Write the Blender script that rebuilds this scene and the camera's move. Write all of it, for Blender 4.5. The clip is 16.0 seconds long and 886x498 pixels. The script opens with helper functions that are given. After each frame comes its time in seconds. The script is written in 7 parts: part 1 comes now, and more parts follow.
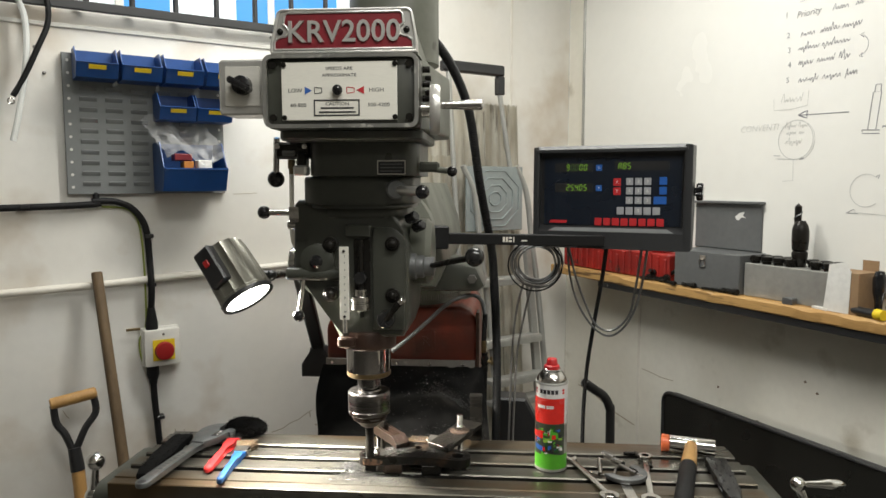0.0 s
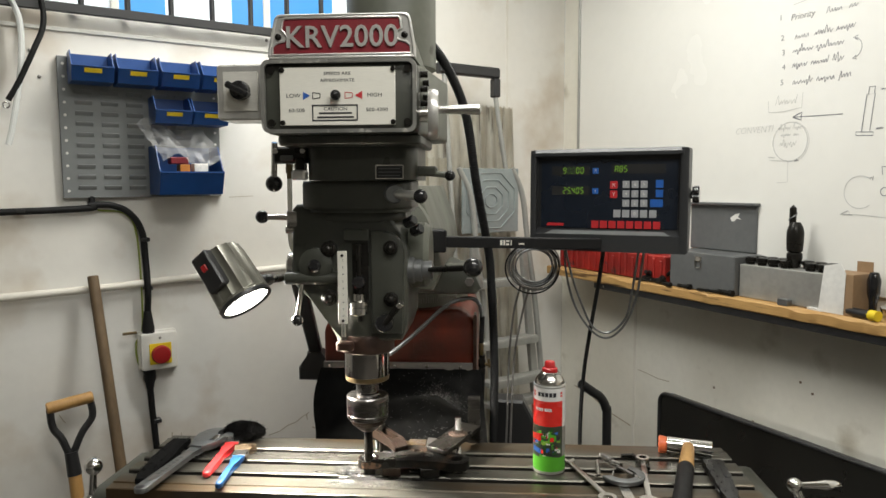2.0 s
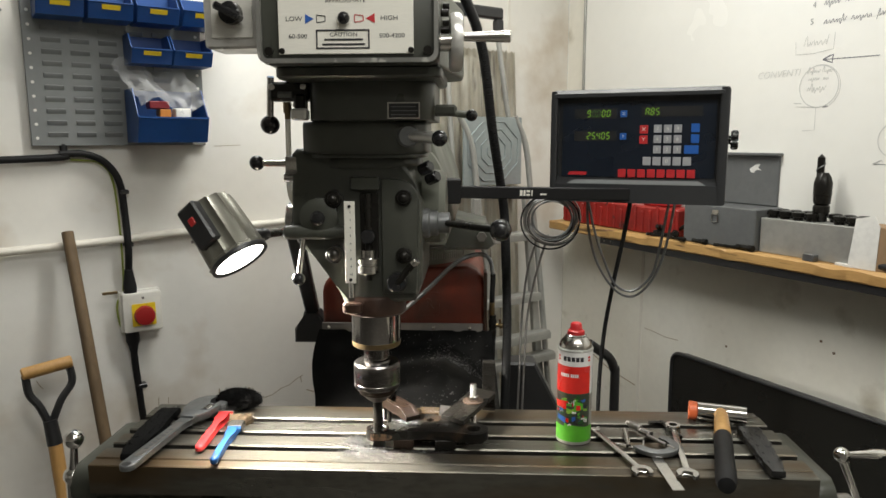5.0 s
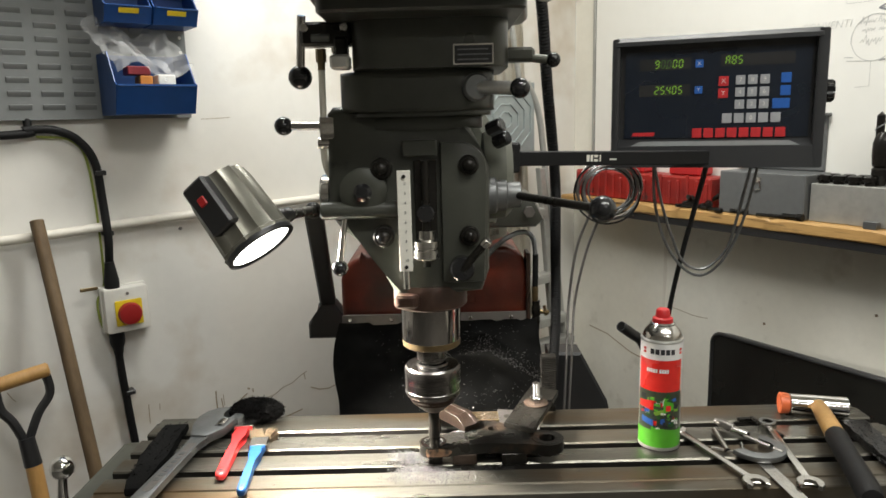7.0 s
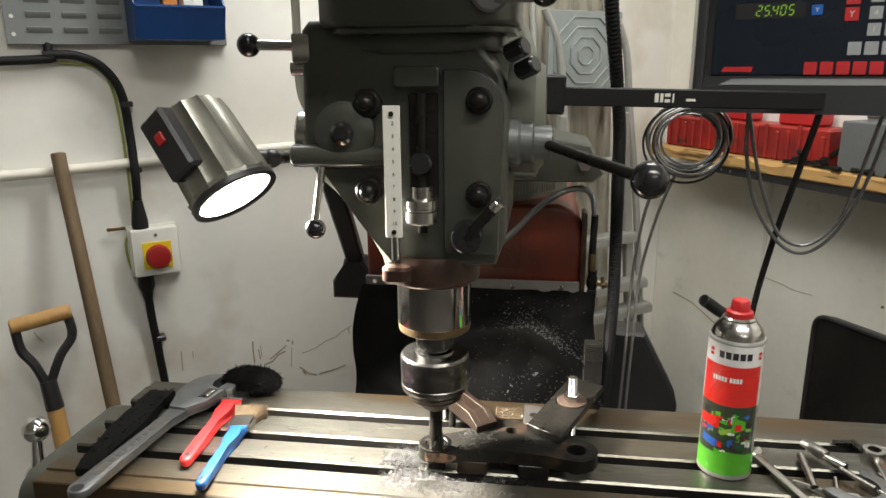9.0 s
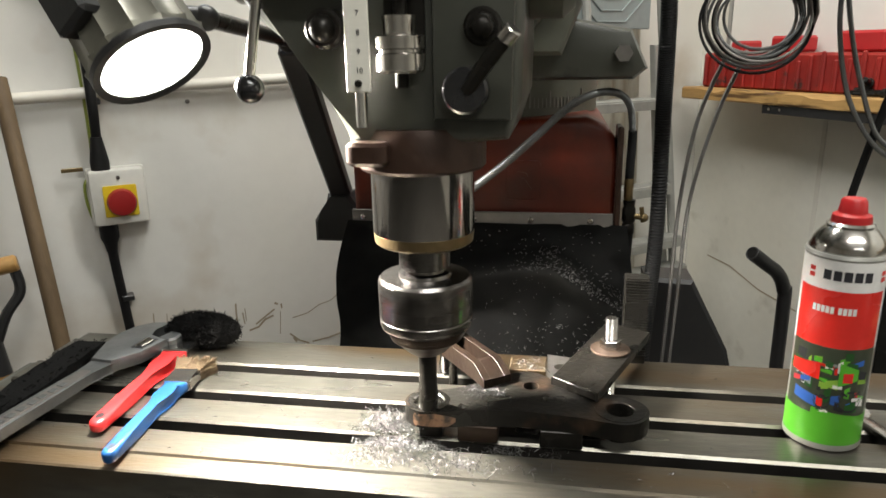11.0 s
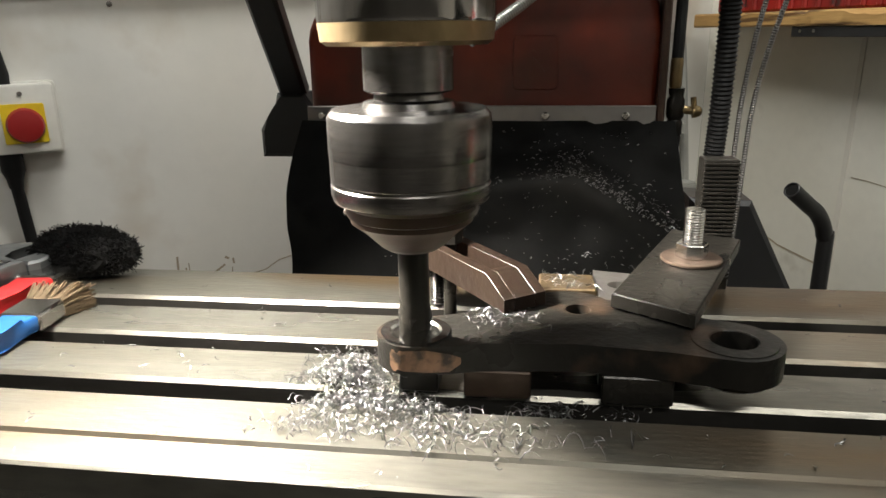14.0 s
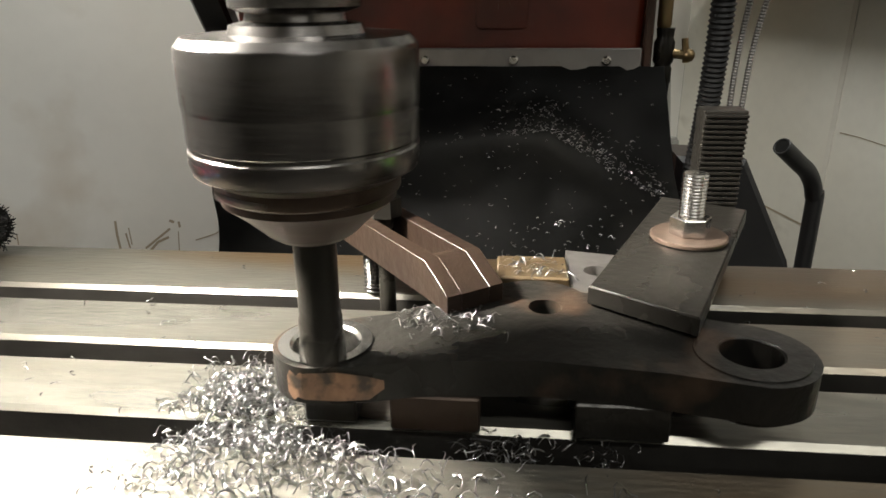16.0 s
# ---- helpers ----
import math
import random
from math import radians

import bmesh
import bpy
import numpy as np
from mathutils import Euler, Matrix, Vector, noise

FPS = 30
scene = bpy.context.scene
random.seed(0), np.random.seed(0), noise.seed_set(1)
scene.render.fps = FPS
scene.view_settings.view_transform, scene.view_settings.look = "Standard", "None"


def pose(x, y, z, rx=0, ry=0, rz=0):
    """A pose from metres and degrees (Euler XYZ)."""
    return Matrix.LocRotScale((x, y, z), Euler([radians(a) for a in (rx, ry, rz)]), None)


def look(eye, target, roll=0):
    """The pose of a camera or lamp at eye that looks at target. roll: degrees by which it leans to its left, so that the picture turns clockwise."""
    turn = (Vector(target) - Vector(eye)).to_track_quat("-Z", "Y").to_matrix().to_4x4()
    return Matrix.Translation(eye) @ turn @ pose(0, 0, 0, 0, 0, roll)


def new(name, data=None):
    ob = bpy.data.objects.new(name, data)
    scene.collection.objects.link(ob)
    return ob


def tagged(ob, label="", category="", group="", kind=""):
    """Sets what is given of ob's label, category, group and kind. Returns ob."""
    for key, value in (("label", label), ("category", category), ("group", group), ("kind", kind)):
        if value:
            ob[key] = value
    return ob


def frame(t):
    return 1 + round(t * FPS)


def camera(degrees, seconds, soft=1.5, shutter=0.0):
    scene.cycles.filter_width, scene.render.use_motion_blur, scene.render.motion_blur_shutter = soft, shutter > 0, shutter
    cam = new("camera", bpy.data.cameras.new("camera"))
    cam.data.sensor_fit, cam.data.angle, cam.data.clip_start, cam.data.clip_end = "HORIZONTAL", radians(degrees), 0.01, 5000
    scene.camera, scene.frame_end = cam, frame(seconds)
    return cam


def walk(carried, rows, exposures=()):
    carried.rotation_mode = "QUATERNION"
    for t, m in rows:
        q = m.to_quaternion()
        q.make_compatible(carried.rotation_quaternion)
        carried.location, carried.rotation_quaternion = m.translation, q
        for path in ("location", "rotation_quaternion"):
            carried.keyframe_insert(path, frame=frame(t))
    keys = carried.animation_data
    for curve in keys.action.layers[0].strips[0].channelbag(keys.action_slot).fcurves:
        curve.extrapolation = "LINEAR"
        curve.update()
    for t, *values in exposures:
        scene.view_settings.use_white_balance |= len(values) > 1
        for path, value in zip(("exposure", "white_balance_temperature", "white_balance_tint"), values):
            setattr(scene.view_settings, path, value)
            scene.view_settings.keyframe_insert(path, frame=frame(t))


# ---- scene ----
cam = camera(65.0, 16.0, shutter=0.4)
METRES, EYE, TILT, LEAN, TURN = 1.34, 1.516, -5.31, 0.07, 4.65
ROWS = [
    (0.0, 0.0, 0.0, 0.0, 0.0, 0.0, -0.0),
    (0.5, -0.0015, -0.0044, 0.0008, -0.31, 0.02, 0.4),
    (1.0, -0.0055, -0.003, 0.0006, -0.46, -0.34, 0.23),
    (1.5, -0.0036, -0.0001, 0.0016, -0.54, -0.24, 0.36),
    (2.0, -0.0047, -0.0026, 0.005, -0.44, 0.02, 0.21),
    (2.5, -0.007, -0.0026, 0.0029, -0.51, -0.62, -0.05),
    (3.0, -0.01, 0.0075, 0.0013, -0.86, -1.3, -0.04),
    (3.5, -0.0143, 0.0182, 0.0011, -0.73, -1.55, -0.29),
    (4.0, -0.0199, 0.0296, -0.0005, -0.5, -2.12, -0.28),
    (4.5, -0.0308, 0.0607, -0.0013, -0.98, -3.02, -0.11),
    (7.0, -0.1514, 0.2608, -0.0127, -4.69, -5.21, 1.77),
    (7.5, -0.1654, 0.2899, -0.0133, -4.11, -6.58, 1.62),
    (8.0, -0.1461, 0.332, -0.0124, -1.95, -7.42, 0.99),
    (8.5, -0.102, 0.3793, -0.0117, 0.0, -7.9, 0.67),
    (9.0, -0.0643, 0.4196, -0.015, 3.45, -9.67, 0.06),
    (11.5, -0.0633, 0.6157, -0.1385, 4.68, -10.98, 0.53),
    (12.0, -0.0702, 0.6526, -0.1622, 4.15, -11.4, 0.02),
    (12.5, -0.0746, 0.6794, -0.1797, 3.39, -11.51, -0.41),
    (13.0, -0.0735, 0.7004, -0.1941, 2.74, -11.42, 0.11),
    (13.5, -0.0768, 0.7219, -0.2045, 2.79, -11.83, 0.25),
    (14.0, -0.0822, 0.7515, -0.2087, 2.77, -12.0, 0.47),
    (14.5, -0.0799, 0.7715, -0.2166, 1.43, -12.64, 0.38),
    (15.0, -0.0776, 0.7964, -0.223, 0.34, -14.15, -0.02),
    (15.5, -0.0737, 0.8167, -0.2227, 0.7, -15.26, 0.61),
    (16.0, -0.0677, 0.8295, -0.2172, 0.91, -15.6, 0.31),
]
walk(cam, [(t, pose(0, 0, EYE, TILT, LEAN, TURN) @ pose(METRES * x, METRES * y, METRES * z, 90 + pitch, roll, yaw)) for t, x, y, z, yaw, pitch, roll in ROWS],
     [(0.0, -0.22), (4.5, -0.24), (7.0, -0.09), (9.0, -0.06), (11.5, -0.08), (12.5, -0.16), (14.5, -0.24), (16.0, -0.32)])

# ---------- world, sun and large lights ----------
world = bpy.data.worlds.new("sky")
scene.world = world
world.use_nodes = True
wn = world.node_tree
sky = wn.nodes.new("ShaderNodeTexSky")
sky.sky_type, sky.sun_disc = "NISHITA", False
sky.sun_elevation, sky.sun_rotation = radians(35), radians(150)
wn.nodes["Background"].inputs[1].default_value = 0.12
wn.links.new(sky.outputs[0], wn.nodes["Background"].inputs[0])


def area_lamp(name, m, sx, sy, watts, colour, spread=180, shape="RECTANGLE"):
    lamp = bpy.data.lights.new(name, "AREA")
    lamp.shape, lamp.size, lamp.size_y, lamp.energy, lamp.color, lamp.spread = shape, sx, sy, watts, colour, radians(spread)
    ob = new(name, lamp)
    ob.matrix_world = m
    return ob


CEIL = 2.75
# Unseen overhead area lamps, added and placed to balance the room's brightness.
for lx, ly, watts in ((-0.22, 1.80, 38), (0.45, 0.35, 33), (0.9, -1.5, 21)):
    area_lamp("unseen_overhead_lamp", look((lx, ly, CEIL - 0.09), (lx, ly + 0.001, 0)), 1.45, 0.14, watts, (1.0, 0.988, 0.93))

# ---------- mesh helpers ----------
WM = {}


def thing(name, label, category, m=None, group="", kind=""):
    ob = new(name)
    ob.empty_display_size = 0.05
    ob.matrix_basis = m or Matrix()
    WM[ob] = (m or Matrix()).copy()
    return tagged(ob, label, category, group, kind)


def mesh_of(name, bm, material, smooth=35):
    me = bpy.data.meshes.new(name)
    bm.normal_update()
    bm.to_mesh(me)
    bm.free()
    me.materials.append(material)
    if smooth:
        me.polygons.foreach_set("use_smooth", [True] * len(me.polygons))
        me.set_sharp_from_angle(angle=radians(smooth))
    return me


def part(name, bm, material, parent=None, label="", smooth=35, origin=None):
    """One mesh object; bm is in world space. Under a thing or a part it moves with it. origin: the place that it turns about."""
    up = WM[parent] if parent else Matrix()
    m = Matrix.Translation(origin) if origin else up
    bm.transform(m.inverted())
    ob = new(name, mesh_of(name, bm, material, smooth))
    if parent:
        ob.parent = parent
    ob.matrix_basis = up.inverted() @ m
    WM[ob] = m
    if label:
        ob["label"] = label
    return ob


def solid(name, bm, material, label, category, kind="", group="", smooth=35):
    """A thing of one mesh, or a piece of the setting."""
    return tagged(part(name, bm, material, None, "", smooth), label, category, group, kind)


def BM():
    return bmesh.new()


def box(bm, x0, x1, y0, y1, z0, z1, bev=0.0, M=None, seg=1):
    r = bmesh.ops.create_cube(bm, size=1.0)
    vs = r["verts"]
    for v in vs:
        v.co = Vector(((x0 + x1) / 2 + v.co.x * (x1 - x0), (y0 + y1) / 2 + v.co.y * (y1 - y0), (z0 + z1) / 2 + v.co.z * (z1 - z0)))
    if bev:
        es = list({e for v in vs for e in v.link_edges})
        r = bmesh.ops.bevel(bm, geom=es, offset=bev, segments=seg, affect="EDGES", profile=0.5)
        vs = list({v for f in r["faces"] for v in f.verts} | {v for v in vs if v.is_valid})
    if M:
        bmesh.ops.transform(bm, matrix=M, verts=vs)
    return bm


def along(p0, p1):
    d = Vector(p1) - Vector(p0)
    return Matrix.Translation(p0) @ d.to_track_quat("Z", "Y").to_matrix().to_4x4(), d.length


def lathe(bm, prof, M=None, seg=32, cap=True):
    """Turned body about local z; prof holds (radius, height) from below."""
    M = M or Matrix()
    rings = []
    for r, h in prof:
        if r < 1e-5:
            rings.append([bm.verts.new(M @ Vector((0, 0, h)))])
        else:
            rings.append([bm.verts.new(M @ Vector((r * math.cos(2 * math.pi * k / seg), r * math.sin(2 * math.pi * k / seg), h))) for k in range(seg)])
    for a, b in zip(rings, rings[1:]):
        for k in range(seg):
            q = [a[k % len(a)], a[(k + 1) % len(a)], b[(k + 1) % len(b)], b[k % len(b)]]
            q = list(dict.fromkeys(q))
            if len(q) > 2:
                bm.faces.new(q)
    if cap:
        if len(rings[0]) > 1:
            bm.faces.new(rings[0][::-1])
        if len(rings[-1]) > 1:
            bm.faces.new(rings[-1])
    return bm


def cyl(bm, p0, p1, r0, r1=None, seg=20, bev=0.0):
    M, h = along(p0, p1)
    r1 = r0 if r1 is None else r1
    prof = [(r0, 0), (r1, h)] if not bev else [(r0 - bev, 0), (r0, bev), (r1, h - bev), (r1 - bev, h)]
    return lathe(bm, prof, M, seg)


def ball(bm, c, r, seg=20):
    n = seg // 2
    return lathe(bm, [(r * math.sin(math.pi * k / n), -r * math.cos(math.pi * k / n)) for k in range(n + 1)], Matrix.Translation(c), seg)


def spline(pts, step=6):
    """Points on a smooth curve through pts."""
    P = [Vector(p) for p in pts]
    P = [2 * P[0] - P[1]] + P + [2 * P[-1] - P[-2]]
    out = []
    for a, b, c, d in zip(P, P[1:], P[2:], P[3:]):
        for k in range(step):
            t = k / step
            out.append(0.5 * (2 * b + (c - a) * t + (2 * a - 5 * b + 4 * c - d) * t * t + (3 * b - a - 3 * c + d) * t ** 3))
    return out + [P[-2]]


def tube(bm, pts, r, seg=10, step=6, rib=0.0):
    """A round hose or bar along a smooth curve; rib makes rings of another radius."""
    C = spline(pts, step) if step else [Vector(p) for p in pts]
    rings, n = [], None
    for k, p in enumerate(C):
        d = (C[min(k + 1, len(C) - 1)] - C[max(k - 1, 0)]).normalized()
        if n is None:
            n = d.orthogonal().normalized()
        n = (n - d * n.dot(d)).normalized()
        b = d.cross(n)
        rr = r + (rib if k % 2 else 0)
        rr = rr(k) if callable(rr) else rr
        rings.append([bm.verts.new(p + rr * (n * math.cos(2 * math.pi * j / seg) + b * math.sin(2 * math.pi * j / seg))) for j in range(seg)])
    for a, b in zip(rings, rings[1:]):
        for j in range(seg):
            bm.faces.new((a[j], a[(j + 1) % seg], b[(j + 1) % seg], b[j]))
    bm.faces.new(rings[0][::-1])
    bm.faces.new(rings[-1])
    return bm


def prism(bm, outline, h0, h1, M=None, bev=0.0, seg=1):
    """An outline in local x, y drawn out along local z."""
    M = M or Matrix()
    lo = [bm.verts.new((x, y, h0)) for x, y in outline]
    hi = [bm.verts.new((x, y, h1)) for x, y in outline]
    n = len(lo)
    area = sum(outline[k][0] * outline[(k + 1) % n][1] - outline[(k + 1) % n][0] * outline[k][1] for k in range(n))
    if area < 0:
        lo.reverse(), hi.reverse()
    fs = [bm.faces.new(lo[::-1]), bm.faces.new(hi)] + [bm.faces.new((lo[k], lo[(k + 1) % n], hi[(k + 1) % n], hi[k])) for k in range(n)]
    vs = lo + hi
    if bev:
        es = [e for e in set(fs[0].edges) | set(fs[1].edges)]
        r = bmesh.ops.bevel(bm, geom=es, offset=bev, segments=seg, affect="EDGES", profile=0.5)
        vs = list({v for f in r["faces"] for v in f.verts} | {v for v in vs if v.is_valid})
    bmesh.ops.transform(bm, matrix=M, verts=vs)
    return bm


def arc(cx, cy, r, a0, a1, n=10):
    return [(cx + r * math.cos(radians(a0 + (a1 - a0) * k / n)), cy + r * math.sin(radians(a0 + (a1 - a0) * k / n))) for k in range(n + 1)]


def rounded(x0, x1, y0, y1, r, n=4):
    return arc(x1 - r, y0 + r, r, -90, 0, n) + arc(x1 - r, y1 - r, r, 0, 90, n) + arc(x0 + r, y1 - r, r, 90, 180, n) + arc(x0 + r, y0 + r, r, 180, 270, n)


FACE = Matrix.Rotation(radians(90), 4, "X")  # local x, y upright; local z towards -y


def face_at(y):
    """Local x = world x, local y = world z, local z = towards the camera's side, from the plane y."""
    return Matrix.Translation((0, y, 0)) @ FACE


def lettering(text, size, M, depth=0.0006, align="CENTER", stretch=1.0, bold=0.0):
    cu = bpy.data.curves.new("text", "FONT")
    cu.body, cu.size, cu.extrude, cu.align_x, cu.align_y = text, size, depth, align, "CENTER"
    cu.offset = bold
    cu.resolution_u = 3
    ob = bpy.data.objects.new("text", cu)
    me = bpy.data.meshes.new_from_object(ob)
    bm = BM()
    bm.from_mesh(me)
    bpy.data.objects.remove(ob)
    bpy.data.curves.remove(cu)
    bpy.data.meshes.remove(me)
    bm.transform(M @ Matrix.Diagonal((stretch, 1, 1, 1)))
    return bm


# ---------- materials ----------
def material(name, colour, rough=0.5, metal=0.0, second=None, scale=6.0, amount=0.5, fine=80.0, fine_amount=0.25, bump=0.1,
             bump_scale=150.0, stretch=(1, 1, 1), coat=0.0, rough_var=0.12, spots=None, spot_scale=25.0, spot_level=0.62, spec=0.5, spot_soft=0.06):
    m = bpy.data.materials.new(name)
    m.use_nodes = True
    nt = m.node_tree
    N, L = nt.nodes, nt.links
    p = N["Principled BSDF"]
    tc = N.new("ShaderNodeTexCoord")
    mp = N.new("ShaderNodeMapping")
    mp.inputs["Scale"].default_value = stretch
    L.new(tc.outputs["Object"], mp.inputs[0])

    def noise_at(s, detail=4.0):
        n = N.new("ShaderNodeTexNoise")
        n.inputs["Scale"].default_value, n.inputs["Detail"].default_value = s, detail
        L.new(mp.outputs[0], n.inputs["Vector"])
        return n

    def mix(fac, a, b):
        x = N.new("ShaderNodeMix")
        x.data_type = "RGBA"
        L.new(fac, x.inputs[0])
        for k, v in ((6, a), (7, b)):
            if isinstance(v, tuple):
                x.inputs[k].default_value = (*v, 1)
            else:
                L.new(v, x.inputs[k])
        return x.outputs[2]

    def ramp(src, lo, hi, top=1.0):
        r = N.new("ShaderNodeMapRange")
        r.inputs[1].default_value, r.inputs[2].default_value, r.inputs[4].default_value = lo, hi, top
        L.new(src, r.inputs[0])
        return r.outputs[0]

    second = second or tuple(c * 0.72 for c in colour)
    big, small = noise_at(scale), noise_at(fine, 6.0)
    col = mix(ramp(big.outputs[0], 0.35, 0.68, amount), colour, second)
    col = mix(ramp(small.outputs[0], 0.4, 0.75, fine_amount), col, tuple(c * 0.55 for c in colour))
    if spots:
        sp = noise_at(spot_scale, 5.0)
        col = mix(ramp(sp.outputs[0], spot_level, spot_level + spot_soft, 0.9), col, spots)
    L.new(col, p.inputs["Base Color"])
    p.inputs["Metallic"].default_value = metal
    r = N.new("ShaderNodeMapRange")
    r.inputs[3].default_value, r.inputs[4].default_value = max(0.02, rough - rough_var), min(1, rough + rough_var)
    L.new(big.outputs[0], r.inputs[0])
    L.new(r.outputs[0], p.inputs["Roughness"])
    p.inputs["Coat Weight"].default_value = coat
    p.inputs["Specular IOR Level"].default_value = spec
    if bump:
        bn = noise_at(bump_scale, 5.0)
        b = N.new("ShaderNodeBump")
        b.inputs["Strength"].default_value, b.inputs["Distance"].default_value = bump, 0.002
        L.new(bn.outputs[0], b.inputs["Height"])
        L.new(b.outputs[0], p.inputs["Normal"])
    return m


def glow(name, colour, strength, base=(0.02, 0.02, 0.02)):
    m = bpy.data.materials.new(name)
    m.use_nodes = True
    p = m.node_tree.nodes["Principled BSDF"]
    p.inputs["Base Color"].default_value = (*base, 1)
    p.inputs["Emission Color"].default_value = (*colour, 1)
    p.inputs["Emission Strength"].default_value = strength
    return m


def glass(name, colour=(1, 1, 1), rough=0.05, alpha=None):
    m = bpy.data.materials.new(name)
    m.use_nodes = True
    p = m.node_tree.nodes["Principled BSDF"]
    p.inputs["Base Color"].default_value = (*colour, 1)
    p.inputs["Roughness"].default_value = rough
    if alpha is None:
        p.inputs["Transmission Weight"].default_value = 1.0
    else:
        p.inputs["Alpha"].default_value = alpha
    return m


WALL = material("wall_paint", (0.80, 0.79, 0.75), 0.55, 0, (0.71, 0.67, 0.59), 1.6, 0.6, 30, 0.07, 0.12, 60, spots=(0.44, 0.34, 0.22), spot_scale=3.4, spot_level=0.535, spot_soft=0.28)
WALL2 = material("panel_paint", (0.80, 0.78, 0.70), 0.5, 0, (0.62, 0.58, 0.48), 2.2, 0.6, 40, 0.1, 0.1, 60, spots=(0.40, 0.36, 0.27), spot_scale=7, spot_level=0.60, spot_soft=0.2)
BOARD = material("whiteboard", (0.80, 0.79, 0.74), 0.25, 0, (0.75, 0.74, 0.69), 2.0, 0.4, 25, 0.04, 0.02, 40)
CONCRETE = material("concrete", (0.12, 0.113, 0.10), 0.8, 0, (0.07, 0.065, 0.058), 4, 0.7, 60, 0.4, 0.5, 40)
CEILM = material("ceiling_paint", (0.75, 0.74, 0.70), 0.8)
MGREY = material("machine_grey", (0.056, 0.058, 0.047), 0.33, 0, (0.038, 0.040, 0.032), 9, 0.6, 60, 0.3, 0.25, 35, spots=(0.02, 0.02, 0.018), spot_scale=18, spot_level=0.66)
MGREY_L = material("light_machine_grey", (0.15, 0.155, 0.125), 0.4, 0, (0.08, 0.085, 0.07), 8, 0.6, 60, 0.3, 0.2, 35, spots=(0.06, 0.055, 0.04), spot_scale=16, spot_level=0.66)
CAST = material("cast_edge", (0.70, 0.69, 0.66), 0.32, 0.6, (0.50, 0.49, 0.46), 12, 0.6, 70, 0.3, 0.3, 60)
TABLE = material("ground_steel", (0.205, 0.198, 0.172), 0.31, 0.85, (0.095, 0.083, 0.062), 9, 0.85, 120, 0.75, 0.14, 260, (0.30, 1.5, 1), spots=(0.135, 0.092, 0.050), spot_scale=8, spot_level=0.51, spot_soft=0.16, rough_var=0.16)
SLOTM = material("dark_slot_steel", (0.045, 0.042, 0.037), 0.45, 0.6, (0.02, 0.018, 0.016), 18, 0.8, 90, 0.4, 0.2, 150)
STEEL = material("bright_steel", (0.62, 0.60, 0.57), 0.2, 1.0, (0.50, 0.48, 0.45), 14, 0.5, 120, 0.3, 0.05, 300)
WORN = material("worn_steel", (0.30, 0.285, 0.27), 0.38, 0.9, (0.17, 0.155, 0.14), 16, 0.7, 90, 0.4, 0.2, 150)
TOOLSTEEL = material("dull_forged_steel", (0.20, 0.205, 0.205), 0.42, 0.7, (0.13, 0.135, 0.135), 20, 0.6, 100, 0.3, 0.2, 200)
CHROME = material("chrome", (0.78, 0.77, 0.75), 0.09, 1.0, (0.7, 0.69, 0.67), 20, 0.4, 80, 0.15, 0.0, rough_var=0.05)
CHUCKST = material("polished_dark_steel", (0.20, 0.19, 0.183), 0.25, 1.0, (0.085, 0.075, 0.068), 30, 0.6, 120, 0.35, 0.06, 200, (1, 1, 3), rough_var=0.1)
CHUCKBR = material("browned_steel", (0.050, 0.034, 0.025), 0.42, 0.7, (0.035, 0.024, 0.018), 30, 0.6, 120, 0.35, 0.08, 200)
QUILLST = material("quill_chrome", (0.42, 0.40, 0.385), 0.13, 1.0, (0.30, 0.285, 0.27), 12, 0.5, 90, 0.3, 0.04, 120, (2, 2, 0.6), spots=(0.16, 0.14, 0.12), spot_scale=16, spot_level=0.66, rough_var=0.08)
BARE = material("scraped_steel", (0.22, 0.13, 0.080), 0.4, 0.6, (0.10, 0.068, 0.05), 90, 0.9, 200, 0.5, 0.2, 200, spots=(0.03, 0.026, 0.022), spot_scale=110, spot_level=0.47, spot_soft=0.15)
DARKST = material("black_oxide_steel", (0.019, 0.0175, 0.015), 0.29, 0.35, (0.011, 0.010, 0.0085), 22, 0.6, 110, 0.35, 0.25, 180, spec=0.25)
RUSTY = material("heat_brown_steel", (0.15, 0.105, 0.08), 0.42, 0.7, (0.09, 0.065, 0.05), 25, 0.7, 110, 0.4, 0.25, 150)
COLLAR = material("red_brown_oily_steel", (0.062, 0.033, 0.023), 0.38, 0.4, (0.030, 0.018, 0.013), 25, 0.7, 110, 0.4, 0.2, 150)
RIMM = material("chipped_rim_paint", (0.36, 0.355, 0.33), 0.34, 0.5, (0.13, 0.13, 0.12), 14, 0.7, 70, 0.3, 0.2, 60, spots=(0.55, 0.54, 0.50), spot_scale=45, spot_level=0.58)
SWFACE = material("brushed_switch_plate", (0.74, 0.72, 0.66), 0.36, 0.15, (0.62, 0.60, 0.54), 12, 0.5, 90, 0.2, 0.05, 300, (1, 1, 6))
BRASS = material("oily_brass", (0.27, 0.20, 0.105), 0.38, 0.9, (0.15, 0.105, 0.055), 22, 0.6, 90, 0.3, 0.15, 160)
RED = material("worn_red_paint", (0.165, 0.023, 0.009), 0.36, 0, (0.050, 0.010, 0.006), 9, 0.8, 40, 0.5, 0.3, 40, spots=(0.016, 0.014, 0.009), spot_scale=6, spot_level=0.50, spot_soft=0.2, spec=0.4)
NRED = material("nameplate_red", (0.20, 0.014, 0.022), 0.45, 0, (0.13, 0.010, 0.015), 20, 0.5, 120, 0.3, 0.2, 200)
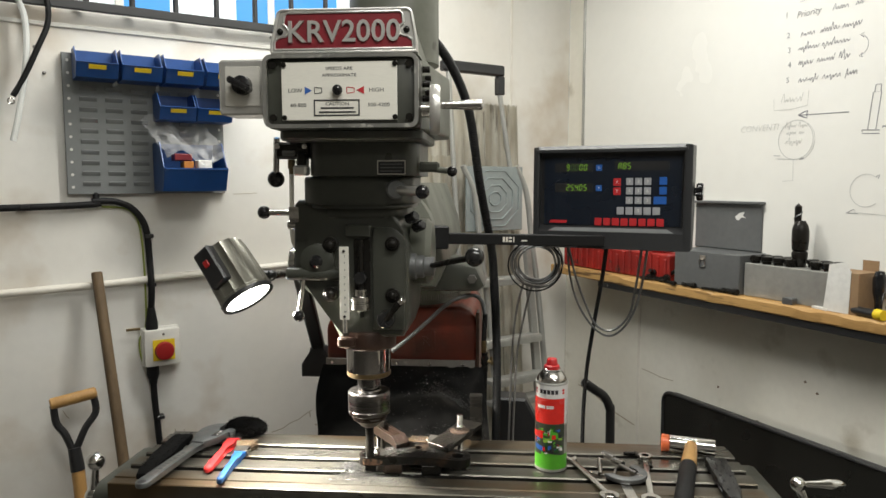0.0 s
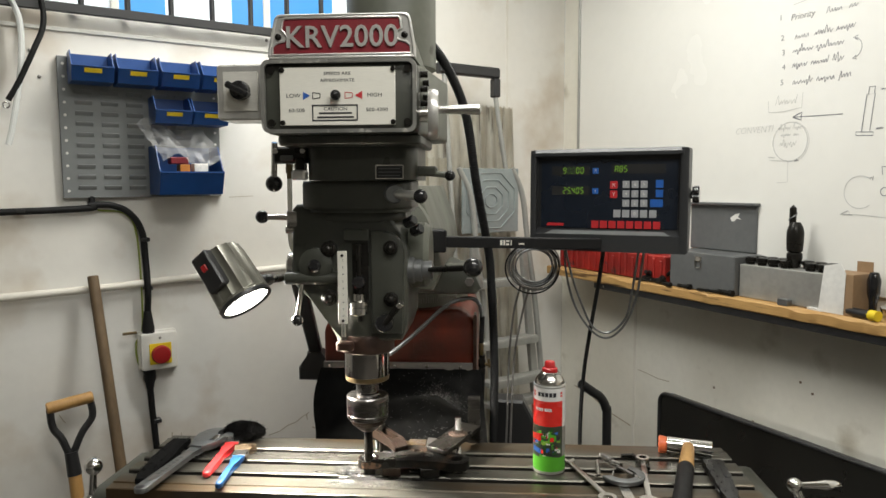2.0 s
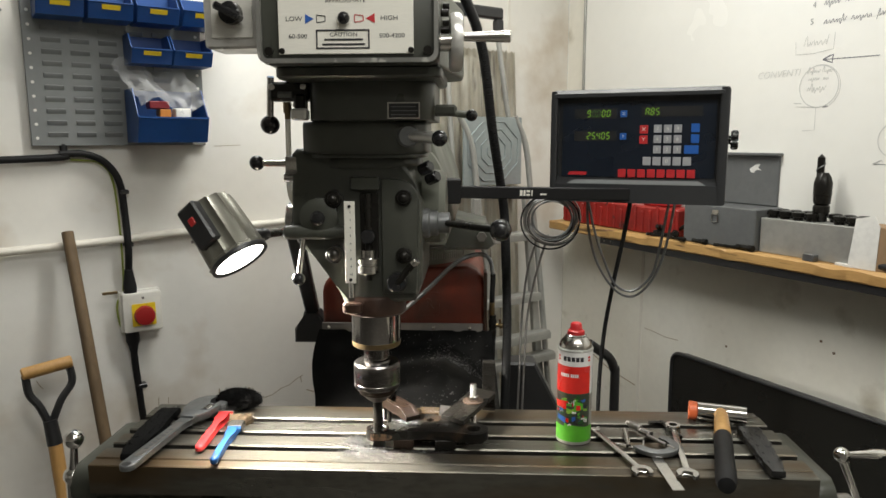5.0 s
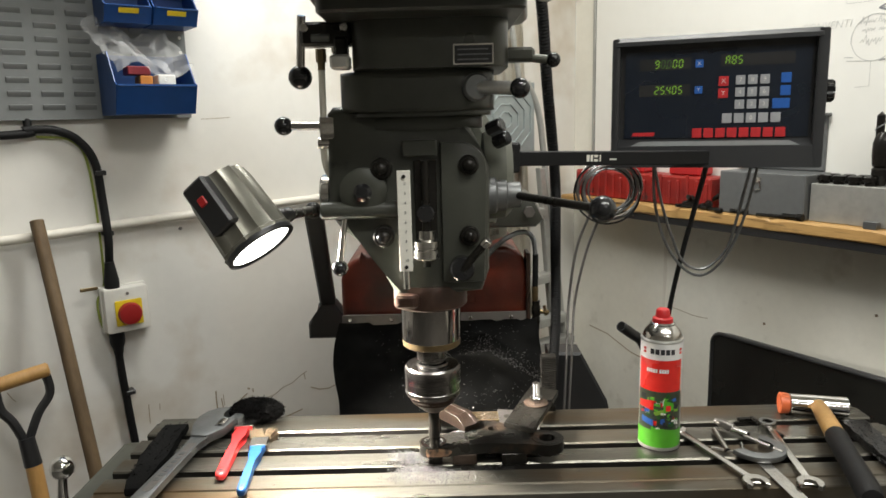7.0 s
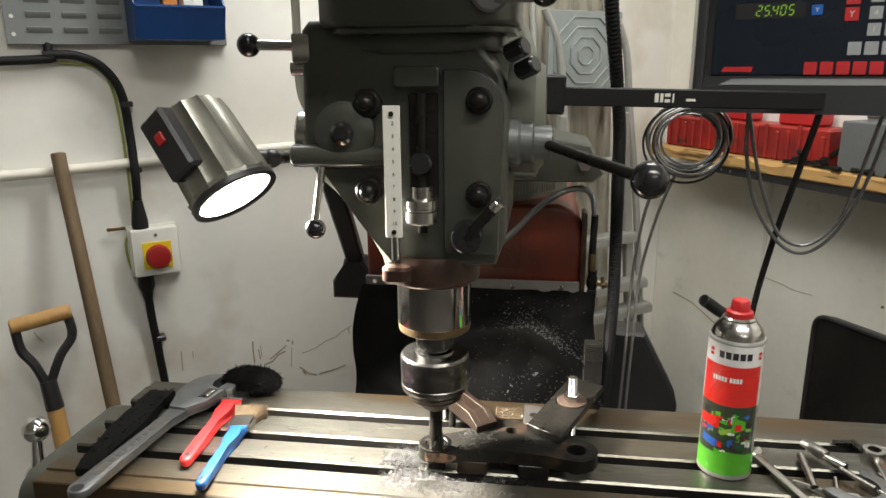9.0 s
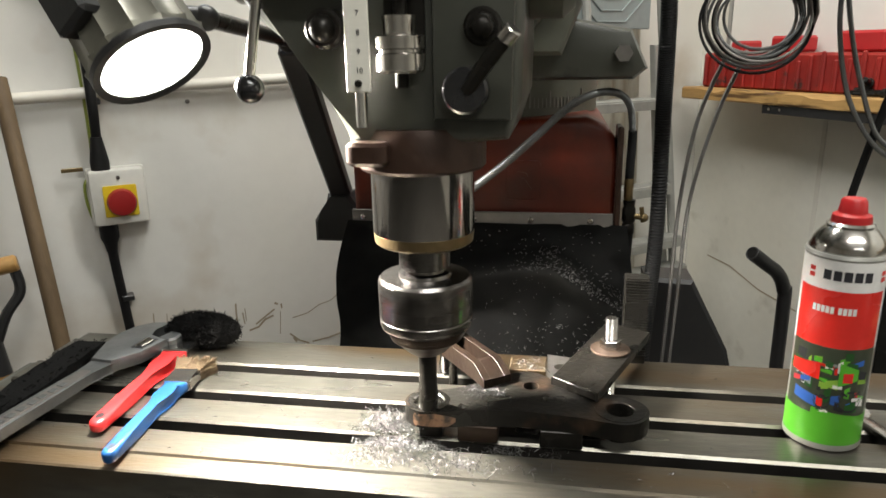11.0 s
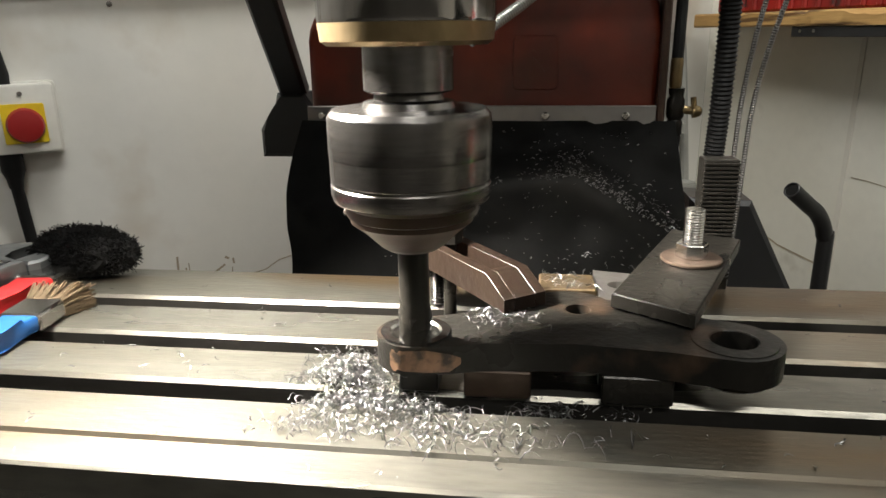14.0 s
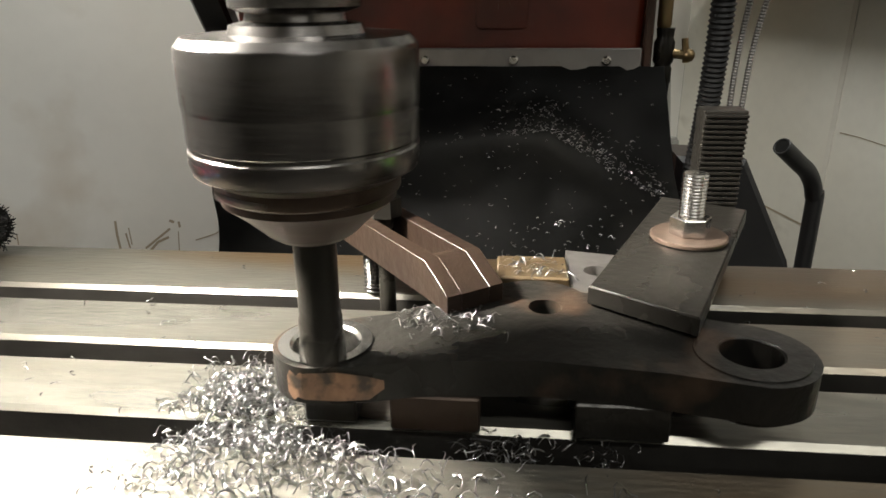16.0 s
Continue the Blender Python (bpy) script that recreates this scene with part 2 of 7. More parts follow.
RUBBER = material("black_rubber", (0.010, 0.010, 0.0105), 0.55, 0, (0.016, 0.016, 0.0155), 7, 0.6, 50, 0.3, 0.35, 30, rough_var=0.15, spec=0.2)
COVER = material("oily_cover_rubber", (0.0045, 0.0045, 0.0044), 0.60, 0, (0.009, 0.009, 0.0085), 6, 0.7, 45, 0.3, 0.5, 22, rough_var=0.15, spec=0.10, spots=(0.024, 0.023, 0.021), spot_scale=9, spot_level=0.52, spot_soft=0.35)
BLACK = material("black_plastic", (0.018, 0.018, 0.019), 0.38, 0, (0.03, 0.03, 0.03), 10, 0.4, 100, 0.2, 0.1, 250)
BAKE = material("black_bakelite", (0.012, 0.012, 0.013), 0.16, 0, (0.02, 0.02, 0.02), 15, 0.4, 80, 0.2, 0.03, 200)
SATIN = material("satin_plate", (0.82, 0.80, 0.72), 0.33, 0.05, (0.76, 0.74, 0.66), 8, 0.4, 90, 0.12, 0.05, 300, (1, 1, 6))
INK = material("black_ink", (0.025, 0.025, 0.03), 0.5, bump=0)
INKRED = material("red_ink", (0.55, 0.03, 0.04), 0.5, bump=0)
INKBLUE = material("blue_ink", (0.03, 0.12, 0.45), 0.5, bump=0)
BINBLUE = material("blue_plastic", (0.008, 0.062, 0.24), 0.42, 0, (0.006, 0.042, 0.16), 10, 0.5, 60, 0.15, 0.06, 120)
YELLOW = material("yellow_label", (0.85, 0.62, 0.02), 0.5, bump=0.02)
PANELG = material("grey_louvre_steel", (0.20, 0.21, 0.21), 0.45, 0.1, (0.19, 0.20, 0.20), 7, 0.5, 60, 0.15, 0.06, 120)
WOOD = material("shelf_timber", (0.54, 0.33, 0.12), 0.55, 0, (0.44, 0.24, 0.08), 5, 0.7, 40, 0.35, 0.25, 60, (0.6, 6, 6), spots=(0.10, 0.05, 0.02), spot_scale=9, spot_level=0.585, spot_soft=0.08)
POLE = material("aged_wood", (0.17, 0.115, 0.062), 0.6, 0, (0.10, 0.065, 0.035), 8, 0.7, 40, 0.4, 0.3, 80, (5, 5, 0.7))
ASH = material("varnished_wood", (0.50, 0.29, 0.10), 0.42, 0, (0.40, 0.21, 0.065), 8, 0.6, 40, 0.3, 0.15, 80, (5, 5, 1))
WHITEP = material("white_plastic", (0.74, 0.73, 0.68), 0.4, 0, (0.66, 0.64, 0.58), 9, 0.5, 60, 0.15, 0.05, 200)
REDP = material("red_plastic", (0.50, 0.022, 0.024), 0.35, 0, (0.40, 0.018, 0.02), 12, 0.4, 60, 0.12, 0.04, 200)
BLUEP = material("blue_handle", (0.005, 0.050, 0.165), 0.4, 0, (0.005, 0.045, 0.16), 12, 0.4, 60, 0.15, 0.05, 200)
BRISTLE = material("dark_bristle", (0.008, 0.008, 0.008), 0.95, 0, (0.012, 0.0115, 0.011), 40, 0.5, 200, 0.4, 0.6, 400, spec=0.05)
BRISTLE_T = material("tan_bristle", (0.10, 0.068, 0.036), 0.7, 0, (0.09, 0.06, 0.03), 40, 0.6, 200, 0.4, 0.5, 400)
ALU = material("aluminium", (0.44, 0.44, 0.41), 0.42, 0.55, (0.30, 0.295, 0.275), 9, 0.6, 70, 0.25, 0.1, 150, spots=(0.25, 0.23, 0.19), spot_scale=14, spot_level=0.7)
SHEET = material("dirty_corrugated_sheet", (0.72, 0.70, 0.62), 0.5, 0, (0.46, 0.40, 0.29), 7, 0.8, 30, 0.35, 0.15, 60, (5, 5, 0.7), spots=(0.10, 0.065, 0.035), spot_scale=6, spot_level=0.57, spot_soft=0.12)
BOXG = material("grey_hammer_paint", (0.15, 0.155, 0.155), 0.4, 0.2, (0.11, 0.115, 0.115), 9, 0.5, 70, 0.2, 0.15, 90)
CREAMPIPE = material("painted_pipe", (0.74, 0.71, 0.64), 0.45, 0, (0.6, 0.56, 0.47), 6, 0.6, 40, 0.15, 0.1, 80)
SWARF = material("steel_swarf", (0.14, 0.138, 0.137), 0.33, 1.0, (0.06, 0.058, 0.056), 60, 0.6, 300, 0.3, 0.0)
WALLMARK = material("grimy_crack", (0.43, 0.36, 0.26), 0.7, bump=0.1)
DUST = material("swarf_dust_metal", (0.30, 0.29, 0.285), 0.3, 1.0, (0.20, 0.19, 0.18), 60, 0.5, 300, 0.3, 0.0)
STRIPM = material("dull_strip", (0.20, 0.19, 0.18), 0.5, 0.5, (0.13, 0.12, 0.11), 12, 0.6, 80, 0.3, 0.1, 150, spots=(0.14, 0.11, 0.08), spot_scale=20, spot_level=0.64)
WORKM = material("scaled_forged_steel", (0.014, 0.0132, 0.0115), 0.30, 0.2, (0.008, 0.0075, 0.0066), 18, 0.7, 90, 0.4, 0.3, 160, spots=(0.045, 0.029, 0.019), spot_scale=24, spot_level=0.60, spot_soft=0.12, rough_var=0.12, spec=0.18)
PAPER = material("white_card", (0.78, 0.77, 0.73), 0.6, bump=0.05)
CARD = material("brown_card", (0.30, 0.19, 0.10), 0.7, bump=0.1)
PEN = material("marker_ink", (0.25, 0.25, 0.27), 0.6, bump=0)
PEN_M = material("thin_marker_ink", (0.40, 0.40, 0.40), 0.6, bump=0)
PEN_F = material("faded_marker_ink", (0.60, 0.60, 0.575), 0.6, bump=0)
# Daylight at the window is put into these glowing colours.
SKYBLUE = glow("blue_daylight_glow", (0.05, 0.42, 0.95), 1.2)
FROST = glow("frosted_daylight", (0.80, 0.88, 0.95), 0.75, (0.6, 0.6, 0.6))
LAMPGLOW = glow("lamp_glass_glow", (1.0, 0.98, 0.92), 12.0)
LED = glow("green_led", (0.30, 0.62, 0.03), 0.55)
LED_DIM = glow("dim_green_led", (0.10, 0.28, 0.01), 0.25)
SCREEN = material("dark_screen", (0.008, 0.013, 0.024), 0.28, bump=0, coat=0.3)

# ---------- the room ----------
TH = math.atan(0.77)
WB = Matrix.Translation((-1.02, 2.10, 0)) @ Matrix.Rotation(TH, 4, "Z")     # back wall: x along it, -y into the room
RA = math.atan2(-0.857, 0.515)
WR = Matrix.Translation((0.298, 3.114, 0)) @ Matrix.Rotation(RA, 4, "Z")    # whiteboard wall, from the corner towards the camera
UC = 1.663


def on(W, u, d, h):
    return W @ Vector((u, -d, h))


solid("floor", box(BM(), -5, 5, -4.5, 4.6, -0.1, 0), CONCRETE, "oily grey concrete workshop floor", "floor", "structure")
# The ceiling is unseen, added to shut out the sky above.
solid("ceiling", box(BM(), -5, 5, -4.5, 4.6, CEIL, CEIL + 0.1), CEILM, "unseen plain ceiling added to close the room", "ceiling", "structure")
WIN0, WIN1, SILL, HEAD = -0.62, 0.86, 2.012, 2.56
bm = BM()
box(bm, -3.6, UC, 0, 0.15, 0, SILL, M=WB)
box(bm, -3.6, WIN0, 0, 0.15, SILL, CEIL, M=WB)
box(bm, WIN1, UC, 0, 0.15, SILL, CEIL, M=WB)
box(bm, WIN0, WIN1, 0, 0.15, HEAD, CEIL, M=WB)
solid("wall_back", bm, WALL, "scuffed white painted wall behind the milling machine", "wall", "structure")
bm = BM()
box(bm, 0, 5.6, 0, 0.15, 0, CEIL, M=WR)
solid("wall_whiteboard", bm, WALL2, "off-white stained wall below the whiteboard", "wall", "structure")
# Unseen west, south and east walls, added to enclose the room's light.
bm = BM()
box(bm, -4.2, -4.05, -4.4, 1.6, 0, CEIL)
solid("wall_west", bm, WALL, "unseen plain white wall added to close the room", "wall", "structure")
bm = BM()
box(bm, -4.2, 4.2, -4.4, -4.25, 0, CEIL)
solid("wall_south", bm, WALL, "unseen plain white wall added to close the room", "wall", "structure")
bm = BM()
box(bm, 3.3, 3.45, -4.4, -1.5, 0, CEIL)
solid("wall_east", bm, WALL, "unseen plain white wall added to close the room", "wall", "structure")

# ---------- window with bars ----------
win = thing("window_1", "barred metal window with frosted panes, daylight behind", "window", WB @ Matrix.Translation((0.1, 0, SILL)), kind="structure")
bm = BM()
for x0, x1, z0, z1 in ((WIN0, WIN1, SILL, SILL + 0.03), (WIN0, WIN1, HEAD - 0.03, HEAD), (WIN0, WIN0 + 0.03, SILL + 0.03, HEAD - 0.03), (WIN1 - 0.03, WIN1, SILL + 0.03, HEAD - 0.03)):
    box(bm, x0, x1, 0.06, 0.10, z0, z1, 0.003, WB)
part("window_frame", bm, WHITEP, win)
for k in range(3):
    a = WIN0 + 0.03 + (WIN1 - WIN0 - 0.06) * k / 3
    b = WIN0 + 0.03 + (WIN1 - WIN0 - 0.06) * (k + 1) / 3
    if k:
        part("mullion", box(BM(), a - 0.012, a + 0.012, 0.062, 0.098, SILL + 0.03, HEAD - 0.03, 0.002, WB), WHITEP, win)
    part("pane", box(BM(), a + 0.012, b - 0.012, 0.077, 0.081, SILL + 0.03, HEAD - 0.03, 0, WB), FROST, win, "frosted glass pane")
# Glowing blue patches, added for the daylight behind the panes.
for a, b in ((-0.12, 0.03), (0.24, 0.60), (-0.42, -0.33)):
    part("daylight_patch", box(BM(), a, b, 0.068, 0.072, SILL + 0.045, HEAD - 0.06, 0, WB), SKYBLUE, win, "glowing patch standing in for blue daylight in the pane")
part("window_sill", box(BM(), WIN0 - 0.03, WIN1 + 0.03, -0.006, 0.02, SILL - 0.052, SILL - 0.040, 0.002, WB), WHITEP, win)
grille = thing("window_grille", "black steel security bars in front of the window", "window grille", WB @ Matrix.Translation((0.1, -0.03, SILL)))
part("rail", box(BM(), WIN0 - 0.05, WIN1 + 0.05, -0.04, -0.022, SILL - 0.004, SILL + 0.022, 0.002, WB), BLACK, grille)
part("rail", box(BM(), WIN0 - 0.05, WIN1 + 0.05, -0.04, -0.022, HEAD - 0.04, HEAD - 0.015, 0.002, WB), BLACK, grille)
for k in range(12):
    u = -0.585 + 0.122 * k
    part("bar", cyl(BM(), on(WB, u, 0.031, SILL + 0.02), on(WB, u, 0.031, HEAD - 0.03), 0.0085, seg=10), BLACK, grille)

# whiteboard
wb = thing("whiteboard", "large white marker board with faded handwriting and sketches", "whiteboard", WR @ Matrix.Translation((1.2, 0, 1.25)))
part("board", box(BM(), 0.125, 2.55, -0.012, 0, 1.22, 2.50, 0.002, WR), BOARD, wb)
part("edge_trim", box(BM(), 0.112, 0.124, -0.016, 0, 1.22, 2.50, 0.002, WR), ALU, wb, "grey aluminium edge trim")
FW = WR @ Matrix.Translation((0, -0.0125, 0)) @ FACE


def strip(bm, pts, w, M):
    """A connected flat stroke along local x, y points."""
    P = [Vector((a, b, 0.0004)) for a, b in pts]
    prev = None
    for k, p in enumerate(P):
        d = (P[min(k + 1, len(P) - 1)] - P[max(k - 1, 0)])
        n = Vector((-d.y, d.x, 0)).normalized() * w / 2
        cur = (bm.verts.new(M @ (p + n)), bm.verts.new(M @ (p - n)))
        if prev:
            bm.faces.new((prev[1], cur[1], cur[0], prev[0]))
        prev = cur
    return bm


def stroke(pts, mat, w=0.0026, label="", parent=None, name="pen_stroke"):
    part(name, strip(BM(), pts, w, FW), mat, parent or wb, label, 0)


def scribble(u0, h, length, size, seed, mat, w=0.0016, slope=0.0):
    """Writing that cannot be read, as joined waves of its size in word-long pieces."""
    rnd = random.Random(seed)
    u = u0
    while u < u0 + length - size * 0.5:
        n = min(rnd.uniform(1.6, 3.4) * size, u0 + length - u)
        pts, q, top = [], 0.0, False
        while q < n:
            tall = rnd.random() < 0.16
            y = size * (rnd.uniform(0.75, 1.0) if tall else rnd.uniform(0.30, 0.5)) if top else size * (rnd.uniform(-0.35, -0.2) if rnd.random() < 0.08 else rnd.uniform(-0.04, 0.06))
            pts.append((u + q + (0.10 * size if top else 0), h + y + slope * (u + q - u0), 0))
            q += size * rnd.uniform(0.13, 0.24)
            top = not top
        if len(pts) > 2:
            stroke([(p.x, p.y) for p in spline(pts, 4)], mat, w)
        u += n + size * rnd.uniform(0.35, 0.7)


for words, u, h in (("1", 1.072, 2.011), ("2", 1.080, 1.951), ("3", 1.085, 1.908), ("4", 1.088, 1.865), ("5", 1.084, 1.821)):
    part("writing", lettering(words, 0.023, FW @ Matrix.Translation((u, h, 0.0006)), 0.0002, "LEFT"), PEN_M, wb, smooth=0)
SLANT = Matrix(((1, 0.22, 0, 0), (0, 1, 0, 0), (0, 0, 1, 0), (0, 0, 0, 1)))
part("writing", lettering("Priority", 0.027, FW @ Matrix.Translation((1.112, 2.004, 0.0006)) @ SLANT, 0.0002, "LEFT", 0.92, -0.0004), PEN, wb, smooth=0)
for u, h, length, k in ((1.222, 1.994, 0.09, 3), (1.126, 1.941, 0.185, 4), (1.120, 1.902, 0.165, 5), (1.122, 1.860, 0.155, 8), (1.124, 1.811, 0.18, 10)):
    scribble(u, h, length, 0.024, k, PEN)
part("writing", lettering("CONVENTI", 0.029, FW @ Matrix.Translation((0.928, 1.687, 0.0006)) @ SLANT, 0.0002, "LEFT", 0.95, -0.0006), PEN_F, wb, "faded capital letters", 0)
stroke(arc(1.124, 1.645, 0.057, 0, 360, 30), PEN_F, 0.0020, "drawn circle")
stroke(arc(1.126, 1.643, 0.060, -60, 190, 30), PEN_F, 0.0014)
scribble(1.082, 1.682, 0.10, 0.018, 11, PEN_F)
scribble(1.092, 1.662, 0.06, 0.016, 13, PEN_F)
scribble(1.090, 1.635, 0.07, 0.022, 12, PEN_F)
stroke([(1.045, 1.772), (1.047, 1.737), (1.100, 1.735), (1.158, 1.742), (1.160, 1.785)], PEN_F, 0.0018)
scribble(1.070, 1.757, 0.075, 0.028, 15, PEN_F)
stroke([(1.058, 1.592), (1.120, 1.588), (1.121, 1.526), (1.085, 1.524)], PEN_F, 0.0018)
stroke([(1.052, 1.602), (1.075, 1.600)], PEN_F)
stroke([(1.150, 1.594), (1.140, 1.588), (1.155, 1.590)], PEN_M, 0.004)
stroke([(1.132, 1.716), (1.20, 1.714), (1.284, 1.712)], PEN, 0.0022, "drawn arrow")
stroke([(1.130, 1.716), (1.148, 1.724), (1.160, 1.727), (1.157, 1.716), (1.158, 1.706), (1.146, 1.710), (1.130, 1.716)], PEN, 0.0036, "arrow head")
stroke([(1.338, 1.660), (1.348, 1.757), (1.370, 1.757), (1.360, 1.660)], PEN, 0.0022, "drawn bolt outline")
stroke([(1.323, 1.660), (1.370, 1.657), (1.370, 1.648), (1.323, 1.651), (1.323, 1.660)], PEN, 0.0022)
stroke([(1.352, 1.757), (1.354, 1.776), (1.369, 1.776), (1.368, 1.757)], PEN, 0.0022)
stroke(arc(1.342, 1.498, 0.044, 50, 310, 24), PEN_F, 0.0020, "drawn arc")
stroke([(1.368, 1.535), (1.377, 1.540), (1.374, 1.530)], PEN_M, 0.003)
stroke([(1.290, 1.436), (1.312, 1.447), (1.318, 1.437), (1.295, 1.436), (1.325, 1.436)], PEN_M, 0.0022)
stroke([(1.325, 1.438), (1.44, 1.430)], PEN_F, 0.0016)
stroke(arc(1.300, 1.886, 0.028, -72, 72, 12), PEN_M, 0.0018, "drawn double arrow")
stroke([(1.316, 1.905), (1.303, 1.914), (1.316, 1.917)], PEN, 0.002)
stroke([(1.313, 1.865), (1.303, 1.858), (1.315, 1.855)], PEN, 0.002)
scribble(1.384, 1.765, 0.03, 0.012, 16, PEN)
scribble(1.376, 1.663, 0.02, 0.012, 17, PEN)
stroke([(1.400, 1.545), (1.398, 1.565), (1.415, 1.565)], PEN, 0.0022)
stroke(arc(1.408, 1.500, 0.011, 0, 360, 12), PEN, 0.0022)
stroke([(1.118, 2.040), (1.165, 2.046)], PEN_F, 0.0022)

# joint strips and cracks
solid("trim_back", box(BM(), 1.338, 1.348, -0.003, 0.001, 0.05, CEIL, 0, WB), CREAMPIPE, "painted joint strip on the wall", "trim", "structure")
solid("trim_right", box(BM(), 0.47, 0.482, -0.003, 0.001, 0.05, 1.12, 0, WR), CREAMPIPE, "painted joint strip on the wall", "trim", "structure")
marks = thing("wall_mark", "dark cracks, scuffs and drips on the painted walls", "wall mark", kind="structure")
FW = WR @ Matrix.Translation((0, -0.0005, 0)) @ FACE
for w, pts in ((0.004, [(0.495, 0.805), (0.54, 0.803), (0.60, 0.796), (0.66, 0.799)]), (0.008, [(0.10, 0.64), (0.2, 0.63), (0.32, 0.59), (0.46, 0.57)])):
    stroke(pts, WALLMARK, w * 0.6, "", marks, "crack")
for u, h in ((0.86, 0.83), (1.18, 0.93), (1.22, 0.905), (1.02, 0.76), (0.74, 0.62)):
    stroke([(u, h), (u + 0.008, h + 0.002)], POLE, 0.007, "", marks, "scuff")
FW = WB @ Matrix.Translation((0, -0.0005, 0)) @ FACE
for u, h, n in ((0.18, 0.70, 0.03), (0.44, 0.71, 0.02)):
    stroke([(u, h), (u + 0.001, h - n * 0.4), (u + 0.003, h - n)], WALLMARK, 0.003, "", marks, "drip")
for w, pts in ((0.005, [(0.30, 0.662), (0.34, 0.668), (0.37, 0.684), (0.40, 0.689), (0.42, 0.702), (0.45, 0.715)]), (0.007, [(0.46, 0.660), (0.49, 0.645), (0.52, 0.640), (0.55, 0.646), (0.60, 0.645), (0.66, 0.655), (0.75, 0.665)]), (0.003, [(0.19, 1.485), (0.27, 1.488)])):
    stroke(pts, WALLMARK, w * 0.5, "", marks, "crack")
for w, pts in ((0.0028, [(-0.016, 0.737), (-0.017, 0.709), (-0.017, 0.683)]), (0.0021, [(0.012, 0.731), (0.011, 0.712)]), (0.0042, [(0.166, 0.726), (0.165, 0.700), (0.167, 0.663)]), (0.0021, [(0.186, 0.709), (0.187, 0.676)]), (0.0049, [(0.192, 0.651), (0.215, 0.656), (0.232, 0.672), (0.253, 0.678)]), (0.0042, [(0.209, 0.664), (0.236, 0.681), (0.257, 0.694)]), (0.0049, [(0.258, 0.710), (0.266, 0.705)]), (0.0042, [(0.274, 0.705), (0.275, 0.693)]), (0.0021, [(0.271, 0.686), (0.266, 0.627)]), (0.0042, [(0.290, 0.622), (0.313, 0.599), (0.337, 0.586)]), (0.0042, [(0.346, 0.588), (0.389, 0.590), (0.428, 0.597)]), (0.0063, [(0.299, 0.611), (0.306, 0.597)]), (0.0021, [(-0.328, 0.853), (-0.319, 0.834), (-0.313, 0.827)])):
    stroke(pts, WALLMARK, w, "", marks, "smear")
for u, h in ((0.11, 1.20), (-0.33, 1.83), (-0.35, 1.90), (0.33, 2.0)):
    part("wall_screw", lathe(BM(), [(0.005, 0), (0.005, 0.002), (0.003, 0.003)], WB @ Matrix.Translation((u, 0, h)) @ FACE, 10), WORN, marks)
FW = WR @ Matrix.Translation((0, -0.0125, 0)) @ FACE

# ---------- milling machine: column and knee ----------
CX = -0.255
col = thing("milling_machine", "dark grey turret milling machine with red column and nameplate", "milling machine", Matrix.Translation((CX, 1.95, 0)))
bm = BM()
prism(bm, [(-0.453, 0.02), (-0.053, 0.02), (-0.053, 1.140), (-0.060, 1.172), (-0.075, 1.192), (-0.100, 1.203)] + [(-0.395, 1.190)] + arc(-0.395, 1.132, 0.056, 95, 175, 6), -0.42, 0, face_at(1.765), 0.012, 3)
part("column_body", bm, RED, col, "chipped dark red paint")
part("turret", lathe(BM(), [(0.175, 1.20), (0.175, 1.255), (0.165, 1.262), (0.16, 1.30), (0.15, 1.31)], Matrix.Translation((CX, 1.96, 0)), 48), MGREY_L, col)
for k in range(26):
    a = radians(2 + 2.2 * k)
    M = Matrix.Translation((CX, 1.96, 0)) @ Matrix.Rotation(a, 4, "Z")
    part("scale_mark", box(BM(), -0.0007, 0.0007, -0.1762, -0.1745, 1.212, 1.226 if k % 5 else 1.236, 0, M), WORN, col)
part("cast_panel", prism(BM(), rounded(-0.215, -0.165, 1.082, 1.140, 0.006, 3), 0, 0.003, face_at(1.7655), 0.001), RED, col, "raised cast panel under chipped paint")
part("cast_letter", lettering("R", 0.034, face_at(1.7625) @ Matrix.Translation((-0.190, 1.110, 0)), 0.0018, bold=0.0008), RED, col, "raised cast letter", 20)
bm = BM()
prism(bm, [(-0.115, 1.29), (0.115, 1.29), (0.135, 1.34), (0.12, 1.42), (0.085, 1.52), (-0.085, 1.52), (-0.12, 1.42), (-0.135, 1.34)], -0.75, 0, Matrix.Translation((CX, 0, 0)) @ face_at(1.50), 0.015, 2)
part("ram", bm, MGREY_L, col, "light grey-green ram")
bm = lathe(BM(), [(0.115, 0), (0.12, 0.01), (0.12, 0.07), (0.10, 0.09)], Matrix.Translation((CX, 1.52, 1.40)) @ Matrix.Rotation(radians(90), 4, "X"), 40)
part("ram_adapter", bm, MGREY_L, col)
bm = BM()
prism(bm, [(0.04, 1.258), (0.205, 1.258), (0.222, 1.272), (0.20, 1.318), (0.12, 1.335), (0.04, 1.33)], -0.16, 0, Matrix.Translation((CX, 0, 0)) @ face_at(1.66), 0.012, 2)
part("turret_clamp", bm, MGREY, col)
for x, z in ((0.19, 1.29), (0.08, 1.31)):
    part("clamp_bolt", cyl(BM(), (CX + x, 1.665, z), (CX + x, 1.645, z), 0.011, seg=6), WORN, col)
clamp_strip = part("cover_strip", box(BM(), -0.449, -0.060, 1.748, 1.753, 1.043, 1.066, 0.001), STRIPM, col, "dull aluminium clamping strip")
